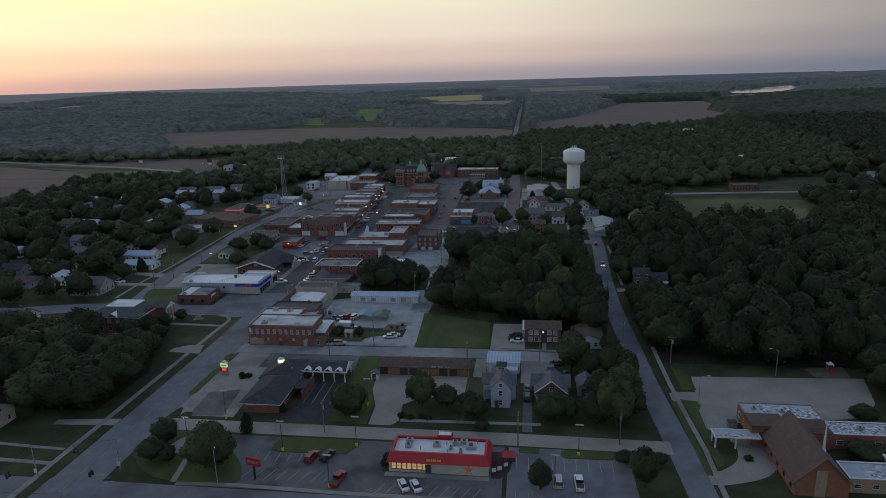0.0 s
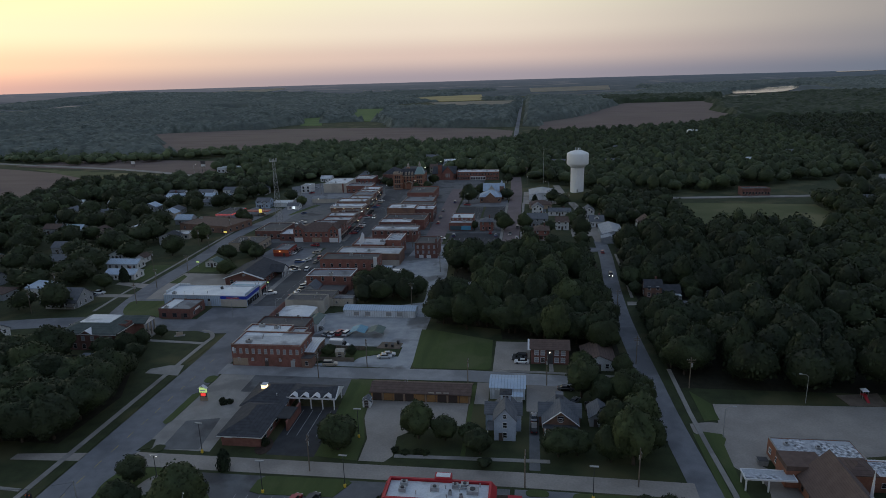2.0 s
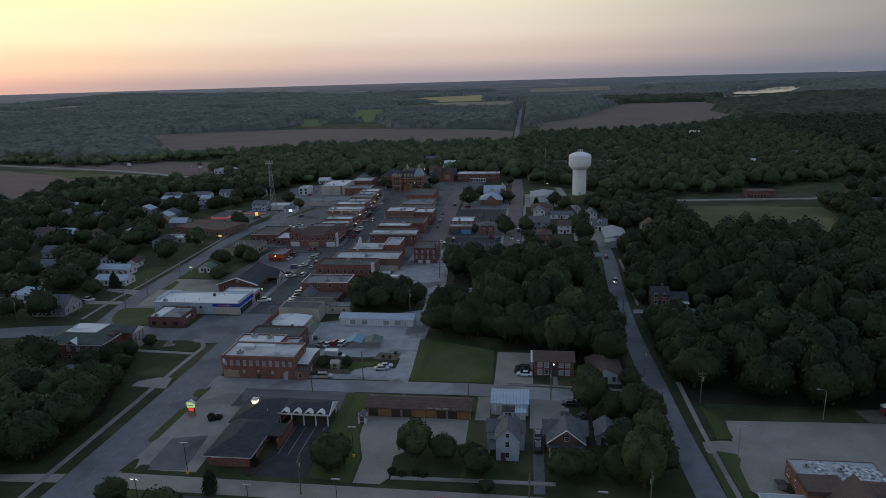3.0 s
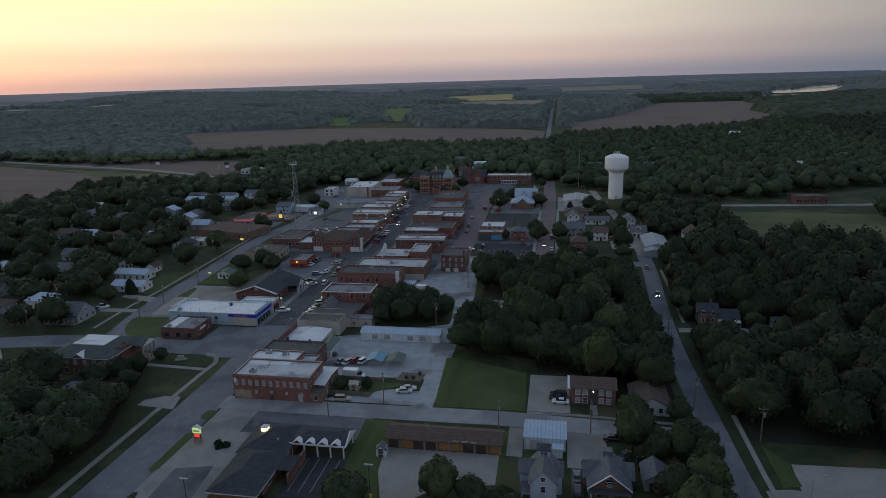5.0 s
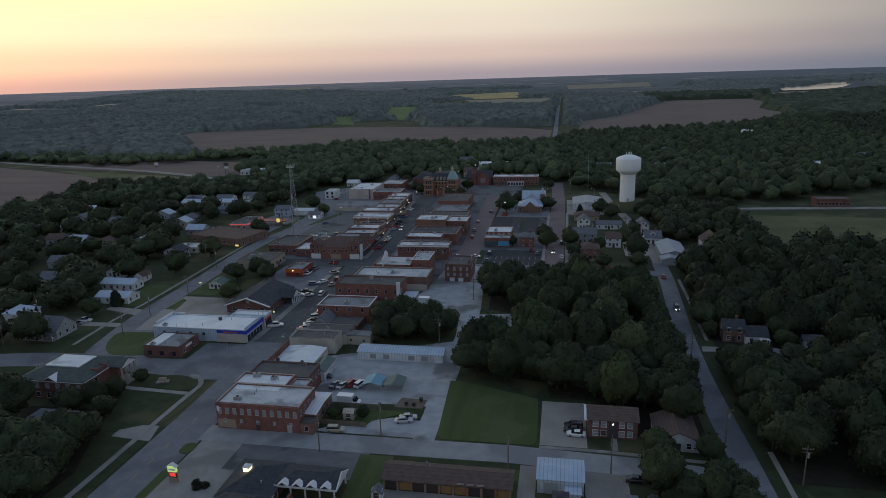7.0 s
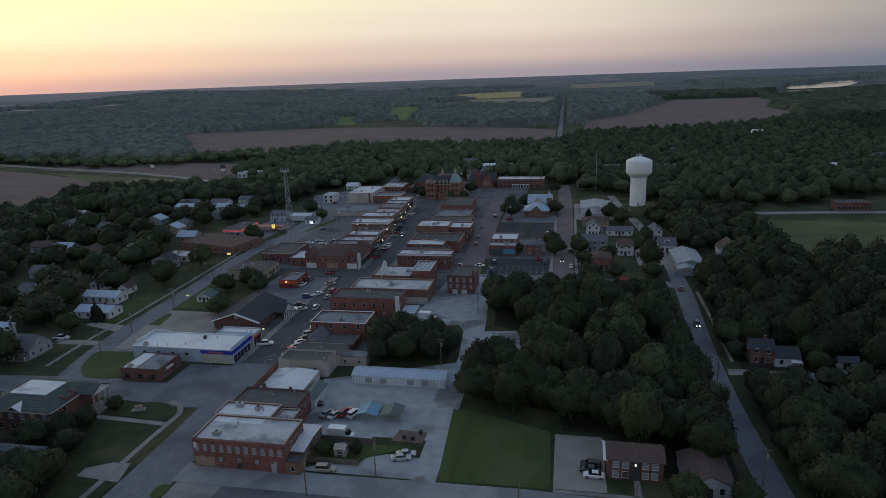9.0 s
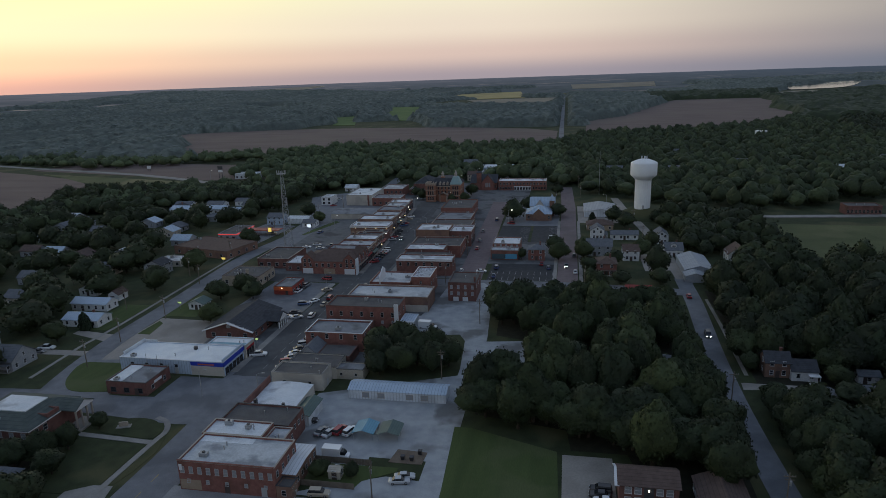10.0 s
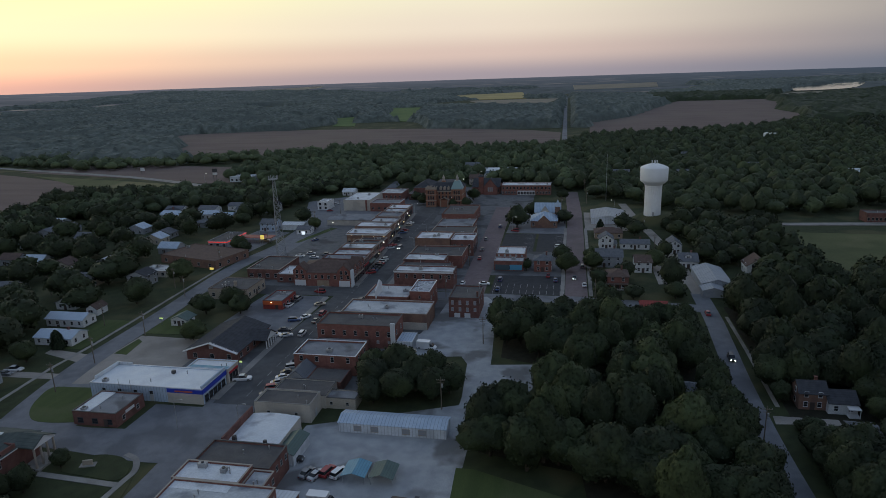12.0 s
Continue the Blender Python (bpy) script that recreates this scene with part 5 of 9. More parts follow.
def house(label, u0, u1, v0, v1, h, rise, along, wall, roof, storeys=1, chim=True, porch="", dormer="", name="house", category="house", turn=0.0, hip=False, group="", trim=TRIM_WHITE, over=0.4, sparse=False):
    """A pitched-roof house with windows on every side, a door, and porch, dormer and chimney where it has them."""
    root, b = footprint(name, label, category, u0, u1, v0, v1, group, turn)
    x0, x1, y0, y1 = b
    if hip:
        part("wall", boxes((x0, x1, y0, y1, -0.3, h)), wall, root)
        part("roof", hip_roof(x0, x1, y0, y1, h + 0.002, rise, over), roof, root)
    else:
        part("wall", gable_walls(x0, x1, y0, y1, h, rise, along), wall, root)
        part("roof", gable_roof(x0, x1, y0, y1, h, rise, along, over), roof, root)
    for k in range(storeys):
        z = 0.9 + 2.75 * k
        for side in "SE" if sparse else "SENW":
            span = (x1 - x0) if side in "SN" else (y1 - y0)
            n = 2 if sparse else max(1, int(span / 3.2))
            row(root, b, side, z, n, 0.95, 1.35, trim, GLASS)
    if not hip and not sparse and rise > 2.2:
        for side in ("EW" if along == "x" else "SN"):
            row(root, b, side, h + 0.35, 1, 0.8, 1.0, trim, GLASS)
    door(root, b, "S", 0.5 if int((x1 - x0) / 3.2) % 2 == 0 else 0.32, 0.95, 2.05, DOOR_DARK)
    if porch:
        d = 1.8
        if porch == "S":
            part("porch_floor", boxes((x0 + 0.2, x1 - 0.2, y0 - d, y0 - 0.09, -0.2, 0.35)), CONCRETE, root)
            part("porch_roof", boxes((x0, x1, y0 - d - 0.2, y0 - 0.02, 2.5, 2.68)), roof, root)
            for i in range(4):
                x = x0 + 0.4 + (x1 - x0 - 0.8) * i / 3
                part("porch_post", boxes((x - 0.08, x + 0.08, y0 - d + 0.05, y0 - d + 0.21, 0.35, 2.5)), trim, root)
        else:
            part("porch_floor", boxes((x1 + 0.09, x1 + d, y0 + 0.2, y1 - 0.2, -0.2, 0.35)), CONCRETE, root)
            part("porch_roof", boxes((x1 + 0.02, x1 + d + 0.2, y0, y1, 2.5, 2.68)), roof, root)
            for i in range(4):
                y = y0 + 0.4 + (y1 - y0 - 0.8) * i / 3
                part("porch_post", boxes((x1 + d - 0.21, x1 + d - 0.05, y - 0.08, y + 0.08, 0.35, 2.5)), trim, root)
    if dormer and along == "x":
        ym = y0 + (y1 - y0) * 0.22
        zb = h + rise * 0.30
        dm = part("dormer", gable_walls(-1.3, 1.3, ym - 0.5, ym + 2.2, zb + 1.3, 0.8, "y", zb - 0.6), wall, root)
        part("dormer_roof", gable_roof(-1.3, 1.3, ym - 0.5, ym + 2.2, zb + 1.3, 0.8, "y", 0.25, 0.1), roof, dm)
        window(dm, 1.5, 0.9, pose(0, ym - 0.5, zb + 0.2), trim, GLASS)
    if chim:
        chimney(root, x0 + (x1 - x0) * 0.7, (y0 + y1) / 2 + 0.5, h, h + rise + 0.9)
    return root, b


def metal_shed(label, u0, u1, v0, v1, h, rise, along, wall, roof, doors=(), name="metal_shed", category="shed", over=0.25, wins=(), turn=0.0):
    root, b = footprint(name, label, category, u0, u1, v0, v1, "", turn)
    part("wall", gable_walls(*b, h, rise, along), wall, root)
    part("roof", gable_roof(*b, h, rise, along, over, 0.1), roof, root)
    for d in doors:
        door(root, b, *d)
    for w in wins:
        row(root, b, *w)
    return root, b


def free_spot(u0, u1, v0, v1):
    return not any(a < u1 and b > u0 and c < v1 and d > v0 for a, b, c, d in TAKEN)


W, D, BR, BD = SASH, TRIM_DARK, BRICK_RED, BRICK_DARK


# --- the south edge: restaurant, bank, car wash, houses ---
def restaurant():
    root, b = footprint("restaurant", "fast-food restaurant with a red mansard band and white flat roof", "restaurant", -32.2, -9.2, 126.3, 134.6)
    x0, x1, y0, y1 = b
    part("wall", wall_ring(x0, x1, y0, y1, -0.3, 3.0), STUCCO_PALE, root)
    t, o = 1.1, 0.55
    low = [(x0 - o, y0 - o), (x1 + o, y0 - o), (x1 + o, y1 + o), (x0 - o, y1 + o)]
    top = [(x0 + t - o, y0 + t - o), (x1 - t + o, y0 + t - o), (x1 - t + o, y1 - t + o), (x0 + t - o, y1 - t + o)]
    part("roof_band", solid([(x, y, 2.75) for x, y in low] + [(x, y, 4.9) for x, y in top] + [(x, y, 4.9) for x, y in rect(x0 + 1, x1 - 1, y0 + 1, y1 - 1)] + [(x, y, 2.75) for x, y in rect(x0 + 0.31, x1 - 0.31, y0 + 0.31, y1 - 0.31)],
                            [(i, (i + 1) % 4, 4 + (i + 1) % 4, 4 + i) for i in range(4)] + [(4 + i, 4 + (i + 1) % 4, 8 + (i + 1) % 4, 8 + i) for i in range(4)] +
                            [(8 + i, 8 + (i + 1) % 4, 12 + (i + 1) % 4, 12 + i) for i in range(4)] + [(12 + i, 12 + (i + 1) % 4, (i + 1) % 4, i) for i in range(4)]), RED_PAINT, root)
    part("roof", boxes((x0 + 0.9, x1 - 0.9, y0 + 0.9, y1 - 0.9, 4.0, 4.2)), ROOF_WHITE, root)
    part("sign_tower", boxes((-1.2, 2.4, y1 - 0.8, y1 + 1.2, -0.2, 5.3)), RED_PAINT, root)
    part("sign_tower_cap", boxes((-0.9, 2.1, y1 - 0.5, y1 + 0.9, 5.302, 5.4)), ROOF_WHITE, root)
    for i in range(7):
        window(root, 0.95, 1.5, pose(x0 + 1.2 + 1.2 * i, y0, 0.9), TRIM_DARK, GLASS_LIT, "lit_window")
    for i in range(3):
        window(root, 0.95, 1.5, pose(x0, y0 + 1.5 + 1.6 * i, 0.9, 0, 0, -90), TRIM_DARK, GLASS_LIT, "lit_window")
    door(root, b, "S", 0.40, 1.2, 2.2, TRIM_DARK)
    star = []
    for k in range(10):
        r, a = (1.25 if k % 2 == 0 else 0.52), math.pi / 2 + k * math.pi / 5
        star.append((7.0 + r * math.cos(a), 1.4 + r * math.sin(a)))
    n = len(star)
    part("wall_star", solid([(x, y0 - 0.05, z) for x, z in star] + [(x, y0 + 0.01, z) for x, z in star],
                            [list(range(n)), list(range(n, 2 * n))] + [[i, (i + 1) % n, n + (i + 1) % n, n + i] for i in range(n)]), ORANGE_STAR, root, "orange star shape")
    for i, wd in enumerate((0.5, 0.35, 0.3, 0.4, 0.3, 0.35, 0.45)):
        x = -2.6 + 0.48 * i
        part("sign_letter_bar", boxes((x, x + wd, y0 - 0.45, y0 - 0.3, 3.35, 3.85)), YELLOW_PAINT, root)
    for x, y, w, d in ((x0 + 4, 1.8, 1.5, 1.2), (x0 + 4, -0.3, 1.4, 1.2), (-0.8, 0.6, 1.8, 1.3), (3.4, 1.8, 1.3, 1.0), (5.4, 2.2, 1.6, 1.2), (7.2, 0.4, 2.4, 1.8), (5.0, -1.7, 0.8, 0.8), (2.6, -0.6, 0.7, 0.7)):
        roof_unit(root, x, y, 4.2, w, d, 0.9)
    for x, y in ((1.4, 1.2), (4.4, 0.4), (6.2, 1.2), (8.6, 2.3), (-4.5, -1.2), (2.0, -1.9)):
        roof_pipe(root, x, y, 4.2, 0.7, 0.1)
    part("duct", tubes(((3.0, 0.9, 4.55), (6.4, 1.5, 4.55), 0.16), ((6.4, 1.5, 4.55), (6.6, -0.4, 4.55), 0.16)), STEEL, root)
    part("hedge_bed", boxes((x0 - 1.7, x0 - 0.6, y0, y1, -0.2, 0.22)), MULCH, root)


restaurant()


def bank():
    root, b = footprint("bank", "low brick bank with dark hipped roofs and a gabled drive-through", "bank", -79.5, -54.5, 149.5, 178)
    ox, oy = -67.0, 163.75
    def blk(u0, u1, v0, v1):
        return (u0 - ox, u1 - ox, v0 - oy, v1 - oy)
    a, c = blk(-78.2, -68.0, 150.0, 166.0), blk(-79.0, -68.0, 165.0, 177.5)
    part("wall", boxes((*a, -0.3, 3.0)), BRICK_RED, root)
    part("wall", boxes((*c, -0.3, 3.004)), BRICK_RED, root)
    part("roof", hip_roof(*a, 3.006, 2.6, 0.8), SHINGLE_DARK, root)
    part("roof", hip_roof(*c, 3.01, 2.9, 0.8), SHINGLE_DARK, root)
    part("fascia", wall_ring(a[0] - 0.82, a[1] + 0.82, a[2] - 0.82, a[3] + 0.82, 2.86, 3.1, 0.12), TRIM_WHITE, root)
    part("entry_roof", boxes(blk(-68.0, -63.5, 159, 165) + (2.9, 3.15)), SHINGLE_DARK, root)
    part("entry_wall", boxes(blk(-64.4, -63.9, 158, 168) + (-0.2, 2.8)), BRICK_RED, root)
    can = blk(-68.5, -54.8, 169.5, 177.0)
    part("canopy_roof", hip_roof(*can, 3.3, 1.6, 0.3, 0.3), SHINGLE_DARK, root)
    part("canopy_fascia", boxes((can[0], can[1] + 0.4, can[2] - 0.42, can[2] - 0.3, 3.25, 3.7)), TRIM_WHITE, root)
    for i in range(4):
        x = can[0] + 2.2 + 3.2 * i
        part("small_gable", gable_roof(x - 1.1, x + 1.1, can[2] - 0.5, can[2] + 1.2, 3.7, 0.8, "y", 0.1, 0.12), TRIM_WHITE, root)
        part("gable_vent", tubes(((x, can[2] - 0.55, 3.85), (x, can[2] - 0.45, 3.85), 0.14)), GLASS_PALE, root)
    part("end_gable", solid([(can[1] + 0.3, can[2] - 0.4, 3.3), (can[1] + 0.3, can[3] + 0.4, 3.3), (can[1] + 0.3, (can[2] + can[3]) / 2, 5.4), (can[1] + 0.6, can[2] - 0.4, 3.3), (can[1] + 0.6, can[3] + 0.4, 3.3), (can[1] + 0.6, (can[2] + can[3]) / 2, 5.4)],
                            [(0, 1, 2), (3, 4, 5), (0, 1, 4, 3), (1, 2, 5, 4), (2, 0, 3, 5)]), TRIM_WHITE, root)
    for i in range(5):
        x = can[0] + 0.4 + (can[1] - can[0] - 0.6) * i / 4
        for y in (can[2] + 0.2, can[3] - 0.3):
            part("canopy_post", boxes((x - 0.15, x + 0.15, y - 0.15, y + 0.15, -0.1, 3.3)), TRIM_WHITE, root)
    for i in range(3):
        window(root, 1.6, 1.4, pose(a[1], a[2] + 3 + 4 * i, 0.9, 0, 0, 90))
        window(root, 1.6, 1.4, pose(a[0], a[2] + 3 + 4 * i, 0.9, 0, 0, -90))
    part("wall_sign", boxes((a[0] + 0.8, a[0] + 3.0, a[2] - 0.06, a[2], 2.2, 2.6)), TRIM_WHITE, root)
    # lit cupola on the ridge
    cx, cy = -75.2 - ox, 171.3 - oy
    part("cupola", boxes((cx - 0.7, cx + 0.7, cy - 0.7, cy + 0.7, 5.2, 6.2)), LAMP_WARM, root, "lit white cupola")
    part("cupola_roof", hip_roof(cx - 0.7, cx + 0.7, cy - 0.7, cy + 0.7, 6.2, 0.7, 0.2, 0.06), TRIM_WHITE, root)
    roof_pipe(root, -70.5 - ox, 168 - oy, 4.2, 0.9, 0.12)
    roof_pipe(root, -72.5 - ox, 160 - oy, 4.4, 0.7, 0.1)


bank()


def car_wash():
    root, b = footprint("car_wash", "long low brown-roofed car wash with timber bay fronts", "car wash", -46, -18.2, 175.8, 182.6)
    x0, x1, y0, y1 = b
    part("wall", boxes((x0, x1, y0 + 0.6, y1, -0.3, 2.7)), BRICK_BROWN, root)
    part("roof", gable_roof(x0, x1, y0 + 0.2, y1, 2.7, 1.3, "x", 0.5, 0.2), SHINGLE_BROWN, root)
    n = 9
    for i in range(n):
        x = x0 + 1.6 + (x1 - x0 - 3.2) * i / (n - 1)
        mat = DOOR_TIMBER if i in (1, 4, 5, 8) else DOOR_DARK
        part("bay_door", boxes((x - 1.15, x + 1.15, y0 + 0.5, y0 + 0.64, 0, 2.4)), mat, root)
    for i in range(n + 1):
        x = x0 + 0.1 + (x1 - x0 - 0.2) * i / n
        part("pier", boxes((x - 0.2, x + 0.2, y0 + 0.2, y0 + 0.62, -0.2, 2.7)), BRICK_TAN if i % 2 else DOOR_TIMBER, root)
    for i in range(3):
        part("sign_letter_bar", boxes((2.5 + 2.1 * i, 4.0 + 2.1 * i, y0 - 0.25, y0 - 0.12, 2.95, 3.3)), TRIM_TAN, root)
    part("chimney_pipe", tubes(((x0 + 9.0, 1.0, 3.2), (x0 + 9.0, 1.0, 4.9), 0.14)), STEEL, root)
    part("chimney_pipe", tubes(((x0 + 9.6, 1.0, 3.2), (x0 + 9.6, 1.0, 4.6), 0.12)), STEEL, root)


car_wash()
house("small pale timber vending hut with a pitched roof", -47.5, -45.3, 171.6, 174.0, 1.9, 0.9, "y", SIDING_WHITE, SHINGLE_GREY, 1, False, name="hut", category="hut", over=0.15)
metal_shed("pale blue sheet-metal garage with a shallow roof", -12.8, -3.0, 179.4, 187.4, 3.4, 0.8, "x", METAL_WHITE, METAL_BLUE, (("S", 0.3, 2.8, 2.6, DOOR_GREY),), "garage", "garage")
metal_shed("small white lean-to at the garage", -6.8, -3.7, 176.6, 179.2, 2.4, 0.4, "x", METAL_WHITE, METAL_BLUE, (), "lean_to", "shed")


def blue_house():
    root, b = house("two-storey pale blue frame house with a steep grey roof", -10.5, -5.2, 158.0, 167.0, 5.8, 3.0, "y", SIDING_BLUE, SHINGLE_GREY, 2, False)
    part("side_wing", gable_walls(b[0] - 2.4, b[1] + 1.3, 0.2, 4.3, 4.9, 2.0, "x"), SIDING_BLUE, root)
    part("side_wing_roof", gable_roof(b[0] - 2.4, b[1] + 1.3, 0.2, 4.3, 4.9, 2.0, "x", 0.35), SHINGLE_GREY, root)
    part("cupola", boxes((-1.3, 1.3, 2.0, 4.6, 7.2, 9.3)), SIDING_BLUE, root)
    part("cupola_roof", hip_roof(-1.3, 1.3, 2.0, 4.6, 9.3, 0.8, 0.3, 0.1), SHINGLE_DARK, root)
    window(root, 1.4, 1.0, pose(0, 2.0, 7.9))
    part("porch_roof", boxes((b[0] - 1.9, b[0] - 0.05, b[2] + 0.2, 2.5, 2.6, 2.78)), SHINGLE_GREY, root)
    for y in (b[2] + 0.4, b[2] + 2.6, 2.2):
        part("porch_post", boxes((b[0] - 1.8, b[0] - 1.65, y - 0.07, y + 0.07, -0.1, 2.6)), TRIM_WHITE, root)


blue_house()


def gable_house():
    root, b = house("dark brick bungalow with a broad grey gabled roof", 1.6, 10.2, 162.0, 171.0, 3.2, 3.4, "y", BRICK_BROWN, SHINGLE_GREY, 1, False, "")
    part("cross_gable", gable_walls(b[0] - 0.9, b[1] + 0.9, -0.6, 3.6, 3.2, 2.4, "x"), BRICK_BROWN, root)
    part("cross_gable_roof", gable_roof(b[0] - 0.9, b[1] + 0.9, -0.6, 3.6, 3.2, 2.4, "x", 0.4), SHINGLE_GREY, root)
    part("barge_board", gable_roof(b[0] - 0.02, b[1] + 0.02, b[2] - 0.55, b[2] - 0.41, 3.12, 3.4, "y", 0.3, 0.14), TRIM_WHITE, root)
    part("rear_dormer", boxes((-1.0, 1.0, 2.6, 4.4, 5.0, 7.4)), SHINGLE_GREY, root)
    window(root, 1.5, 1.2, pose(0, b[2], 3.9))
    for i in range(3):
        part("porch_post", boxes((b[0] + 0.3 + 3.9 * i, b[0] + 0.6 + 3.9 * i, b[2] - 1.6, b[2] - 1.3, -0.1, 2.6)), TRIM_WHITE, root)
    part("porch_roof", boxes((b[0], b[1], b[2] - 1.8, b[2] - 0.05, 2.6, 2.8)), SHINGLE_GREY, root)


gable_house()
root, b = house("two-storey dark brick duplex with a brown roof and white windows", -1.4, 10.4, 203.2, 210.2, 5.0, 1.7, "x", BRICK_DARK, SHINGLE_BROWN, 0, False, "", name="duplex")
for z in (0.7, 3.1):
    row(root, b, "S", z, 2, 1.25, 1.45, TRIM_WHITE, GLASS_PALE, 0.07, 0.40)
    row(root, b, "S", z, 2, 1.25, 1.45, TRIM_WHITE, GLASS_PALE, 0.60, 0.93)
    row(root, b, "E", z, 1, 1.0, 1.3, TRIM_WHITE, GLASS)
# dark panel on the wall face, painted shade of the recessed door
part("entry_recess", boxes((-0.95, 0.95, b[2] - 0.12, b[2] - 0.003, 0.0, 4.6)), TRIM_DARK, root)
part("ridge_cap", boxes((b[0] - 0.35, b[1] + 0.35, -0.09, 0.09, 6.72, 6.84)), TRIM_WHITE, root, "pale ridge cap")
part("barge_board", gable_roof(b[0] - 0.55, b[0] - 0.42, b[2], b[3], 4.95, 1.7, "x", 0.42, 0.2), TRIM_WHITE, root)
part("porch_lamp", boxes((-0.12, 0.12, b[2] - 0.35, b[2] - 0.12, 3.9, 4.15)), LAMP_WHITE, root, "small lit porch lamp")
path([(4.9, 204.5), (4.9, 197.6)], 1.3, "pale concrete path to the duplex door")
house("low white house with a brown gabled roof among trees", 14.5, 24.0, 199.5, 211, 2.9, 2.0, "y", SIDING_WHITE, SHINGLE_BROWN, 1, False)
house("small grey garage with a pitched roof under trees", 13.5, 18.5, 166.5, 173, 2.6, 1.8, "y", SIDING_GREY, SHINGLE_GREY, 1, False, name="garage", category="garage")


def church():
    root, b = footprint("church", "brick church with a long steep faded-brown roof and white spire", "church", 44, 90, 126, 158)
    claim(44, 100, 120, 160)
    ox, oy = 67.0, 142.0
    def blk(u0, u1, v0, v1):
        return (u0 - ox, u1 - ox, v0 - oy, v1 - oy)
    nave = blk(55.6, 66.4, 125.4, 144.4)
    part("nave_wall", gable_walls(*nave, 3.6, 5.6, "y"), BRICK_ORANGE, root)
    part("nave_roof", gable_roof(*nave, 3.6, 5.6, "y", 0.7, 0.25), SHINGLE_MAUVE, root)
    part("front_panel", boxes((-7.5, -5.3, nave[2] - 0.25, nave[2] + 0.1, -0.2, 6.3)), BRICK_TAN, root)
    part("cross_bar", boxes((-6.5, -6.3, nave[2] - 0.33, nave[2] - 0.25, 2.2, 5.6), (-7.0, -5.8, nave[2] - 0.33, nave[2] - 0.25, 4.3, 4.5)), TRIM_TAN, root)
    for i in range(5):
        y = nave[2] + 2.0 + 3.8 * i
        window(root, 0.9, 1.8, pose(nave[0], y, 0.9, 0, 0, -90), TRIM_DARK)
        window(root, 0.9, 1.8, pose(nave[1], y, 0.9, 0, 0, 90), TRIM_DARK)
    tr = blk(52.8, 58.5, 144.6, 150.1)
    part("transept_wall", boxes((*tr, -0.3, 4.4)), BRICK_ORANGE, root)
    part("transept_roof", boxes((tr[0] - 0.2, tr[1] + 2.2, tr[2] - 0.4, tr[3] + 0.2, 4.402, 5.5)), SHINGLE_BROWN, root)
    tr2 = blk(65.2, 70.5, 144.0, 150.1)
    part("side_wing_wall", boxes((*tr2, -0.3, 4.2)), BRICK_ORANGE, root)
    part("side_wing_roof", hip_roof(*tr2, 4.2, 1.4, 0.4), SHINGLE_BROWN, root)
    hall = blk(53.6, 71.5, 150.2, 158.0)
    flat_block(root, hall, 4.2, BRICK_ORANGE, ROOF_PATCHY, 0.12, TRIM_WHITE)
    wing = blk(70.6, 92, 144.5, 150.5)
    flat_block(root, wing, 3.9, BRICK_ORANGE, ROOF_PATCHY, 0.12, TRIM_WHITE)
    wing2 = blk(67.2, 78, 127.4, 133.8)
    flat_block(root, wing2, 3.4, BRICK_TAN, ROOF_PATCHY, 0.12, TRIM_WHITE)
    wing3 = blk(78.2, 96, 128.5, 137.0)
    flat_block(root, wing3, 3.6, BRICK_TAN, ROOF_PATCHY, 0.12, TRIM_WHITE)
    wing4 = blk(84.0, 92, 137.2, 144.3)
    flat_block(root, wing4, 3.7, BRICK_ORANGE, ROOF_PATCHY, 0.12, TRIM_WHITE)
    row(root, wing2, "S", 1.2, 3, 1.2, 0.9, TRIM_WHITE, GLASS)
    row(root, wing, "S", 1.2, 5, 1.4, 1.0, TRIM_WHITE, GLASS)
    row(root, hall, "W", 1.2, 2, 1.2, 1.2, TRIM_WHITE, GLASS)
    can = blk(43.8, 54.4, 142.2, 146.1)
    part("canopy_roof", wall_ring(*can, 2.9, 3.3, 0.2), TRIM_WHITE, root)
    part("canopy_deck", boxes((can[0] + 0.2, can[1] - 0.2, can[2] + 0.2, can[3] - 0.2, 3.0, 3.2)), ROOF_PATCHY, root)
    for x in (can[0] + 0.4, can[0] + 5.0):
        for y in (can[2] + 0.4, can[3] - 0.4):
            part("canopy_post", boxes((x - 0.15, x + 0.15, y - 0.15, y + 0.15, -0.1, 2.9)), TRIM_WHITE, root)
    spire = part("spire", lathe([(0.55, 0), (0.5, 1.4), (0.32, 1.5), (0.24, 4.2), (0.03, 8.0)], 8), TRIM_WHITE, root, "slim white spire", pose(nave[1] - 2.4, 133.2 - oy, 5.2))
    part("spire_base", boxes((-0.7, 0.7, -0.7, 0.7, -0.6, 0.3)), TRIM_WHITE, spire)
    for x, y in ((56.5 - ox, 155 - oy), (63 - ox, 154 - oy), (78 - ox, 147 - oy), (85 - ox, 148 - oy)):
        roof_unit(root, x, y, 4.0, 1.1, 0.9, 0.6)


church()

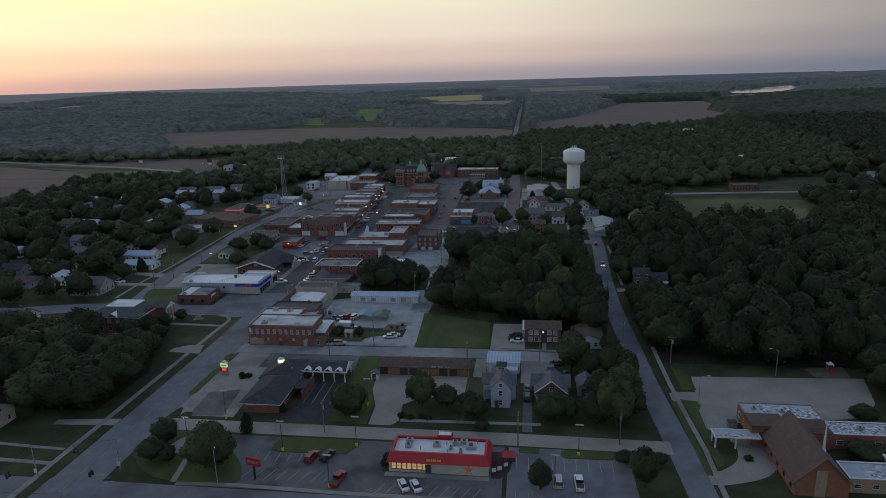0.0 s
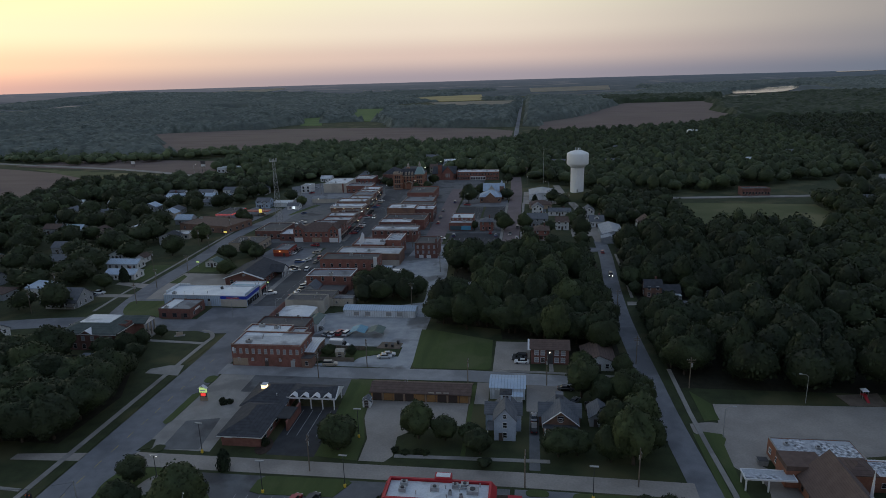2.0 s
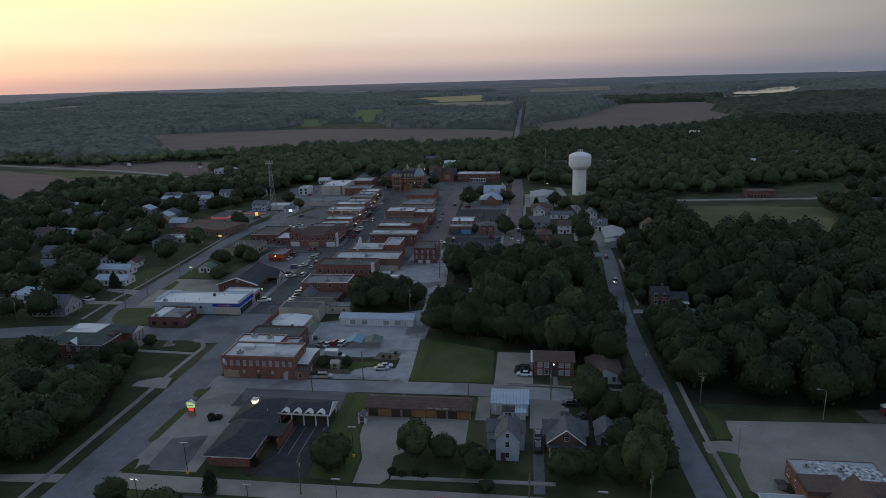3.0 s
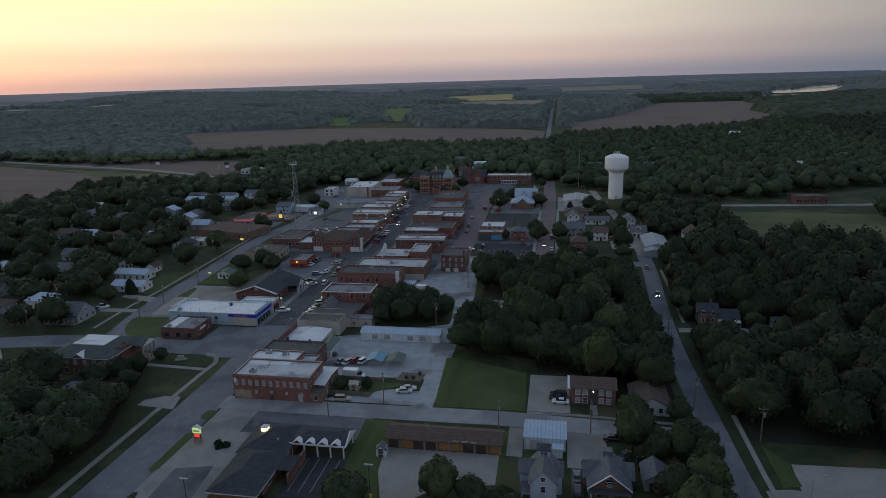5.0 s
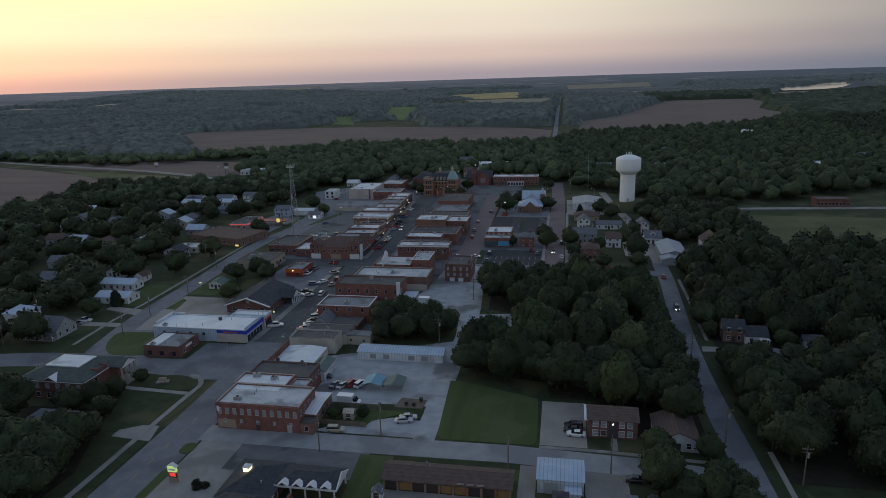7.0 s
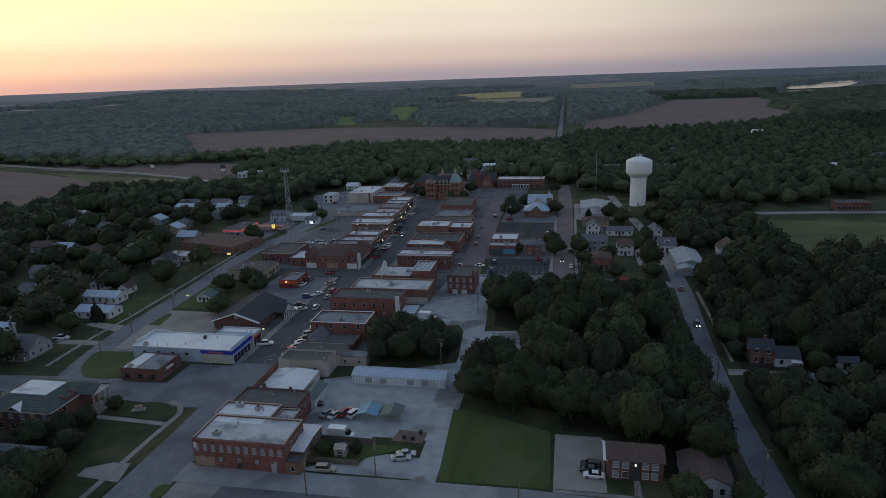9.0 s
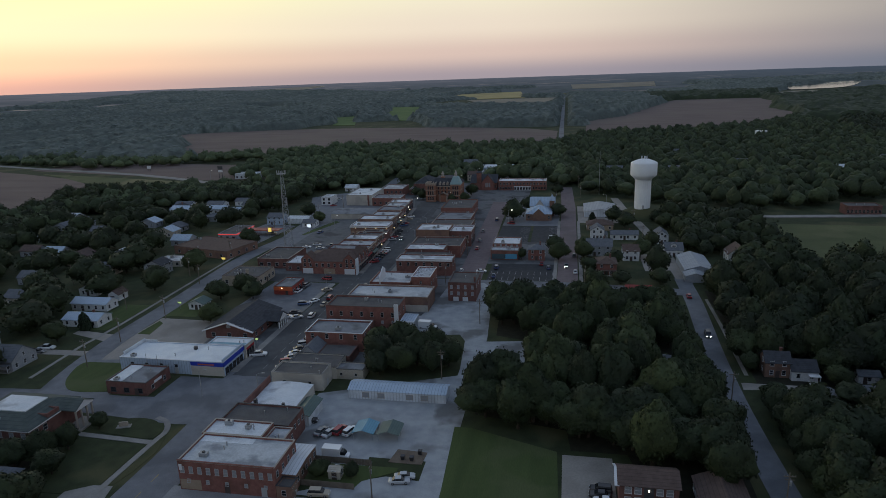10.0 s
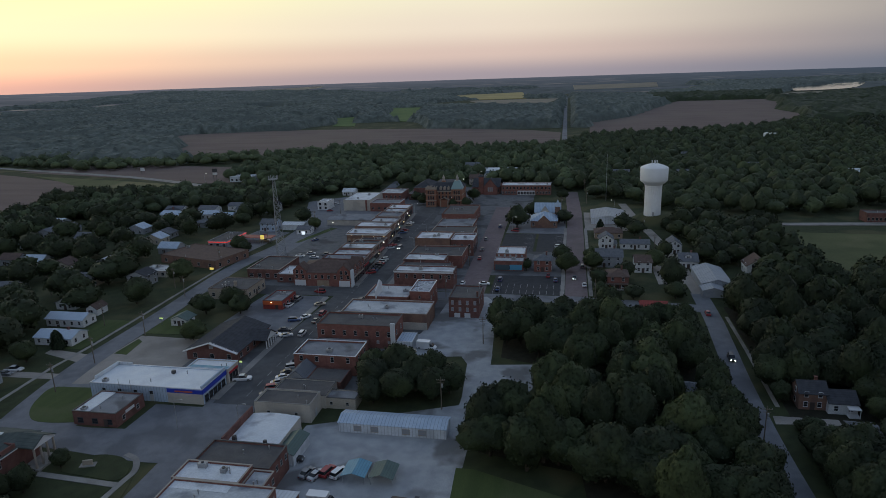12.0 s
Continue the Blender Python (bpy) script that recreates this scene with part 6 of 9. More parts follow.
# --- west side of the highway ---
def brick_hall():
    root, b = footprint("brick_hall", "two-storey brick hall with grey-green roof and white columned porch", "hall", -162.6, -142.0, 203.4, 220.4)
    x0, x1, y0, y1 = b
    part("wall", boxes((x0, x1, y0, y1, -0.3, 6.0)), BRICK_DARK, root)
    part("roof", hip_roof(x0, x1, y0, y1, 6.002, 2.2, 0.6, 0.25, 5.2), SHINGLE_GREEN, root)
    part("cornice", wall_ring(x0 - 0.62, x1 + 0.62, y0 - 0.62, y1 + 0.62, 5.8, 6.1, 0.2), TRIM_WHITE, root)
    part("skylight_deck", boxes((x0 + 4.7, x1 - 4.7, y0 + 4.7, y1 - 4.7, 8.21, 8.45)), ROOF_WHITE, root, "white flat deck on the roof")
    part("pediment", gable_roof(-2.2, 2.2, y0 - 0.7, y0 + 3.0, 6.1, 1.2, "y", 0.2, 0.2), TRIM_WHITE, root)
    part("pediment_fill", gable_walls(-2.0, 2.0, y0 - 0.5, y0 + 2.8, 6.1, 1.1, "y", 5.9), BRICK_DARK, root)
    part("porch_roof", gable_roof(x1 - 0.5, x1 + 4.6, 2.0, 8.4, 6.0, 1.6, "x", 0.3, 0.25), SHINGLE_GREEN, root)
    part("porch_pediment", solid([(x1 + 4.4, 2.0, 5.6), (x1 + 4.4, 8.4, 5.6), (x1 + 4.4, 8.4, 6.0), (x1 + 4.4, 5.2, 7.6), (x1 + 4.4, 2.0, 6.0), (x1 + 4.7, 2.0, 5.6), (x1 + 4.7, 8.4, 5.6), (x1 + 4.7, 8.4, 6.0), (x1 + 4.7, 5.2, 7.6), (x1 + 4.7, 2.0, 6.0)],
                                 [(0, 1, 2, 3, 4), (5, 6, 7, 8, 9), (0, 1, 6, 5), (1, 2, 7, 6), (2, 3, 8, 7), (3, 4, 9, 8), (4, 0, 5, 9)]), TRIM_WHITE, root)
    for i in range(4):
        y = 2.3 + 1.93 * i
        part("column", lathe([(0.38, -0.2), (0.38, 0.2), (0.3, 0.3), (0.26, 5.3), (0.38, 5.6)], 10), TRIM_TAN, root, "", pose(x1 + 4.2, y, 0))
    part("porch_floor", boxes((x1 + 0.1, x1 + 5.2, 1.6, 8.8, -0.2, 0.5)), CONCRETE, root)
    part("stair_tower", wall_ring(x1 - 3.2, x1 + 0.4, -2.6, 1.4, 5.0, 7.4, 0.35), BRICK_DARK, root)
    part("annex", boxes((x0 - 5.0, x0 - 0.01, -2.0, 6.0, -0.3, 3.6)), BRICK_BROWN, root)
    part("annex_roof", boxes((x0 - 5.2, x0 - 0.01, -2.2, 6.2, 3.602, 3.8)), ROOF_GREY, root)
    for i in range(5):
        roof_unit(root, x0 - 4.2 + 0.85 * i, 2.5 + 0.7 * (i % 2) * 2, 3.8, 0.8, 0.9, 1.0)
    row(root, b, "S", 3.6, 6, 1.2, 1.5, W, GLASS_PALE)
    row(root, b, "S", 0.7, 6, 1.2, 1.5, W, GLASS)
    row(root, b, "E", 3.6, 2, 1.2, 1.5, W, GLASS, 0.05, 0.38)


brick_hall()
root, b = store("low dark brick shop with a split white and grey roof", -144.6, -131.6, 234.2, 245.8, 4.0, BD, ROOF_GREY, (("S", 0.8, 3, 1.6, 1.4, D), ("E", 1.0, 2, 1.0, 1.2, W)), TRIM_DARK, 0.35, 1, (("S", 0.75),))
part("white_roof_half", boxes((b[0] + 0.35, b[0] + 4.6, b[2] + 0.35, b[3] - 0.35, 3.66, 3.86)), ROOF_WHITE, root)
part("wall_sign", boxes((b[1], b[1] + 0.1, -2.0, 1.6, 2.2, 3.0)), TRIM_WHITE, root)


def blue_store():
    root, b = store("long white-roofed variety store with a blue sign band", -150.8, -115.2, 248.8, 261.4, 4.6, METAL_BLUE, ROOF_BRIGHT,
                    (("S", 2.4, 4, 0.9, 0.7, D, GLASS, 0.05, 0.62),), TRIM_WHITE, 0.15, 1, (("S", 0.55, 1.0, 2.1, DOOR_GREY),))
    x0, x1, y0, y1 = b
    part("blue_band", boxes((x1 - 11.0, x1 + 0.12, y0 - 0.12, y0 - 0.002, 3.15, 4.35)), BLUE_PAINT, root, "bright blue sign band")
    part("blue_band", boxes((x1 + 0.002, x1 + 0.14, y0 - 0.12, y1 + 0.4, 3.15, 4.5)), BLUE_PAINT, root, "bright blue sign band")
    part("front_parapet", boxes((x1 - 0.4, x1 - 0.002, y0, y1, 4.7, 5.6)), METAL_BLUE, root)
    part("orange_sign", boxes((x1 - 8.5, x1 - 3.0, y0 - 0.2, y0 - 0.122, 3.5, 3.9)), ORANGE_PAINT, root, "lit yellow-orange sign bar")
    part("tan_base", boxes((x1 - 11.0, x1 + 0.1, y0 - 0.08, y0 - 0.004, -0.1, 3.1)), STUCCO_PALE, root)
    row(root, b, "E", 0.3, 5, 1.8, 2.0, D, GLASS, 0.05, 0.95, 0.01, "shop_window")
    part("step_parapet", boxes((x0, x0 + 0.4, y0 + 2, y1, 4.6, 5.6), (x0 + 0.4, x0 + 5, y1 - 0.4, y1, 4.6, 5.4)), METAL_WHITE, root)
    for x in (-4.5, -8.2):
        part("flag_pole", tubes(((x, y0 - 0.25, -0.1), (x, y0 - 0.25, 6.4), 0.06)), STEEL, root)
    part("vent_box", boxes((3.0, 3.9, 2.0, 2.9, 4.4, 5.5)), TRIM_DARK, root)


blue_store()
root, b = store("narrow storefront with a white and teal roof", -128.0, -114.6, 261.8, 268.0, 4.6, STUCCO_PALE, ROOF_WHITE, (), METAL_BLUE, 0.3, 0)
part("roof_strip", boxes((b[0] + 0.4, b[1] - 0.4, b[2] + 0.4, b[2] + 2.2, 4.305, 4.5)), METAL_TEAL, root)
shopfront(root, b, "E", 0.1, 0.9, 2.7, RED_PAINT, None, 3)


def parlour():
    root, b = footprint("funeral_parlour", "dark-roofed brick hall with a white-columned entry gable", "hall", -137.5, -119.5, 276.5, 299.5)
    x0, x1, y0, y1 = b
    part("wall", gable_walls(x0, x1, y0, y1, 3.3, 3.0, "y"), BRICK_DARK, root)
    part("roof", gable_roof(x0, x1, y0, y1, 3.3, 3.0, "y", 0.6, 0.2), SHINGLE_DARK, root)
    part("barge_board", gable_roof(x0, x1, y0 - 0.78, y0 - 0.62, 3.2, 3.0, "y", 0.55, 0.3), TRIM_WHITE, root)
    window(root, 1.3, 0.8, pose(0, y0, 4.3), W, GLASS_PALE)
    row(root, b, "S", 0.9, 3, 1.3, 1.4)
    row(root, b, "E", 0.9, 5, 1.3, 1.4)
    part("entry_roof", gable_roof(x1 - 1.5, x1 + 5.0, -1.0, 6.4, 3.2, 2.4, "x", 0.3, 0.2), SHINGLE_DARK, root)
    part("entry_gable", solid([(x1 + 4.6, -1, 3.0), (x1 + 4.6, 6.4, 3.0), (x1 + 4.6, 2.7, 5.5), (x1 + 5.0, -1, 3.0), (x1 + 5.0, 6.4, 3.0), (x1 + 5.0, 2.7, 5.5)],
                              [(0, 1, 2), (3, 4, 5), (0, 1, 4, 3), (1, 2, 5, 4), (2, 0, 3, 5)]), TRIM_WHITE, root)
    for i in range(5):
        part("column", lathe([(0.28, -0.2), (0.22, 0.2), (0.2, 2.8), (0.28, 3.0)], 8), TRIM_WHITE, root, "", pose(x1 + 4.8, -0.7 + 1.7 * i, 0))


parlour()
house("small green-roofed shelter with white posts", -160.6, -154.0, 303.0, 308.5, 2.6, 1.4, "y", SIDING_WHITE, METAL_GREEN, 1, False, name="shelter", category="shelter", over=0.6)
root, b = store("low tan stone office with a maroon roof edge", -162.5, -145.0, 333.0, 349.0, 4.6, STONE_TAN, ROOF_TAR,
                (("S", 1.3, 4, 1.3, 1.5, W), ("E", 1.3, 4, 1.3, 1.5, W)), SHINGLE_BROWN, 0.3, 2, (("E", 0.5),))
chimney(root, 1.0, -3.0, 4.2, 6.4, STONE_TAN, 1.0)
root, b = store("small red shop with a flat roof at the forecourt", -133.8, -125.6, 324.0, 337.0, 3.6, METAL_RED, ROOF_GREY, (("E", 0.8, 4, 1.6, 1.3, W),), TRIM_DARK, 0.25, 1, (("S", 0.7),))
part("front_board", boxes((b[0], b[1], b[2] - 0.15, b[2] - 0.01, 1.9, 3.5)), ORANGE_PAINT, root, "red-orange front board")
part("front_lamp", tubes(((-0.4, b[2] - 0.5, 2.9), (-0.4, b[2] - 0.2, 2.9), 0.22)), LAMP_WARM, root)


def market_hall():
    """The corner block with steep brick gables."""
    root, b = footprint("market_building", "red-brick corner building with steep gables and white panels", "store", -133.6, -107.2, 354.0, 372.5)
    x0, x1, y0, y1 = b
    part("wall", boxes((x0, x1, y0, y1, -0.3, 6.0)), BR, root)
    part("roof", hip_roof(x0, x1, y0, y1, 6.002, 3.6, 0.1, 0.1), SHINGLE_BROWN, root)
    for x in (x0 + 2.9, x1 - 3.2):
        g = part("street_gable", gable_walls(x - 2.9, x + 2.9, y0 - 0.25, y0 + 5.5, 7.0, 2.6, "y", 5.0), BR, root)
        part("street_gable_roof", gable_roof(x - 2.9, x + 2.9, y0 - 0.1, y0 + 5.5, 7.02, 2.6, "y", 0.2, 0.15), SHINGLE_BROWN, g)
        for dx in (-1.1, 1.1):
            window(g, 0.95, 1.6, pose(x + dx, y0 - 0.25, 5.6))
    for i, (u, w, mat) in enumerate(((x0 + 2.9, 5.0, TRIM_WHITE), (0.2, 5.5, TRIM_TAN), (x1 - 3.2, 5.0, TRIM_WHITE))):
        part("front_panel", boxes((u - w / 2, u + w / 2, y0 - 0.1, y0 - 0.004, 0.1, 2.7)), mat if i != 1 else BRICK_TAN, root)
    row(root, b, "S", 3.5, 9, 1.0, 1.5)
    row(root, b, "E", 3.5, 7, 1.0, 1.6)
    part("corner_tower", boxes((x1 - 0.1, x1 + 0.5, y0 - 0.5, y0 + 2.5, -0.2, 7.5)), METAL_WHITE, root)
    shopfront(root, b, "E", 0.05, 0.98, 2.8, TRIM_TAN, None, 5)
    for y in (y0 + 5.5, y0 + 11.0, y0 + 16.0):
        g = part("side_gable", gable_walls(x1 - 5.0, x1 + 0.2, y - 2.2, y + 2.2, 7.0, 2.2, "x", 5.5), BR, root)
        part("side_gable_roof", gable_roof(x1 - 5.0, x1 + 0.2, y - 2.2, y + 2.2, 7.02, 2.2, "x", 0.12, 0.12), SHINGLE_BROWN, g)
        window(g, 1.0, 1.6, pose(x1 + 0.2, y, 6.0, 0, 0, 90))


market_hall()
store("long low brick shop with a brown gravel roof", -159.4, -143.5, 361.0, 383.0, 4.8, BD, ROOF_TAR, (("S", 1.2, 4, 1.6, 1.6, W), ("W", 1.2, 6, 1.4, 1.6, W)), TRIM_TAN, 0.4, 1)
store("small brick annex with a white roof", -143.3, -135.0, 357.5, 371.0, 3.8, BD, ROOF_WHITE, (("S", 1.0, 2, 1.2, 1.2, W),), TRIM_WHITE, 0.25, 0)



# --- main street, west row ---
def row_store(label, u0, u1, v0, v1, h, wall, roof, street, coping=TRIM_WHITE, n=4, sign=None, awning=None, rear=True, units=1, south=0, lit=False):
    """A main-street store: shop window below, a row of sash windows above."""
    wins = []
    if h > 6:
        wins.append((street, 4.2, n, 1.0, 1.7, W, GLASS))
    if south:
        wins.append(("S", 4.3 if h > 6 else 1.6, south, 0.95, 1.6, W, GLASS))
    if rear:
        wins.append(("W" if street == "E" else "E", 4.3 if h > 6 else 1.6, max(2, n - 1), 0.95, 1.4, W, GLASS))
    root, b = store(label, u0, u1, v0, v1, h, wall, roof, wins, coping, 0.5, units)
    shopfront(root, b, street, 0.06, 0.94, 2.9, sign or TRIM_DARK, awning, max(2, n - 1), GLASS_LIT if lit else GLASS)
    part("cornice", boxes((b[1] if street == "E" else b[0] - 0.3, b[1] + 0.3 if street == "E" else b[0], b[2], b[3], h - 0.5, h - 0.1)), TRIM_TAN, root)
    return root, b


row_store("two-storey brick store with a patched grey roof", -128, -107.8, 373.5, 381.5, 7.0, BD, ROOF_GREY, "E", None, 3, RED_PAINT)
row_store("two-storey brick store with a silver roof", -126, -108.4, 382, 391.5, 6.8, BR, ROOF_SILVER, "E", None, 3, None, METAL_GREEN)
row_store("two-storey brick store with a white roof", -126, -109.0, 392, 402, 7.2, BRICK_BROWN, ROOF_WHITE, "E", TRIM_WHITE, 3, TRIM_TAN)
row_store("brick store with a tar roof and tan cornice", -124, -110.0, 402.4, 412, 6.2, BD, ROOF_TAR, "E", TRIM_TAN, 3, None, METAL_RED)


def arcade_hall():
    root, b = store("brick bank building with arched windows and stepped white roofs", -133.4, -111.8, 424.2, 435.6, 6.6, BRICK_BROWN, ROOF_WHITE, (("S", 0.8, 8, 1.4, 2.2, W, GLASS), ("E", 0.8, 4, 1.4, 2.2, W, GLASS)), TRIM_WHITE, 0.35, 1)
    for i in range(8):
        x = b[0] + (b[1] - b[0]) * (i + 0.5) / 8
        part("arch", tubes(((x, b[2] - 0.12, 3.0), (x, b[2] + 0.02, 3.0), 0.8), n=16), BRICK_TAN, root)
    part("eave_band", wall_ring(b[0] - 0.35, b[1] + 0.35, b[2] - 0.35, b[3] + 0.35, 5.6, 6.2, 0.34), TRIM_WHITE, root)
    for i in range(4):
        part("wall_lamp", boxes((b[0] + 3 + 6 * i, b[0] + 3.3 + 6 * i, b[2] - 0.6, b[2] - 0.36, 5.2, 5.4)), LAMP_WARM, root)


arcade_hall()
row_store("brick store with a white roof above the arcade", -132.5, -112.6, 436, 448, 7.8, BRICK_BROWN, ROOF_WHITE, "E", TRIM_WHITE, 4, None, None)
row_store("long brick store with a silver roof", -129, -113.2, 448.5, 463, 7.0, BD, ROOF_SILVER, "E", TRIM_TAN, 5, None, METAL_GREEN)
row_store("brick store with a grey roof", -129, -114.4, 463.5, 478, 7.4, BR, ROOF_GREY, "E", TRIM_TAN, 4, TRIM_TAN)
row_store("brick store with a pale roof", -129, -115.4, 478.5, 492, 6.8, BD, ROOF_SILVER, "E", TRIM_TAN, 4)
row_store("brick store with a white roof near the square", -130, -116.4, 492.5, 507, 6.4, BR, ROOF_WHITE, "E", TRIM_TAN, 4)
store("low store with a dark roof behind the row", -124, -110.4, 412.4, 423.8, 4.6, BD, ROOF_TAR, (("S", 1.4, 3, 1.0, 1.4, W),), TRIM_TAN, 0.4, 1)
metal_shed("long grey arched-roof warehouse", -162, -131, 470, 488, 3.4, 1.6, "x", STUCCO_PALE, ROOF_GREY, (), "warehouse", "warehouse")
store("big pale stucco warehouse with a white roof", -167.0, -147.8, 515.0, 545.0, 7.4, STUCCO_PALE, ROOF_WHITE, (), TRIM_WHITE, 0.3, 2, name="warehouse", category="warehouse")
solo("pilaster", boxes((-151.3, -150.2, 514.6, 514.99, -0.2, 7.4)), BRICK_RED, "red brick pilaster on the pale warehouse wall", "pilaster")
store("low red-brick hall with white band", -147.4, -127.0, 513.0, 528.0, 5.8, BR, ROOF_GREY, (("S", 1.5, 5, 1.3, 1.4, W),), TRIM_WHITE, 0.4, 1)
store("red-brick store with a silver roof", -151, -134.0, 548, 568, 6.2, BR, ROOF_SILVER, (("S", 3.0, 5, 1.2, 1.4, W),), TRIM_WHITE, 0.4, 1)
store("low brick block with a pale roof", -131, -112.0, 556, 575, 4.4, BD, ROOF_GREY, (("S", 1.0, 5, 1.2, 1.4, W),), TRIM_TAN, 0.4, 1)

# --- main street, east row, from the highway up ---
def corner_brick():
    root, b = store("two-storey red-brick corner building with a silver and white roof", -96.2, -73.4, 195.2, 206.6, 7.2, BR, ROOF_SILVER,
                    (("S", 4.4, 11, 0.85, 1.5, W, GLASS_PALE), ("E", 4.4, 4, 0.85, 1.4, W, GLASS), ("S", 2.0, 5, 0.7, 0.8, W, GLASS_PALE)), TRIM_TAN, 0.35, 1,
                    (("S", 0.88, 1.1, 2.2, DOOR_GREY), ("S", 0.5, 1.0, 2.1, DOOR_DARK)))
    part("stucco_panel", boxes((b[0] + 0.2, b[0] + 5.2, b[2] - 0.05, b[2] - 0.003, 0.3, 2.7)), BRICK_TAN, root)
    part("wall_sign", boxes((b[0] + 0.3, b[0] + 1.0, b[2] - 0.12, b[2] - 0.004, 5.0, 6.4)), TRIM_WHITE, root)
    part("roof_membrane", boxes((b[0] + 0.5, 2.0, 3.0, b[3] - 0.4, 6.86, 6.9)), ROOF_WHITE, root)
    part("parapet_crest", boxes((b[0], b[1], b[2] - 0.12, b[2] + 0.2, 7.33, 7.5)), BR, root)


corner_brick()
store("two-storey brick store with a tar roof", -97.2, -82.0, 207.0, 213.6, 7.0, BR, ROOF_WHITE, (("E", 4.2, 3, 0.9, 1.3, W),), TRIM_TAN, 0.35, 2)
store("brick annex with a silver roof", -81.8, -77.0, 207.0, 213.5, 6.0, BD, ROOF_SILVER, (("E", 3.6, 3, 0.9, 1.2, W),), TRIM_TAN, 0.3, 0)
store("brick store with a black tar roof and chimneys", -96.6, -78.4, 213.9, 223.2, 6.2, BD, ROOF_TAR, (("E", 3.4, 4, 0.9, 1.2, W),), TRIM_DARK, 0.35, 0)
metal_shed("white metal lean-to roof behind the brick store", -76.8, -70.2, 198.6, 210.2, 3.8, 0.5, "x", BRICK_BROWN, METAL_WHITE, (), "annex", "annex", wins=(("E", 1.6, 5, 0.8, 1.1, W),))
store("dark timber back porch with steps", -73.2, -69.8, 195.0, 198.4, 3.2, BRICK_BROWN, ROOF_TAR, (("S", 1.0, 1, 0.9, 1.2, W),), TRIM_DARK, 0.2, 0, pipes=0)


def vault_store():
    root, b = footprint("vaulted_store", "store with a bright white barrel-vaulted roof", "store", -95.6, -82.2, 224.4, 239.6)
    x0, x1, y0, y1 = b
    part("wall", boxes((x0, x1, y0, y1, -0.3, 4.0)), STUCCO_PALE, root)
    prof = [(x0 + (x1 - x0) * i / 12, 4.0 + 0.55 * math.sin(math.pi * i / 12)) for i in range(13)]
    pts = [(x, y0, z) for x, z in prof] + [(x, y1, z) for x, z in prof]
    part("roof", solid(pts, [[i, i + 1, 13 + i + 1, 13 + i] for i in range(12)] + [list(range(13)), list(range(13, 26)), [0, 12, 25, 13]]), ROOF_WHITE, root)
    part("front_parapet", boxes((x0 - 0.01, x0 + 0.4, y0, y1, 3.8, 6.0)), BD, root)
    part("chimney", boxes((x0 + 3.0, x0 + 3.8, y0 - 0.3, y0 + 0.5, 4.0, 6.8)), TRIM_DARK, root)
    part("chimney", boxes((x1 - 2.6, x1 - 1.9, y0 - 0.3, y0 + 0.4, 4.0, 6.2)), TRIM_DARK, root)


vault_store()
metal_shed("green-roofed metal barn with a white end wall", -82.0, -77.6, 224.2, 233.6, 3.0, 1.0, "y", METAL_WHITE, METAL_GREEN, (), "barn", "shed")
store("beige stucco store with a dark roof and white edge", -96.8, -81.2, 243.4, 251.0, 5.2, STUCCO_PALE, ROOF_TAR, (("S", 2.0, 2, 0.8, 0.8, W),), TRIM_WHITE, 0.3, 0, (("E", 0.5, 1.0, 2.1, DOOR_GREY),))
store("low grey addition with a dark roof", -96.0, -80.0, 251.3, 260.5, 3.8, STUCCO_PALE, ROOF_TAR, (), TRIM_DARK, 0.25, 0)
store("low beige rear shed", -80.8, -71.6, 251.6, 256.6, 3.2, SIDING_BEIGE, ROOF_GREY, (("S", 1.2, 2, 0.7, 0.8, W),), TRIM_DARK, 0.2, 0, pipes=0)
house("little grey clapboard house between brick stores", -95.8, -90.4, 262.0, 270.0, 3.2, 2.2, "y", SIDING_GREY, SHINGLE_GREY, 1, False)
store("low brick shed beside the clapboard house", -90.0, -79.0, 261.0, 270.0, 3.0, BD, ROOF_TAR, (), None, 0.2, 0, pipes=0)
root, b = row_store("two-storey brick store with a grey gravel roof", -97.6, -77.8, 271.2, 282.6, 6.4, BR, ROOF_GREY, "W", TRIM_WHITE, 3, None, None, True, 1, 4)
root, b = row_store("two-storey brick block with many sash windows", -98.2, -71.4, 292.2, 303.6, 8.0, BR, ROOF_TAR, "W", TRIM_DARK, 3, None, None, True, 1, 7)
row(root, b, "S", 1.9, 7, 0.8, 0.9, W, GLASS_PALE)
part("white_stair", boxes((b[1] - 1.2, b[1] + 0.3, b[2] - 0.6, b[2] - 0.01, -0.2, 9.2)), TRIM_WHITE, root)
store("low brick shed between blocks", -97.6, -80.0, 283.2, 291.8, 3.4, BD, ROOF_GREY, (), None, 0.2, 0)
store("small white outbuilding with a tank", -70.8, -65.4, 292.0, 300.0, 3.0, METAL_WHITE, METAL_BLUE, (("S", 1.0, 1, 0.9, 1.0, W),), None, 0.15, 0, pipes=0)
root, b = row_store("long brick building with a silver roof and stucco base", -96.0, -64.2, 309.5, 323.0, 6.0, BRICK_BROWN, ROOF_SILVER, "W", TRIM_TAN, 3, None, None, False, 1)
part("stucco_base", boxes((4.0, b[1], b[2] - 0.06, b[2] - 0.003, -0.1, 2.8)), STUCCO_PALE, root)
root, b = row_store("brick store with a white stepped parapet", -92.0, -75.0, 326.0, 341.0, 6.2, BR, ROOF_SILVER, "W", None, 3, None, None, False, 1)
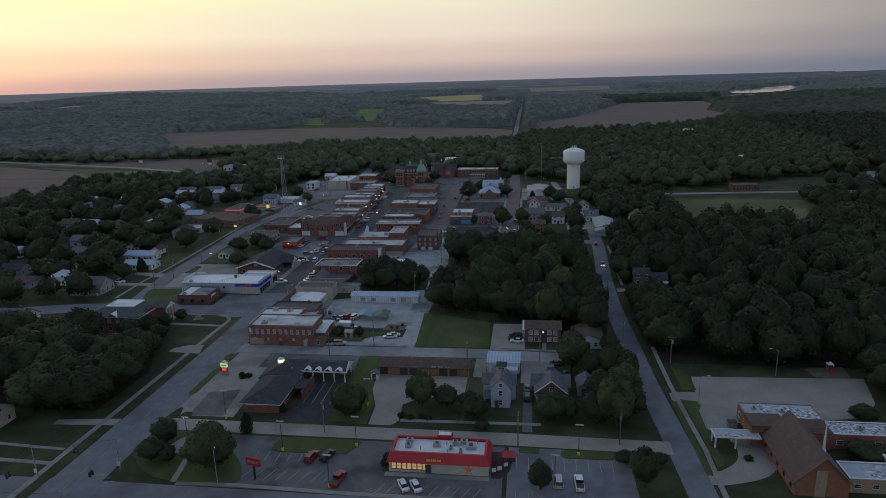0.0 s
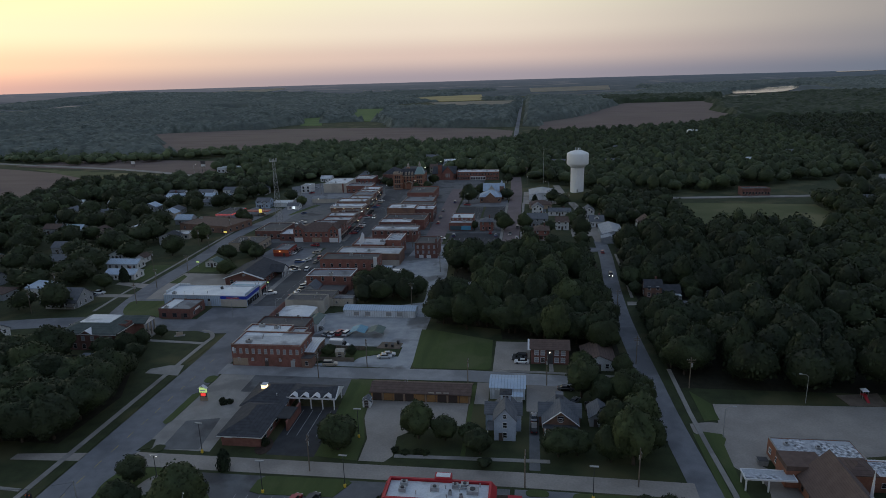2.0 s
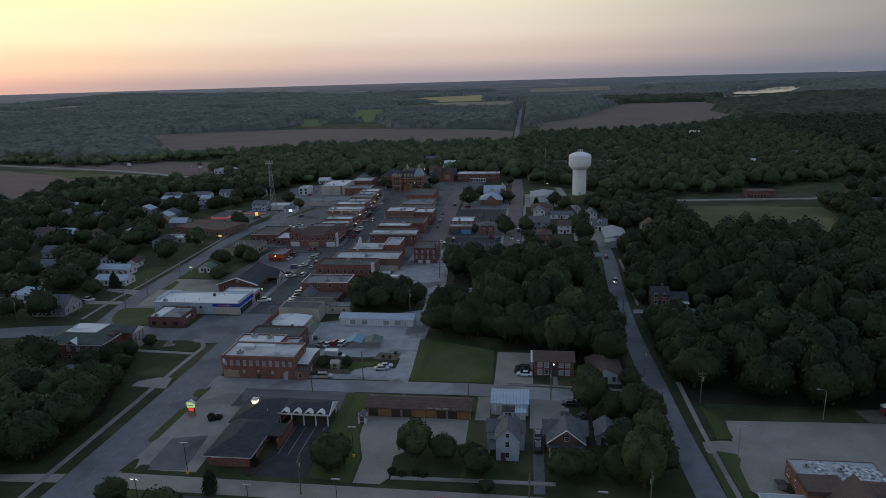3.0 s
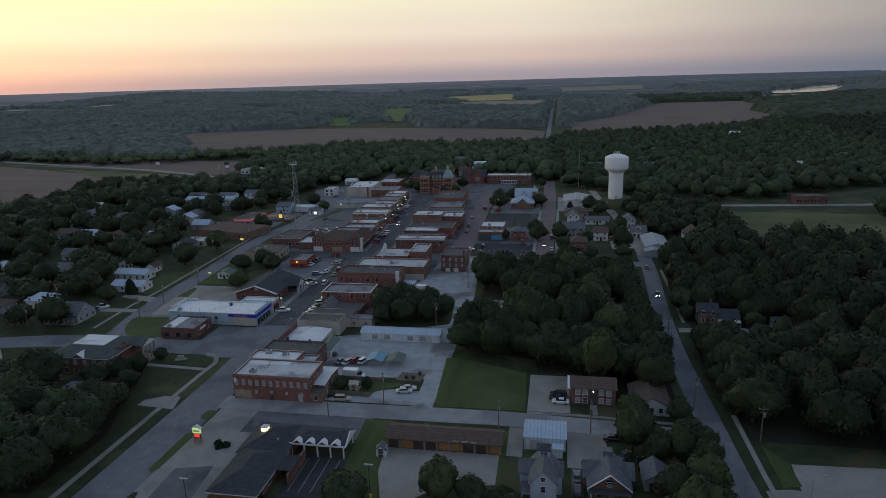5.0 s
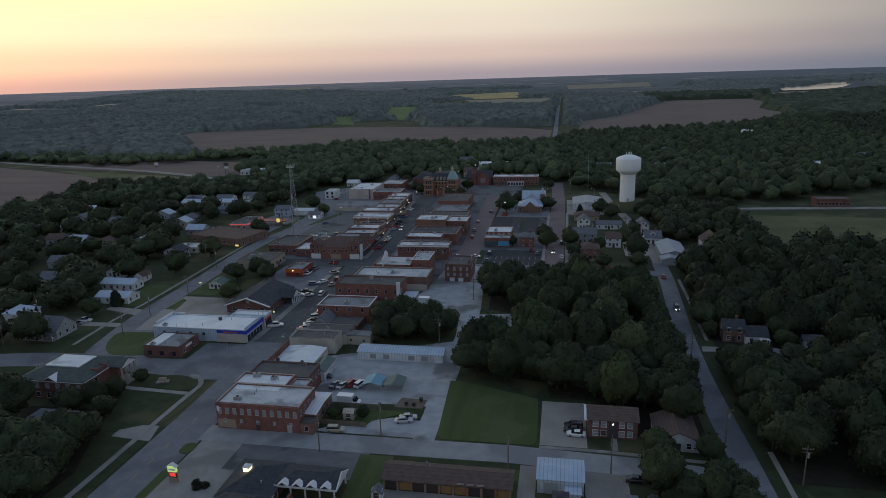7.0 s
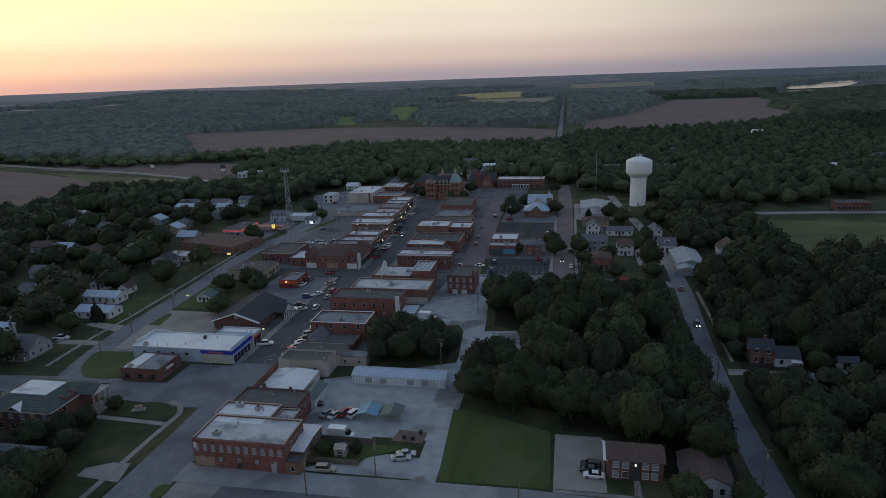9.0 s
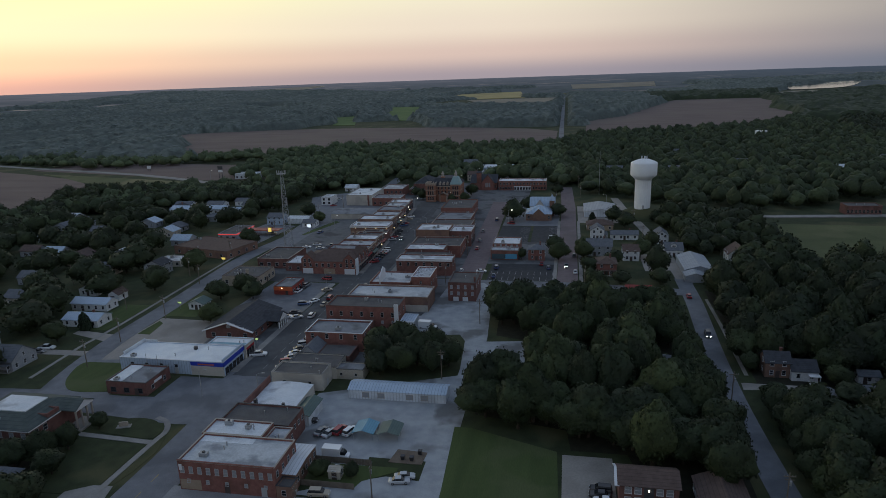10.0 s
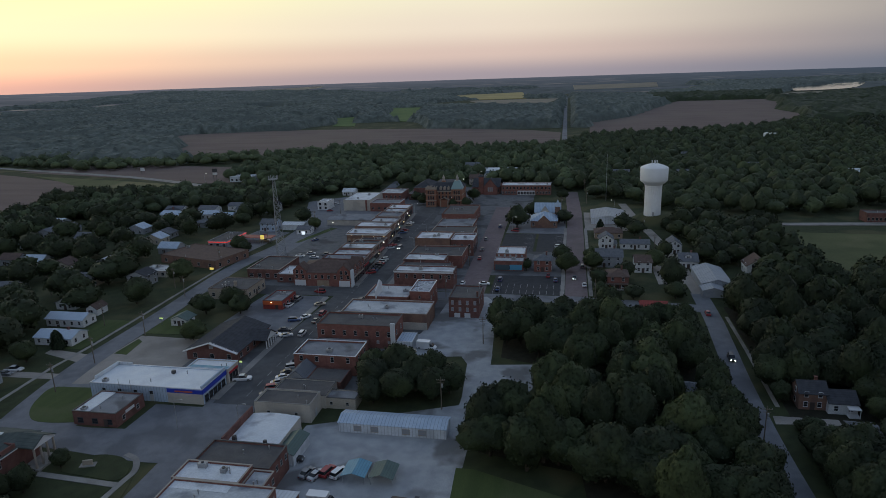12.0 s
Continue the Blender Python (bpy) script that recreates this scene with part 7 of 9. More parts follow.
part("white_gable_wall", solid([(b[0] + 4.2, b[2] - 0.3, 5.4), (b[0] + 4.2, b[2] + 8, 5.4), (b[0] + 4.2, b[2] + 8, 9.6), (b[0] + 4.2, b[2] + 5, 11.4), (b[0] + 4.2, b[2] - 0.3, 8.6),
                                (b[0] + 4.6, b[2] - 0.3, 5.4), (b[0] + 4.6, b[2] + 8, 5.4), (b[0] + 4.6, b[2] + 8, 9.6), (b[0] + 4.6, b[2] + 5, 11.4), (b[0] + 4.6, b[2] - 0.3, 8.6)],
                               [(0, 1, 2, 3, 4), (5, 6, 7, 8, 9), (0, 1, 6, 5), (1, 2, 7, 6), (2, 3, 8, 7), (3, 4, 9, 8), (4, 0, 5, 9)]), TRIM_WHITE, root)
part("white_panel", boxes((b[0] + 1.6, b[0] + 2.9, b[2] - 0.1, b[2] - 0.004, 2.6, 4.8)), TRIM_WHITE, root)
store("tall narrow brick stair block with a patched roof", -74.6, -66.8, 327.0, 341.5, 8.4, BR, ROOF_PATCHY, (("E", 4.5, 3, 0.9, 1.4, W), ("S", 5.6, 1, 0.7, 1.0, W)), TRIM_WHITE, 0.4, 0)
root, b = row_store("long two-storey brick block with a white parapet", -88.6, -62.8, 356.0, 364.5, 7.4, BD, ROOF_WHITE, "W", TRIM_WHITE, 3, None, None, True, 1, 7)
part("white_band", boxes((b[0] - 0.1, b[1] + 0.1, b[2] - 0.12, b[2] - 0.004, 6.6, 7.3)), TRIM_WHITE, root)
row_store("brick store with a dark roof", -88.5, -66.0, 365.0, 374.5, 6.4, BD, ROOF_TAR, "W", None, 3)
row_store("brick store with a white-edged roof", -89.2, -70.2, 375.0, 385.5, 7.0, BD, ROOF_WHITE, "W", TRIM_WHITE, 3)
row_store("brick store with a tar roof", -89.4, -64.0, 386.0, 404.0, 6.0, BR, ROOF_TAR, "W", TRIM_TAN, 5)
store("tall plain brown-brick block with a white roof", -90.8, -73.2, 405.5, 420.0, 9.2, BRICK_BROWN, ROOF_WHITE, (), BRICK_BROWN, 0.4, 2)
row_store("brick block with pale-arched windows", -73.0, -61.8, 407.5, 420.5, 8.2, BD, ROOF_WHITE, "E", TRIM_WHITE, 3, None, None, False, 1, 3)
row_store("low brick store with a grey roof", -89.0, -63.0, 421.0, 432.0, 6.0, BD, ROOF_GREY, "W", TRIM_TAN, 3)
root, b = store("long brick block with a black roof", -90.6, -71.0, 474.6, 504.0, 6.8, BR, ROOF_TAR, (("S", 1.6, 7, 1.1, 1.8, W, GLASS), ("E", 1.4, 6, 1.3, 1.6, W)), BRICK_BROWN, 0.5, 2)
part("white_shopfront", boxes((b[1] - 5.5, b[1] - 2.0, b[2] - 0.1, b[2] - 0.004, 1.2, 3.4)), TRIM_WHITE, root)
store("low brick block with a dark roof", -89.6, -66.0, 433.0, 452.0, 4.8, BD, ROOF_TAR, (("S", 1.0, 6, 1.0, 1.4, W),), TRIM_TAN, 0.4, 1)
store("low dark-roofed store near the square", -90.0, -69.0, 452.6, 474.2, 4.4, BR, ROOF_GREY, (("E", 1.4, 4, 1.3, 1.6, W),), TRIM_TAN, 0.4, 1)


def apartment():
    root, b = store("square two-storey dark brick apartment house with a black roof", -58.8, -47.6, 323.2, 337.8, 7.8, BD, ROOF_TAR, (("S", 5.2, 4, 0.85, 1.4, W, GLASS_PALE), ("S", 2.6, 4, 0.85, 1.3, W, GLASS_PALE), ("E", 5.2, 3, 0.85, 1.4, W), ("W", 5.2, 3, 0.85, 1.4, W)), TRIM_DARK, 0.4, 0)
    door(root, b, "S", 0.28, 2.0, 1.7, TRIM_WHITE)
    door(root, b, "S", 0.62, 2.0, 1.7, TRIM_WHITE)
    chimney(root, b[1] - 0.8, b[2] + 3.0, 7.2, 9.2)


apartment()
store("low strip of brick shops with white fascia", -48.8, -35.4, 384.0, 391.0, 4.6, BR, ROOF_SILVER, (("S", 0.6, 3, 2.4, 1.8, W),), TRIM_WHITE, 0.3, 1)
root, b = store("brick shop with a blue mural on its end wall", -48.6, -35.2, 391.6, 405.0, 6.0, BR, ROOF_WHITE, (("W", 1.2, 4, 1.1, 1.4, W), ("S", 4.6, 5, 0.8, 0.9, W, GLASS_PALE)), TRIM_WHITE, 0.4, 1)
solo("mural", boxes((-41.6, -36.0, 383.84, 383.95, 0.4, 2.9)), paint("mural_blue", (0.09, 0.32, 0.50), 0.6), "bright blue painted wall mural", "mural")
solo("mural", boxes((-48.2, -41.9, 383.84, 383.95, 0.4, 2.9)), paint("mural_dark", (0.06, 0.10, 0.12), 0.6), "dark green painted wall mural", "mural")
house("red-brick four-square house with a grey hipped roof", -30.6, -22.8, 383.6, 391.5, 5.2, 2.2, "x", BR, SHINGLE_GREY, 2, True, hip=True)


def grey_church():
    root, b = footprint("stone_church", "low stone church with steep blue-grey roofs and a small spire", "church", -37.0, -21.8, 471.0, 498.0)
    x0, x1, y0, y1 = b
    part("wall", boxes((x0, x1, y0, 2, -0.3, 4.0)), BRICK_BROWN, root)
    part("roof", hip_roof(x0, x1, y0, 2, 4.002, 4.2, 0.5), METAL_BLUE, root)
    part("front_gable", gable_walls(-3.6, 3.6, y0 - 0.6, -5, 4.0, 3.4, "y"), BRICK_BROWN, root)
    part("front_gable_roof", gable_roof(-3.6, 3.6, y0 - 0.6, -5, 4.0, 3.4, "y", 0.4), METAL_BLUE, root)
    part("nave_wall", gable_walls(x0 + 1.5, x1 + 1.5, 2.2, y1, 6.0, 4.6, "x"), STUCCO_PALE, root)
    part("nave_roof", gable_roof(x0 + 1.5, x1 + 1.5, 2.2, y1, 6.0, 4.6, "x", 0.4), METAL_BLUE, root)
    part("cross_gable", gable_walls(-2.6, 2.6, 1.6, 7.5, 6.4, 3.6, "y", 4.0), STUCCO_PALE, root)
    part("cross_gable_roof", gable_roof(-2.6, 2.6, 1.6, 7.5, 6.4, 3.6, "y", 0.35), METAL_BLUE, root)
    part("tower", boxes((x1 - 1.6, x1 + 1.4, 0.2, 3.2, -0.3, 9.6)), BRICK_BROWN, root)
    part("spire", hip_roof(x1 - 1.6, x1 + 1.4, 0.2, 3.2, 9.6, 4.4, 0.3, 0.1), METAL_BLUE, root)
    row(root, (x0, x1, y0, 2), "S", 1.2, 5, 1.0, 1.6)


grey_church()


def courthouse():
    root, b = footprint("courthouse", "ornate red-brick courthouse with stone bands and two lantern towers", "courthouse", -112.5, -86.5, 529.0, 556.0)
    x0, x1, y0, y1 = b
    part("wall", boxes((x0 + 2, x1 - 2, y0 + 3, y1, -0.3, 11.0)), BRICK_ORANGE, root)
    part("roof", hip_roof(x0 + 2, x1 - 2, y0 + 3, y1, 11.002, 5.0, 0.4, 0.3, 5.0), SHINGLE_DARK, root)
    for k, xx in enumerate((x0 + 4.0, x1 - 4.0)):
        tw = 3.6
        part("tower", boxes((xx - tw, xx + tw, y0 - 0.2, y0 + 7.0, -0.3, 12.6)), BRICK_ORANGE, root)
        for z in (0.6, 4.6, 8.4, 12.0):
            part("stone_band", wall_ring(xx - tw - 0.15, xx + tw + 0.15, y0 - 0.35, y0 + 7.15, z, z + 0.35, 0.3), STONE_TAN, root)
        for z, hgt in ((1.4, 2.4), (5.2, 2.6), (9.0, 2.4)):
            for dx in (-1.6, 0, 1.6):
                window(root, 0.95, hgt, pose(xx + dx, y0 - 0.2, z), TRIM_TAN, GLASS)
    xx = x1 - 4.0
    dome = part("mansard", hip_roof(xx - 3.6, xx + 3.6, y0 - 0.2, y0 + 7.0, 12.602, 5.4, 0.35, 0.3, 2.2), paint("copper_patina", (0.24, 0.36, 0.37), 0.6), root, "pale blue-green mansard roof")
    part("lantern", lathe([(0.95, 0), (0.95, 1.9), (1.2, 2.0), (0.5, 3.2), (0.08, 4.6)], 8), TRIM_TAN, dome, "pale lantern", pose(xx, y0 + 3.4, 17.9))
    for xx in (x0 + 4.0, x1 - 4.0):
        for dx in (-2.5, 2.5):
            part("pinnacle", lathe([(0.35, 0), (0.35, 1.4), (0.1, 2.4)], 6), STONE_TAN, root, "", pose(xx + dx, y0 + 0.3, 12.6))
    for dx in (-2.7, 0, 2.7):
        part("roof_dormer", gable_walls(dx - 0.8, dx + 0.8, y0 + 2.9, y0 + 6.0, 13.2, 0.9, "y", 11.2), STONE_TAN, root)
    part("eave_band", boxes((-5.0, 5.0, y0 + 2.8, y0 + 2.998, 10.2, 11.0)), STONE_TAN, root)
    xx = x0 + 4.0
    part("tower_parapet", wall_ring(xx - 3.7, xx + 3.7, y0 - 0.3, y0 + 7.1, 12.6, 13.8, 0.4), STONE_TAN, root)
    lan = part("lantern_base", boxes((x0 + 10.0, x0 + 12.6, y0 + 9, y0 + 11.6, 13.0, 16.8)), BRICK_ORANGE, root)
    part("lantern", lathe([(0.9, 0), (0.9, 1.9), (1.15, 2.0), (0.5, 3.0), (0.08, 4.2)], 8), TRIM_TAN, lan, "pale lantern", pose(x0 + 11.3, y0 + 10.3, 16.8))
    part("porch", boxes((-3.2, 3.2, y0 + 0.4, y0 + 3.0, -0.2, 4.8)), BRICK_ORANGE, root)
    part("porch_roof", gable_roof(-3.2, 3.2, y0 + 0.2, y0 + 3.0, 4.8, 1.6, "y", 0.2, 0.2), STONE_TAN, root)
    row(root, (-5, 5, y0 + 3, y1), "S", 5.4, 4, 1.0, 2.2, TRIM_TAN, GLASS)
    row(root, (-5, 5, y0 + 3, y1), "S", 8.6, 4, 1.0, 1.8, TRIM_TAN, GLASS)
    row(root, (x0 + 2, x1 - 2, y0 + 3, y1), "E", 5.4, 5, 1.1, 2.4, TRIM_TAN, GLASS)
    for x in (-2.4, 2.4):
        part("porch_column", tubes(((x, y0 + 0.2, 0), (x, y0 + 0.2, 4.6), 0.3)), STONE_TAN, root)


courthouse()
store("long slate-roofed brick hall beside the courthouse", -128.0, -113.5, 560, 585, 8.0, BD, ROOF_TAR, (("S", 2.0, 4, 1.2, 2.0, TRIM_TAN), ("E", 2.0, 6, 1.2, 2.0, TRIM_TAN)), TRIM_TAN, 0.4, 1, name="hall", category="hall")
part("upper_roof", hip_roof(-7.2, 7.2, -12.4, 12.4, 8.14, 4.2, 0.1, 0.1), SHINGLE_DARK, scene.objects["hall"])


def red_church():
    root, b = footprint("brick_church", "red-brick church with a steep dark roof and small bell tower", "church", -87.0, -66.5, 577.0, 600.0)
    x0, x1, y0, y1 = b
    part("wall", boxes((x0, x1, y0 + 2, y1, -0.3, 5.5)), BR, root)
    part("roof", gable_roof(x0, x1, y0 + 2, y1, 5.5, 5.0, "x", 0.4), SHINGLE_DARK, root)
    part("front_gable", gable_walls(-1.5, 8.5, y0, y0 + 8, 6.0, 6.0, "y"), BR, root)
    part("front_gable_roof", gable_roof(-1.5, 8.5, y0, y0 + 8, 6.0, 6.0, "y", 0.4), SHINGLE_DARK, root)
    part("bell_tower", boxes((x0 + 5.0, x0 + 8.4, y0 + 1, y0 + 4.4, -0.3, 13.5)), BR, root)
    part("bell_tower_roof", hip_roof(x0 + 5.0, x0 + 8.4, y0 + 1, y0 + 4.4, 13.5, 1.4, 0.3, 0.1), SHINGLE_DARK, root)
    for dx in (-1.4, 0, 1.4):
        window(root, 0.9, 3.2, pose(3.5 + dx, y0, 2.5), TRIM_TAN, GLASS_PALE)
    row(root, (x0, x1, y0 + 2, y1), "S", 1.6, 3, 1.0, 2.2, TRIM_TAN, GLASS, 0.72, 1.0)


red_church()


def long_school():
    root, b = store("long two-storey red-brick school with white cornice", -64.5, -28.4, 577.0, 590.0, 7.2, BR, ROOF_WHITE, (("S", 4.4, 14, 1.2, 1.5, W, GLASS), ("S", 1.0, 5, 1.2, 1.5, W, GLASS, 0.0, 0.3), ("S", 1.0, 5, 1.2, 1.5, W, GLASS, 0.7, 1.0)), TRIM_WHITE, 0.4, 2, name="school", category="school")
    part("white_entry", boxes((-6.5, 6.5, b[2] - 0.5, b[2] - 0.01, 0.0, 3.2)), TRIM_WHITE, root)
    row(root, (-6.5, 6.5, b[2] - 0.5, 0), "S", 0.6, 6, 1.4, 1.8, D, GLASS)


long_school()
metal_shed("long metal building with a bright white roof", -90.0, -60.5, 668, 684, 5.0, 1.6, "x", METAL_BLUE, ROOF_WHITE, (), "warehouse", "warehouse", wins=(("S", 1.5, 8, 1.6, 1.6, D),))
store("low pale shop below the white-roofed warehouse", -86.0, -62.0, 640, 655, 5.0, STUCCO_PALE, ROOF_GREY, (("S", 1.4, 6, 1.5, 1.4, W),), TRIM_WHITE, 0.3, 1)
house("grey shingle house behind the brick church", -96, -86, 622, 632, 5.4, 2.4, "x", SIDING_BEIGE, SHINGLE_BROWN, 2, True)

# --- around the water tower and the east side ---
metal_shed("wide grey-white metal building with low roofs", -2.0, 17.5, 482, 508, 3.4, 1.6, "y", METAL_WHITE, METAL_GREY, (("S", 0.3, 3.0, 2.8, TRIM_WHITE),), "warehouse", "warehouse")
house("house with a brown hipped roof", -1.5, 13.0, 447, 457, 3.0, 2.4, "x", BRICK_TAN, SHINGLE_BROWN, 1, False, hip=True)
house("white two-storey farmhouse with a porch", 0.0, 7.0, 426, 434, 5.0, 2.4, "y", SIDING_WHITE, SHINGLE_GREY, 2, False, "E")
house("long low grey-roofed house", 10.5, 24.5, 426, 433, 2.8, 1.6, "x", SIDING_WHITE, SHINGLE_GREY, 1, True)
house("grey-roofed frame house with a cross gable", -3.0, 9.0, 393, 403, 5.0, 2.6, "x", SIDING_GREY, SHINGLE_GREY, 2, True)
house("red-brick house with a brown roof", 0.5, 9.0, 362, 372, 5.2, 2.2, "x", BR, SHINGLE_BROWN, 2, True, "S", hip=True)
house("white frame house with a red-brown roof", 13.6, 21.0, 386, 395, 4.8, 2.2, "x", SIDING_WHITE, SHINGLE_BROWN, 2, False)
house("red-roofed garage at the edge of the grove", 11.0, 20.5, 335, 340, 2.6, 1.4, "x", SIDING_WHITE, METAL_RED, 1, False, name="garage", category="garage")
house("white clapboard house with dark roof", 32.0, 38.5, 418, 428, 4.6, 2.4, "y", SIDING_WHITE, SHINGLE_GREY, 2, False)
house("grey frame house with dormers and a porch", 33.6, 41.8, 394, 403, 3.4, 2.8, "x", SIDING_WHITE, SHINGLE_GREY, 1, True, "", "S")
metal_shed("big pale metal warehouse with gabled roof", 37.4, 49.2, 362, 386, 3.4, 1.8, "y", METAL_GREY, METAL_GREY, (("S", 0.3, 2.4, 2.2, TRIM_WHITE),), "warehouse", "warehouse")
metal_shed("lower grey garage in front of the warehouse", 36.6, 44.6, 355, 361.6, 2.8, 1.2, "y", SIDING_GREY, METAL_GREY, (), "warehouse", "warehouse")
house("white gabled house with small dark windows", 60.0, 69.6, 386, 395, 4.2, 3.6, "y", SIDING_WHITE, SHINGLE_BROWN, 2, False)
root, b = house("brown brick house with a dark roof and a white wing", 44.0, 50.6, 267.6, 273.6, 4.7, 2.2, "x", BRICK_BROWN, SHINGLE_DARK, 2, True)
w_ = (b[1] + 0.003, b[1] + 6.9, b[2] - 1.6, b[3] - 0.5)
claim(50, 58, 264, 274)
part("wing", gable_walls(*w_, 3.0, 2.2, "x"), SIDING_WHITE, root, "white clapboard wing")
part("wing_roof", gable_roof(*w_, 3.0, 2.2, "x", 0.3), SHINGLE_DARK, root)
row(root, w_, "S", 1.0, 2, 0.95, 1.3, TRIM_WHITE, GLASS)
part("porch_floor", boxes((w_[1] - 2.6, w_[1], w_[2] - 1.9, w_[2] - 0.09, -0.2, 0.4)), TRIM_WHITE, root)
part("porch_roof", boxes((w_[1] - 2.8, w_[1] + 0.1, w_[2] - 2.0, w_[2] - 0.02, 2.3, 2.45)), TRIM_WHITE, root)
for x in (w_[1] - 2.5, w_[1] - 0.1):
    part("porch_post", boxes((x - 0.07, x + 0.07, w_[2] - 1.85, w_[2] - 1.71, 0.4, 2.3)), TRIM_WHITE, root)
house("low grey garage beside the brick house", 51.5, 57.2, 252.8, 258.0, 2.4, 0.7, "x", SIDING_GREY, SHINGLE_GREY, 1, False, name="garage", category="garage")
house("low dark shed at the edge of a littered yard", 15.2, 20.4, 265.0, 272.5, 2.4, 0.8, "y", SIDING_GREY, SHINGLE_GREY, 1, False, name="shed", category="shed")
claim(39, 58, 246, 266)
house("small grey timber garden shed", 64.0, 71.0, 255.5, 260, 2.6, 1.0, "x", SIDING_GREY, SHINGLE_GREY, 1, False, name="shed", category="shed")
house("small white timber garden shed", 68.0, 73.4, 266.4, 270, 2.4, 1.0, "x", SIDING_WHITE, SHINGLE_GREY, 1, False, name="shed", category="shed")
store("long dark brick building beyond the meadow", 149, 168, 493, 503, 5.6, BD, ROOF_TAR, (("S", 1.4, 9, 1.2, 1.6, TRIM_TAN),), None, 0.4, 0)
house("pale roofed house high in the eastern woods", 188, 204, 640, 652, 6.0, 3.0, "x", SIDING_WHITE, METAL_WHITE, 1, False)
house("white house among the woods", 92, 100, 760, 768, 6.0, 3.0, "x", SIDING_WHITE, SHINGLE_GREY, 1, False)
house("grey-roofed house in the eastern woods", 208, 224, 452, 462, 5.0, 2.4, "x", SIDING_WHITE, SHINGLE_GREY, 2, False)

# --- the shed yard ---
metal_shed("long low pale-blue metal shed with square windows", -72.4, -44.6, 240.4, 246.6, 2.7, 0.9, "x", METAL_WHITE, METAL_BLUE, (), "long_shed", "shed",
           wins=(("S", 0.7, 2, 1.9, 1.3, TRIM_TAN, GLASS_PALE, 0.10, 0.42), ("S", 0.7, 2, 1.9, 1.3, TRIM_TAN, GLASS_PALE, 0.56, 0.86)))


def carport(u, v, mat, label):
    claim(u - 3, u + 3, v - 3, v + 3)
    root = thing("carport", label, "carport", "", at(u, v))
    part("canopy", gable_roof(-2.6, 2.6, -2.8, 2.8, 2.0, 0.8, "y", 0.25, 0.06), mat, root)
    for x in (-2.5, 2.5):
        for y in (-2.6, 0, 2.6):
            part("post", tubes(((x, y, -0.1), (x, y, 2.0), 0.06)), STEEL, root)


carport(-61.8, 222.6, METAL_TEAL, "open steel carport with a bright teal roof")
carport(-55.4, 222.8, METAL_GREEN, "open steel carport with a dark green roof")
house("tan timber garden shed", -64.6, -61.8, 203.2, 205.6, 2.0, 0.7, "x", SIDING_BEIGE, SIDING_BEIGE, 1, False, name="garden_shed", category="shed", over=0.15)

# --- west houses ---
house("grey bungalow with a broad gabled roof and dormer", -199.5, -186.0, 243.6, 253.6, 3.4, 3.6, "x", SIDING_GREY, SHINGLE_GREY, 1, False, "S", "S")
house("white house with a pale metal roof", -219.5, -210.5, 255.5, 264, 4.0, 2.6, "x", SIDING_WHITE, METAL_BLUE, 2, False, hip=True)
house("large white frame farmhouse with gabled roofs", -199.0, -187.5, 200.5, 210, 4.8, 3.0, "x", SIDING_WHITE, SHINGLE_GREY, 2, True, "S", "S")
house("long low white house with a pale blue metal roof", -209.5, -193.5, 297.5, 304.5, 3.0, 1.6, "x", SIDING_WHITE, METAL_BLUE, 1, False)
house("low white house with a pale metal roof", -199.5, -184.6, 281, 289, 2.8, 1.5, "x", SIDING_WHITE, METAL_BLUE, 1, True)
house("small white house among trees", -220, -211.5, 314.5, 321.5, 3.0, 1.8, "y", SIDING_WHITE, SHINGLE_GREY, 1, False)
house("small white house with a tan roof", -201.8, -197.0, 309.5, 315.5, 2.8, 1.6, "y", SIDING_WHITE, SHINGLE_BROWN, 1, False)
house("dim shingled house below the trees", -150.5, -143.5, 150, 158, 3.4, 2.4, "y", SIDING_GREY, SHINGLE_GREY, 1, False)
house("low grey-roofed house behind the brick hall", -146.5, -134.0, 184.5, 192.5, 3.2, 2.8, "x", SIDING_GREY, SHINGLE_GREY, 1, False, hip=True)
house("brown-roofed house at the edge of the trees", -151, -141, 133, 142, 4.0, 2.6, "x", SIDING_BEIGE, SHINGLE_BROWN, 1, False, "S")
store("wide low dark-roofed hall", -216.0, -179.0, 378, 401, 4.2, BRICK_BROWN, SHINGLE_BROWN, (("S", 1.0, 5, 1.4, 1.5, W), ("E", 1.0, 4, 1.4, 1.5, W)), SHINGLE_BROWN, 0.1, 1, name="hall", category="hall", turn=-15)
store("low flat-roofed office with pale canopies", -213, -200, 359.5, 369.5, 3.0, STUCCO_PALE, ROOF_SILVER, (("S", 0.9, 4, 1.4, 1.3, W),), TRIM_WHITE, 0.2, 2)


def drive_in():
    root, b = store("drive-in restaurant trimmed with red neon", -209.0, -197.6, 412.0, 434.0, 4.0, METAL_GREY, ROOF_TAR, (("S", 1.0, 3, 1.6, 1.4, W),), None, 0.3, 1, name="drive_in", category="restaurant")
    part("neon_band", boxes((b[0], b[1], b[2] - 0.2, b[2] - 0.003, 3.3, 3.62)), SIGN_RED, root, "glowing red neon band")
    part("neon_band", boxes((b[1] + 0.003, b[1] + 0.2, b[2], b[3], 3.3, 3.62)), SIGN_RED, root, "glowing red neon band")
    part("wing_roof", boxes((b[1] + 1.0, b[1] + 20.0, 1.0, 7.5, 2.9, 3.3)), METAL_RED, root)
    for i in range(8):
        part("wing_post", tubes(((b[1] + 1.5 + 2.5 * i, 3.5, -0.1), (b[1] + 1.5 + 2.5 * i, 3.5, 2.9), 0.09)), STEEL, root)


drive_in()
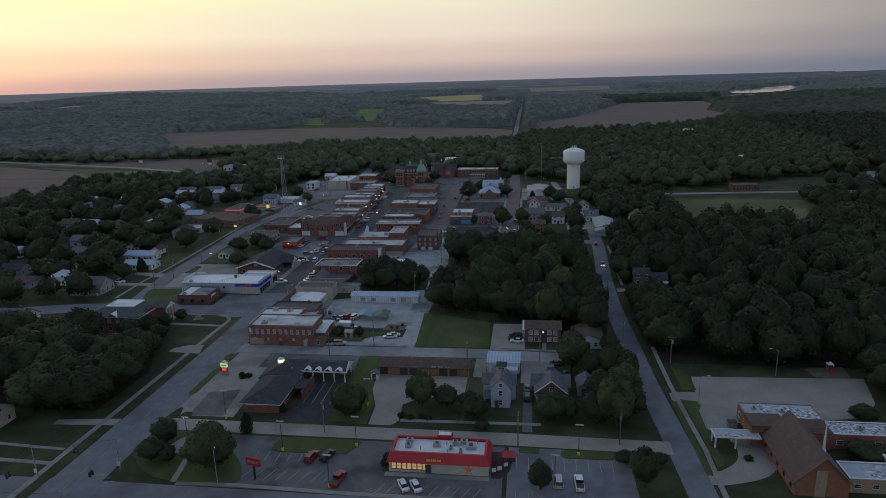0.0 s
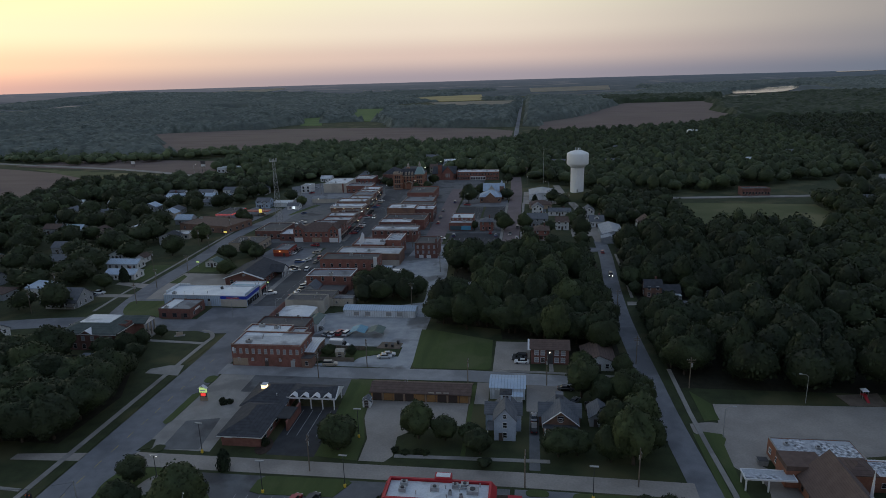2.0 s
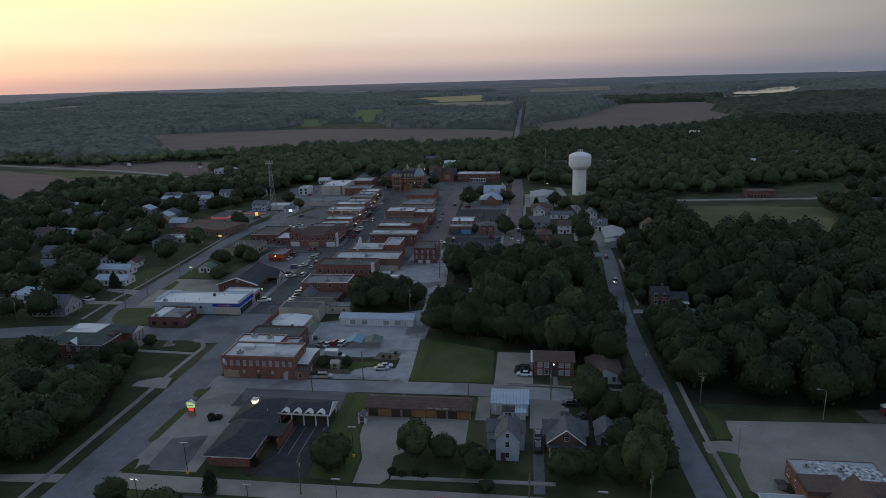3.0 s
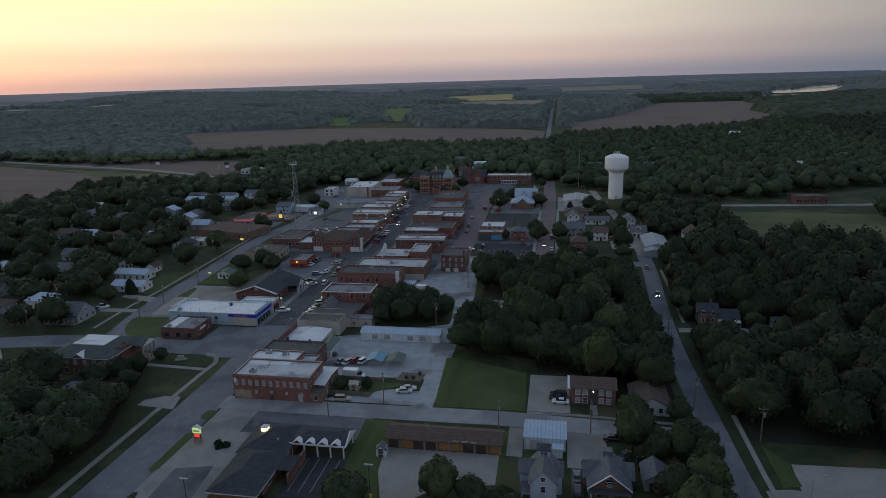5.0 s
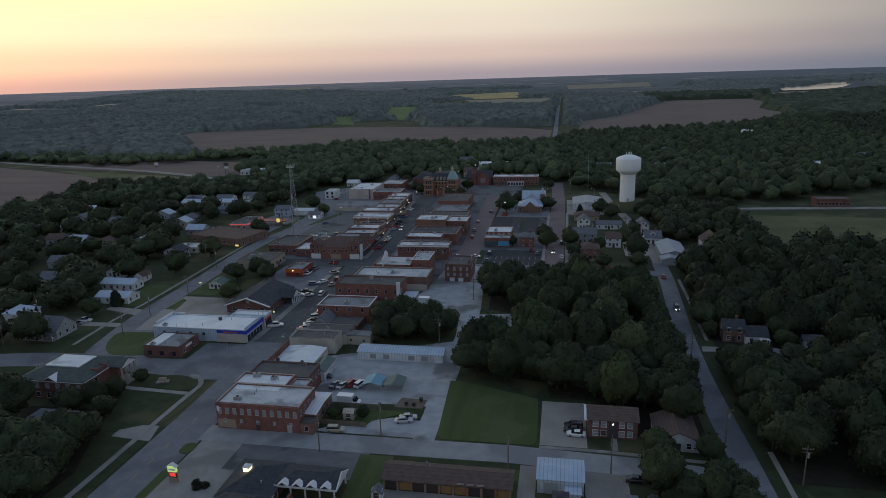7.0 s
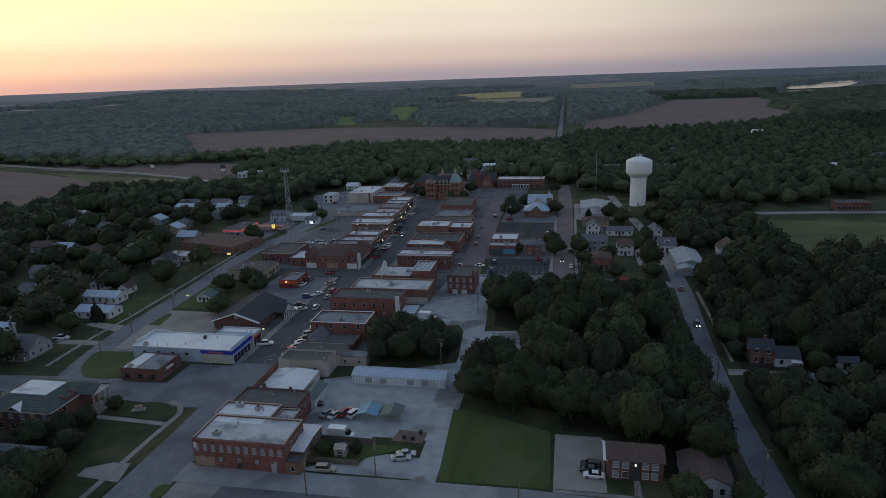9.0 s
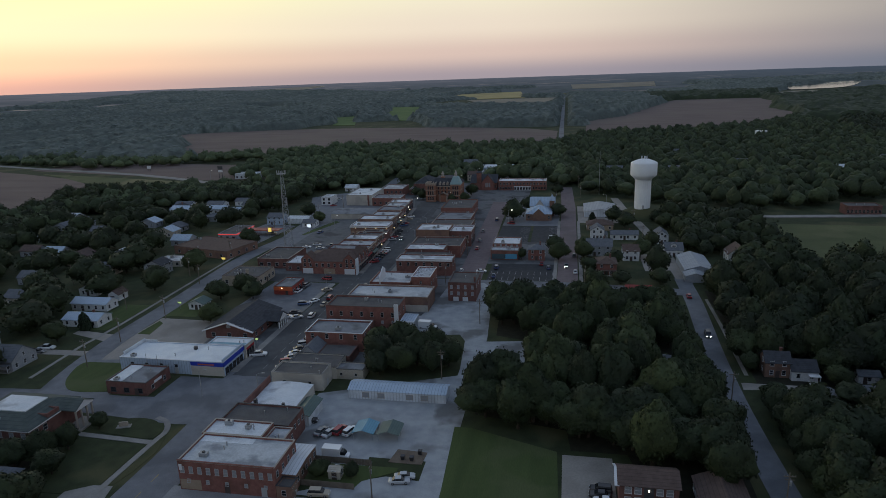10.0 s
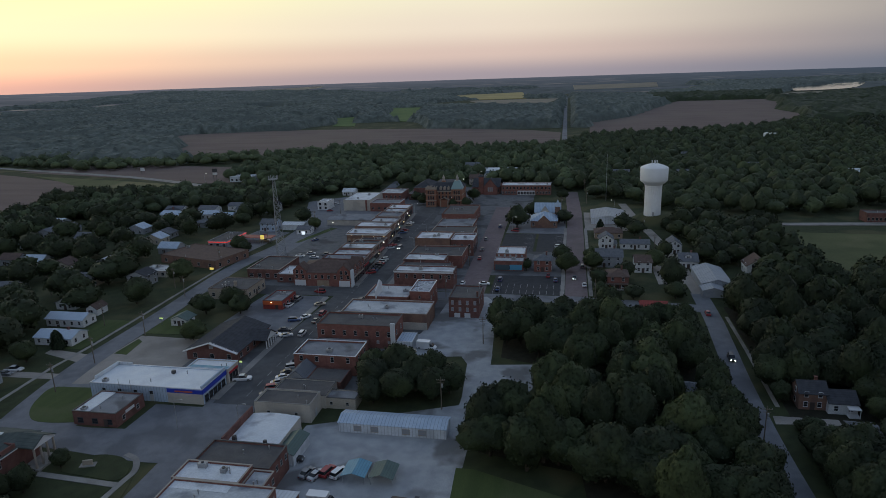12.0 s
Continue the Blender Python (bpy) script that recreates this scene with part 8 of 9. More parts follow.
store("white two-storey house with a flat roof beside the lot", -186.4, -178.6, 516, 528, 5.8, SIDING_WHITE, ROOF_WHITE, (("S", 3.4, 2, 1.4, 1.6, D), ("S", 0.9, 2, 1.4, 1.4, D)), TRIM_WHITE, 0.3, 0)
house("small pale house on the corner", -188, -178, 572, 580, 3.0, 2.0, "x", SIDING_WHITE, METAL_WHITE, 1, False)
house("blue-grey house beside the lattice mast", -198, -188, 452, 462, 4.5, 2.2, "x", METAL_BLUE, SHINGLE_GREY, 2, False)
metal_shed("low white metal sheds beyond the drive-in", -186, -172, 456, 465, 3.2, 1.0, "x", METAL_WHITE, METAL_WHITE, (), "shed", "shed")
house("little white house with a porch", -172, -164, 446, 453, 2.8, 1.6, "x", SIDING_WHITE, SHINGLE_GREY, 1, False)
store("white flat-roofed roadside building in the fields", -318, -296, 636, 650, 5.0, METAL_WHITE, ROOF_WHITE, (("S", 1.2, 5, 1.6, 1.6, D),), TRIM_WHITE, 0.3, 2)

# houses scattered among the western trees
rng_h = random.Random(5)
for u, v, roof_ in ((-302, 370, SHINGLE_BROWN), (-286, 368, METAL_BLUE), (-266, 363, SHINGLE_BROWN), (-245, 368, METAL_WHITE), (-252, 417, METAL_BLUE), (-279, 440, METAL_BLUE), (-296, 416, SHINGLE_GREY), (-346, 452, METAL_WHITE),
                    (-230, 398, METAL_BLUE), (-236, 342, SHINGLE_GREY), (-244, 300, SHINGLE_GREY), (-256, 268, SHINGLE_DARK), (-238, 236, SHINGLE_BROWN), (-318, 400, METAL_BLUE), (-330, 425, SHINGLE_GREY), (-312, 448, METAL_WHITE), (-262, 326, SHINGLE_GREY), (-284, 300, METAL_BLUE)):
    if free_spot(u, u + 11, v, v + 8):
        house("frame house with a pale roof among western garden trees", u, u + 11, v, v + 8, 3.4, 2.4, "xy"[(u + v) % 2], SIDING_GREY if v % 3 else SIDING_BEIGE, roof_, 1, False, sparse=True)
        claim(u - 1, u + 13, v - 7, v + 9)
for i in range(25):
    u, v = rng_h.uniform(-340, -190), rng_h.uniform(170, 560)
    w_, d_ = rng_h.uniform(8, 13), rng_h.uniform(7, 10)
    if free_spot(u - 2, u + w_ + 2, v - 2, v + d_ + 2):
        two = rng_h.random() < 0.4
        house(rng_h.choice(("frame house among garden trees", "small frame house with a shingle roof", "single-storey house half hidden by trees")), u, u + w_, v, v + d_, 4.8 if two else 2.9, rng_h.uniform(1.8, 3.0), rng_h.choice("xy"),
              rng_h.choice((SIDING_WHITE, SIDING_GREY, SIDING_BEIGE, SIDING_GREY)), rng_h.choice((SHINGLE_GREY, SHINGLE_BROWN, SHINGLE_DARK, METAL_BLUE)), 2 if two else 1, rng_h.random() < 0.4, hip=rng_h.random() < 0.3, sparse=True)
        claim(u - 1, u + w_ + 2, v - 4, v + d_)
for u, v in ((-285, 482), (-272, 476), (-258, 484), (-244, 478), (-292, 498), (-268, 500), (-240, 500), (-252, 512)):
    house("house with a pale roof in a western street", u, u + 13, v, v + 9, 3.2, 1.8, "x", SIDING_WHITE, METAL_BLUE if v < 490 else SHINGLE_GREY, 1, False, sparse=True)
    claim(u - 2, u + 15, v - 10, v + 9)
for u, v in ((20, 640), (-60, 760), (40, 720), (-110, 690), (-165, 690), (-40, 700), (-130, 640), (70, 640), (130, 680), (255, 700), (60, 800)):
    house("frame house among the northern woods", u, u + 13, v, v + 11, 6.0, 3.0, "x", SIDING_WHITE, SHINGLE_GREY, 2, False)



# ---- water tower, mast, poles, lamps, signs ----
def water_tower(u, v):
    claim(u - 7, u + 7, v - 7, v + 7)
    root = thing("water_tower", "tall white water tower with a fluted pedestal and broad tank", "water tower", "", at(u, v))
    root.scale = (0.92, 0.92, 1.0)
    bm = bmesh.new()
    n = 48
    rings = []
    for z in (4.2, 22.0):
        rings.append([bm.verts.new(((5.0 if i % 2 else 5.18) * math.cos(2 * math.pi * i / n), (5.0 if i % 2 else 5.18) * math.sin(2 * math.pi * i / n), z)) for i in range(n)])
    for i in range(n):
        bm.faces.new((rings[0][i], rings[0][(i + 1) % n], rings[1][(i + 1) % n], rings[1][i]))
    part("pedestal", bm, TANK_WHITE, root, "fluted cream-white pedestal")
    part("collar", lathe([(5.1, 21.9), (5.35, 22.0), (5.35, 22.5), (5.1, 22.6)], 48), TANK_WHITE, root)
    tank = part("tank", lathe([(5.0, 22.5), (6.0, 23.4), (8.3, 25.3), (8.45, 25.8), (8.45, 32.6), (8.2, 33.0), (6.0, 34.0), (3.0, 34.9), (0.3, 35.2)], 48, False), TANK_WHITE, root, "white steel tank")
    part("roof_rail", tubes(*[((1.9 * math.cos(a), 1.9 * math.sin(a), 34.9), (1.9 * math.cos(a), 1.9 * math.sin(a), 36.2), 0.05) for a in [k * math.pi / 4 for k in range(8)]]), STEEL, tank)
    for x, y in ((-1.6, 0), (0, 0.6), (1.5, -0.3), (0.4, -1.3)):
        part("antenna", boxes((x - 0.25, x + 0.25, y - 0.12, y + 0.12, 34.7, 36.9)), TRIM_WHITE, tank)
    part("door", boxes((-0.6, 0.6, -5.3, -5.0, 5.3, 7.5)), DOOR_GREY, root)


water_tower(32.5, 486.5)


def lattice_mast(u, v, h):
    root = thing("lattice_mast", "tall three-legged galvanised lattice mast with antennas", "mast", "", at(u, v, 20))
    feet = [(3.0 * math.cos(k * 2.0944), 3.0 * math.sin(k * 2.0944)) for k in range(3)]
    tops = [(0.7 * math.cos(k * 2.0944), 0.7 * math.sin(k * 2.0944)) for k in range(3)]
    def on(k, f):
        return (feet[k][0] + (tops[k][0] - feet[k][0]) * f, feet[k][1] + (tops[k][1] - feet[k][1]) * f, h * f)
    for k in range(3):
        part("leg", tubes((on(k, -0.005), on(k, 1.0), 0.15, 0.1), n=6), STEEL, root)
    levels = 15
    for i in range(levels):
        f, g = i / levels, (i + 1) / levels
        rods = []
        for k in range(3):
            j = (k + 1) % 3
            rods += [(on(k, f), on(j, g), 0.06), (on(j, f), on(k, g), 0.06), (on(k, g), on(j, g), 0.06)]
        part("bracing", tubes(*rods, n=5), STEEL, root)
    plat = part("platform", lathe([(2.2, h - 1.2), (2.2, h - 1.0)], 12), STEEL, root)
    for k in range(9):
        a = 2 * math.pi * k / 9
        part("antenna", boxes((2.2 * math.cos(a) - 0.13, 2.2 * math.cos(a) + 0.13, 2.2 * math.sin(a) - 0.1, 2.2 * math.sin(a) + 0.1, h - 1.4, h + 0.6)), STEEL, plat)


lattice_mast(-156.6, 390.5, 42.5)
for u, v, h in ((10, 556, 32),):
    solo("radio_mast", tubes(((0, 0, -0.2), (0, 0, h), 0.18, 0.08)), STEEL, "thin dark radio mast", "mast", m=at(u, v))


POLE = None


def utility_pole(u, v, h=9.5, turn=0.0):
    global POLE
    m = at(u, v, turn)
    if POLE:
        copy_thing(POLE, m)
        return
    POLE = thing("utility_pole", "weathered timber utility pole with a crossarm", "utility pole", "utility poles", m)
    part("pole", tubes(((0, 0, -0.3), (0, 0, h), 0.17, 0.11)), WOOD_POLE, POLE)
    part("crossarm", boxes((-1.15, 1.15, -0.19, -0.1, h - 0.85, h - 0.68)), WOOD_POLE, POLE)
    part("crossarm", boxes((-0.9, 0.9, -0.19, -0.1, h - 1.6, h - 1.45)), WOOD_POLE, POLE)
    for x in (-1.05, -0.5, 0.5, 1.05):
        part("insulator", tubes(((x, -0.14, h - 0.68), (x, -0.14, h - 0.48), 0.05)), STEEL, POLE)
    part("transformer", tubes(((0.34, 0, h - 2.9), (0.34, 0, h - 1.9), 0.24), n=10), STEEL, POLE)


for u, v, t in ((-164.2, 292.6, 0), (-166.6, 269.6, 0), (-164.1, 249.9, 0), (-174.9, 334.8, 0), (-19.5, 185.2, 90), (3.2, 188.5, 90), (-2.8, 139.4, 90),
                      (21.8, 141.9, 90), (-52.4, 141.2, 90), (-65.5, 188.2, 90), (43.4, 190, 0), (43.4, 230, 0), (31, 205, 0), (31, 250, 0),
                      (-52.5, 197, 90), (-48.5, 255, 0), (-186.5, 300, 0), (-186, 345, 0), (-184, 380, 0), (-180, 425, 0),):
    utility_pole(u, v, 9.5, t)
# further poles
for u, v, t in ((-170, 470, 0), (-166, 505, 0), (-5, 345, 90), (26, 420, 0), (25, 460, 0), (-210, 262, 90), (-201, 236, 90),
                      (-64, 345, 0), (-61, 390, 0), (-63, 430, 0), (-20, 520, 0), (-3.5, 545, 0), (-4, 590, 0), (-43, 300, 0),
                      (-236, 330, 0), (-240, 400, 0), (60, 400, 0),):
    utility_pole(u, v, 9.5, t)


def parking_lamp(u, v, h=8.0, lit=True, heads=2, base=YELLOW_PAINT):
    root = thing("parking_lamp", "dark steel lamp post with a yellow concrete foot" if base is YELLOW_PAINT else "dark steel lamp post", "lamp post", "parking lamps", at(u, v))
    part("foot", lathe([(0.32, -0.2), (0.32, 0.75), (0.28, 0.8)], 12), base, root)
    part("pole", tubes(((0, 0, 0.7), (0, 0, h), 0.09, 0.07)), STEEL_DARK, root)
    for k in range(heads):
        s = -1 if k else 1
        part("lamp_head", boxes((min(0, s * 0.95), max(0, s * 0.95), -0.2, 0.2, h - 0.02, h + 0.16)), STEEL, root)
        if lit:
            part("lens", boxes((s * 0.55 - 0.3, s * 0.55 + 0.3, -0.18, 0.18, h - 0.08, h - 0.03)), LAMP_WHITE, root)


for u, v, lit in ((-42.5, 136.0, False), (-60.2, 132.4, False), (5.5, 123.4, False), (11.6, 136.6, False), (-44.3, 119.2, False), (-84.9, 132.4, True), (-44.6, 156.4, False), (-81.6, 146.4, False)):
    parking_lamp(u, v, 8.0, lit)


def street_lamp(u, v, turn=0.0, h=8.5, lit=True, mat=LAMP_WHITE):
    root = thing("street_lamp", "galvanised street lamp with a curved arm", "street lamp", "street lamps", at(u, v, turn))
    part("pole", tubes(((0, 0, -0.2), (0, 0, h - 0.6), 0.1, 0.07)), STEEL, root)
    part("arm", tubes(((0, 0, h - 0.65), (0.8, 0, h - 0.1), 0.05), ((0.8, 0, h - 0.12), (1.9, 0, h), 0.05)), STEEL, root)
    part("lamp_head", boxes((1.7, 2.5, -0.17, 0.17, h - 0.08, h + 0.12)), STEEL, root)
    if lit:
        part("lens", tubes(((2.1, 0, h - 0.3), (2.1, 0, h - 0.09), 0.26), n=10), mat, root)


for u, v, t, lit in ((72.1, 183.5, 180, False), (-95.0, 522, 0, True), (12.9, 514, 180, True), (-150, 443, 0, True), (-89.7, 640, 0, True), (-47, 462, 0, True), (-97.5, 236, 0, False), (-115.2, 236, 0, False), (-99.2, 300, 180, False), (-112.5, 330, 0, False),
                     (-107.6, 400, 0, True), (-110.4, 440, 0, True), (-112.6, 470, 0, True), (-92.5, 410, 180, False), (-92.6, 440, 180, False), (-343, 636, 0, True), (-99, 600, 0, True), (45.5, 164, 0, False), (-182, 420, 0, False), (-113.5, 500, 0, True)):
    street_lamp(u, v, t, lit=lit)
for u, v in ((-106.9, 395), (-109.9, 432), (-111.0, 452), (-112.0, 466), (-113.2, 484)):
    root = thing("lamp_standard", "short black lamp standard with a warm globe", "street lamp", "lamp standards on main street", at(u, v))
    part("post", lathe([(0.2, -0.2), (0.2, 0.3), (0.08, 0.4), (0.06, 3.4)], 8), STEEL_DARK, root)
    part("globe", lathe([(0.08, 3.4), (0.24, 3.6), (0.24, 3.85), (0.05, 4.0)], 10), LAMP_WARM, root)


def traffic_signal(u, v, z=5.0, turn=0.0):
    """A signal head hung from a span wire, with hoods over its lenses."""
    root = thing("traffic_signal", "dark traffic signal head hung over the crossing", "traffic light", "traffic lights", at(u, v, turn))
    for x in (-0.42, 0.42):
        h = part("signal_head", boxes((x - 0.2, x + 0.2, -0.16, 0.16, z, z + 1.15)), STEEL_DARK, root)
        for k in range(3):
            part("hood", tubes(((x, -0.36, z + 0.2 + 0.37 * k), (x, -0.15, z + 0.2 + 0.37 * k), 0.14), n=10), ORANGE_PAINT if k == 2 else TRIM_DARK, h)
    part("hanger", boxes((-0.55, 0.55, -0.05, 0.05, z + 1.15, z + 1.25), (-0.03, 0.03, -0.03, 0.03, z + 1.25, 7.2)), STEEL_DARK, root)


SPAN = ((-114.6, 117.2), (-96.4, 121.6), (-113.6, 101.0), (-95.0, 101.5))
for u, v in SPAN:
    root = thing("signal_pole", "galvanised steel pole carrying the signal wires", "pole", "signal poles", at(u, v))
    part("pole", tubes(((0, 0, -0.2), (0, 0, 8.2), 0.15, 0.1)), STEEL, root)
    part("control_box", boxes((-0.3, 0.3, -0.36, -0.14, 1.0, 2.0)), METAL_WHITE, root)
for i, j in ((0, 1), (0, 2), (1, 3), (2, 3)):
    (u, v), (a, b) = SPAN[i], SPAN[j]
    solo("span_wire", tubes(((u, v, 7.9), ((u + a) / 2, (v + b) / 2, 7.2), 0.03), (((u + a) / 2, (v + b) / 2, 7.2), (a, b, 7.9), 0.03), n=5), STEEL_DARK, "thin dark wire carrying traffic signals", "wire", "", "signal wires")
traffic_signal(-105.4, 119.4)
traffic_signal(-114.1, 109.2, 5.0, 90)
traffic_signal(-95.8, 111.5, 5.0, -90)
traffic_signal(-104.3, 101.2, 5.0, 180)


def bank_sign(u, v):
    root = thing("bank_sign", "lit bank sign under a small white gabled roof", "sign", "", at(u, v))
    root.scale = (0.8, 0.8, 1.0)
    part("base", boxes((-1.3, 1.3, -0.3, 0.3, -0.2, 1.2)), BRICK_TAN, root)
    part("lower_panel", boxes((-1.2, 1.2, -0.22, 0.22, 1.2, 2.6)), TRIM_DARK, root)
    part("message_panel", boxes((-0.9, 0.9, -0.27, -0.221, 1.5, 2.4)), SIGN_RED, root)
    part("lit_panel", boxes((-1.35, 1.35, -0.3, 0.3, 2.6, 3.9)), SIGN_GREEN, root, "yellow-green lit panel")
    part("letter_bar", boxes((-1.0, 1.0, -0.34, -0.302, 3.05, 3.45)), TRIM_WHITE, root)
    part("sign_roof", gable_roof(-1.45, 1.45, -0.5, 0.5, 3.9, 0.8, "y", 0.15, 0.1), TRIM_WHITE, root)


bank_sign(-94.2, 172.0)
root = thing("pole_sign", "dark red restaurant sign panel on a pole", "sign", "", at(-62.3, 120.5, -15))
part("pole", tubes(((0, 0, -0.2), (0, 0, 3.6), 0.28)), STEEL_DARK, root)
part("panel", boxes((-1.9, 1.9, -0.2, 0.2, 3.6, 5.6)), RED_PAINT, root)
for i, w_ in enumerate((0.5, 0.35, 0.4, 0.3, 0.45)):
    part("letter_bar", boxes((-1.5 + 0.6 * i, -1.5 + 0.6 * i + w_, -0.24, -0.201, 4.3, 4.9)), TRIM_TAN, root)


def lit_sign(u, v, mat, h=4.0, w=2.0, ph=1.2, label="small lit roadside sign"):
    r_ = thing("lit_sign", label, "sign", "", at(u, v))
    part("post", tubes(((0, 0, -0.2), (0, 0, h - ph), 0.1)), STEEL, r_)
    part("panel", boxes((-w / 2, w / 2, -0.15, 0.15, h - ph, h)), mat, r_)
    part("panel_frame", boxes((-w / 2 - 0.08, w / 2 + 0.08, -0.12, 0.12, h, h + 0.1), (-w / 2 - 0.08, w / 2 + 0.08, -0.12, 0.12, h - ph - 0.1, h - ph)), STEEL_DARK, r_)


lit_sign(-164.8, 303.5, SIGN_GREEN, 3.0, 1.4, 0.6, "small green lit sign in front of the shelter")
lit_sign(-180.2, 366, SIGN_YELLOW, 3.4, 1.8, 1.0, "small yellow lit sign near the wide hall")
lit_sign(-181.3, 421, SIGN_YELLOW, 5.6, 1.9, 2.4, "glowing yellow drive-in pylon sign")
lit_sign(-162.6, 434, SIGN_WHITE, 4.8, 2.0, 1.8, "bright white lit sign beside the street")
lit_sign(-114.0, 268.6, SIGN_GREEN, 4.4, 0.7, 0.6, "small green lit shop sign")
for u, v, w_, z_ in ((-444.7, 690, 4.5, 3.0), (-334, 639, 5.0, 9.0)):
    r_ = thing("billboard", "roadside sign on steel posts in the field" if z_ < 5 else "tall dark roadside sign with a pale lower panel", "billboard", "billboards", at(u, v))
    for x in (-w_ * 0.3, w_ * 0.3):
        part("post", tubes(((x, 0, -0.2), (x, 0, z_), 0.2)), STEEL_DARK, r_)
    part("panel", boxes((-w_ / 2, w_ / 2, -0.2, 0.2, z_, z_ + 3.0)), TRIM_WHITE if z_ < 5 else TRIM_DARK, r_)
    if z_ > 5:
        part("lower_panel", boxes((-w_ / 2 + 0.4, w_ / 2 - 0.4, -0.25, 0.25, z_ - 2.6, z_ - 0.6)), TRIM_WHITE, r_)
for u, v in ((205.5, 900), (213.5, 902)):
    r_ = thing("storage_tank", "white steel ground-level water tank in the woods", "tank", "storage tanks", at(u, v))
    part("shell", lathe([(3.4, -0.3), (3.4, 13.0)], 24), TANK_WHITE, r_)
    part("tank_roof", lathe([(3.5, 13.0), (2.6, 13.8), (0.2, 14.2)], 24), TANK_WHITE, r_)


# drive-through corner, play area, yard clutter
root = thing("menu_canopy", "small red canopy at the drive-through menu", "canopy", "", at(-4.8, 131.4))
part("canopy", solid([(-1.5, -1, 2.3), (1.5, -1, 2.3), (1.5, 1, 2.9), (-1.5, 1, 2.9), (-1.5, -1, 2.42), (1.5, -1, 2.42), (1.5, 1, 3.02), (-1.5, 1, 3.02)], [(0, 1, 2, 3), (4, 5, 6, 7), (0, 1, 5, 4), (1, 2, 6, 5), (2, 3, 7, 6), (3, 0, 4, 7)]), RED_PAINT, root)
part("post", tubes(((-1.2, 0.6, -0.1), (-1.2, 0.6, 2.7), 0.08), n=8), STEEL_DARK, root)
part("menu_board", boxes((0.1, 1.5, 0.4, 0.6, 0.4, 2.1)), TRIM_DARK, root)
lay("mulch_bed", [(-8.7, 125.5), (-6.6, 125.7), (-4.6, 128.4), (-3.9, 133), (-5.6, 136.4), (-8.9, 136.2)], MULCH, "dark curved mulch bed at the drive-through", "planting bed", 0.1)
for u, v in ((-8.0, 127.0), (-6.8, 127.8), (-5.4, 129.4)):
    root = thing("menu_board", "pale menu board standing in the mulch bed", "sign", "menu boards", at(u, v, 20))
    part("post", tubes(((0, 0, 0.0), (0, 0, 0.8), 0.06)), STEEL_DARK, root)
    part("panel", boxes((-0.5, 0.5, -0.08, 0.08, 0.8, 1.7)), TRIM_WHITE, root)
path([(-33, 125.2), (-9, 125.2)], 1.5, "pale concrete walk along the restaurant front", 0.12)
stripes("bay_lines", -36.5, 118.0, 6, 1.2, 0, 2.4, -50, w=0.12, z=0.05)
stripes("road_line", -100.6, 118.4, 3, 1.9, -1.2, 2.2, -70, w=0.14, z=0.078)
street_lamp(-70.1, 117.9, 110)
lay("play_area", [(83, 182.8), (92.5, 182.8), (93.5, 190.5), (82, 188.5)], SOIL, "bare play area edged with grass", "playground", 0.12)
root = thing("play_set", "red plastic climbing frame with a slide", "play set", "", at(88.5, 187.4))
part("tower", boxes((-0.7, 0.7, -0.7, 0.7, 1.0, 1.2)), RED_PAINT, root)
for x in (-0.65, 0.65):
    for y in (-0.65, 0.65):
        part("post", tubes(((x, y, -0.1), (x, y, 2.4), 0.07)), STEEL, root)
part("tower_roof", hip_roof(-0.8, 0.8, -0.8, 0.8, 2.4, 0.8, 0.1, 0.05), TRIM_WHITE, root)
part("slide", solid([(-0.4, -0.7, 1.15), (0.4, -0.7, 1.15), (0.4, -2.9, 0.15), (-0.4, -2.9, 0.15), (-0.4, -0.7, 1.0), (0.4, -0.7, 1.0), (0.4, -2.9, 0.0), (-0.4, -2.9, 0.0)], [(0, 1, 2, 3), (4, 5, 6, 7), (0, 1, 5, 4), (1, 2, 6, 5), (2, 3, 7, 6), (3, 0, 4, 7)]), RED_PAINT, root)
lay("hedge_bed", [(-76, 200.4), (-58, 200.6), (-57, 203.5), (-50, 208), (-50, 209.5), (-76, 209.0)], LAWN, "shady grass garden behind the brick building", "lawn", 0.1)
root = thing("board_fence", "dark weathered board fence round the yard", "fence", "", at(-66, 209.6))
for i in range(24):
    part("board", boxes((-9.6 + 0.8 * i, -8.84 + 0.8 * i, -0.04, 0.04, -0.1, 1.6)), WOOD_POLE, root)
root = thing("board_fence", "dark weathered board fence along the street", "fence", "", at(-64, 200.4))
for i in range(18):
    part("board", boxes((-8.0 + 0.8 * i, -7.24 + 0.8 * i, -0.04, 0.04, -0.1, 1.5)), WOOD_POLE, root)
lay("dirt_pad", [(-53, 211.5), (-45, 211.5), (-44.6, 216.5), (-52, 217)], SOIL, "bare dirt pad with timber scraps", "ground", 0.12)
for u, v in ((-49.8, 213.0), (-47.6, 212.8), (-46.2, 215.6)):
    root = thing("wheelie_bin", "black lidded rubbish bin on the dirt pad", "bin", "rubbish bins", at(u, v))
    part("body", solid([(-0.35, -0.35, 0.1), (0.35, -0.35, 0.1), (0.35, 0.35, 0.1), (-0.35, 0.35, 0.1), (-0.45, -0.45, 1.1), (0.45, -0.45, 1.1), (0.45, 0.45, 1.1), (-0.45, 0.45, 1.1)], [(0, 1, 2, 3), (4, 5, 6, 7), (0, 1, 5, 4), (1, 2, 6, 5), (2, 3, 7, 6), (3, 0, 4, 7)]), STEEL_DARK, root)
    part("lid", boxes((-0.48, 0.48, -0.48, 0.5, 1.1, 1.2)), TRIM_DARK, root)
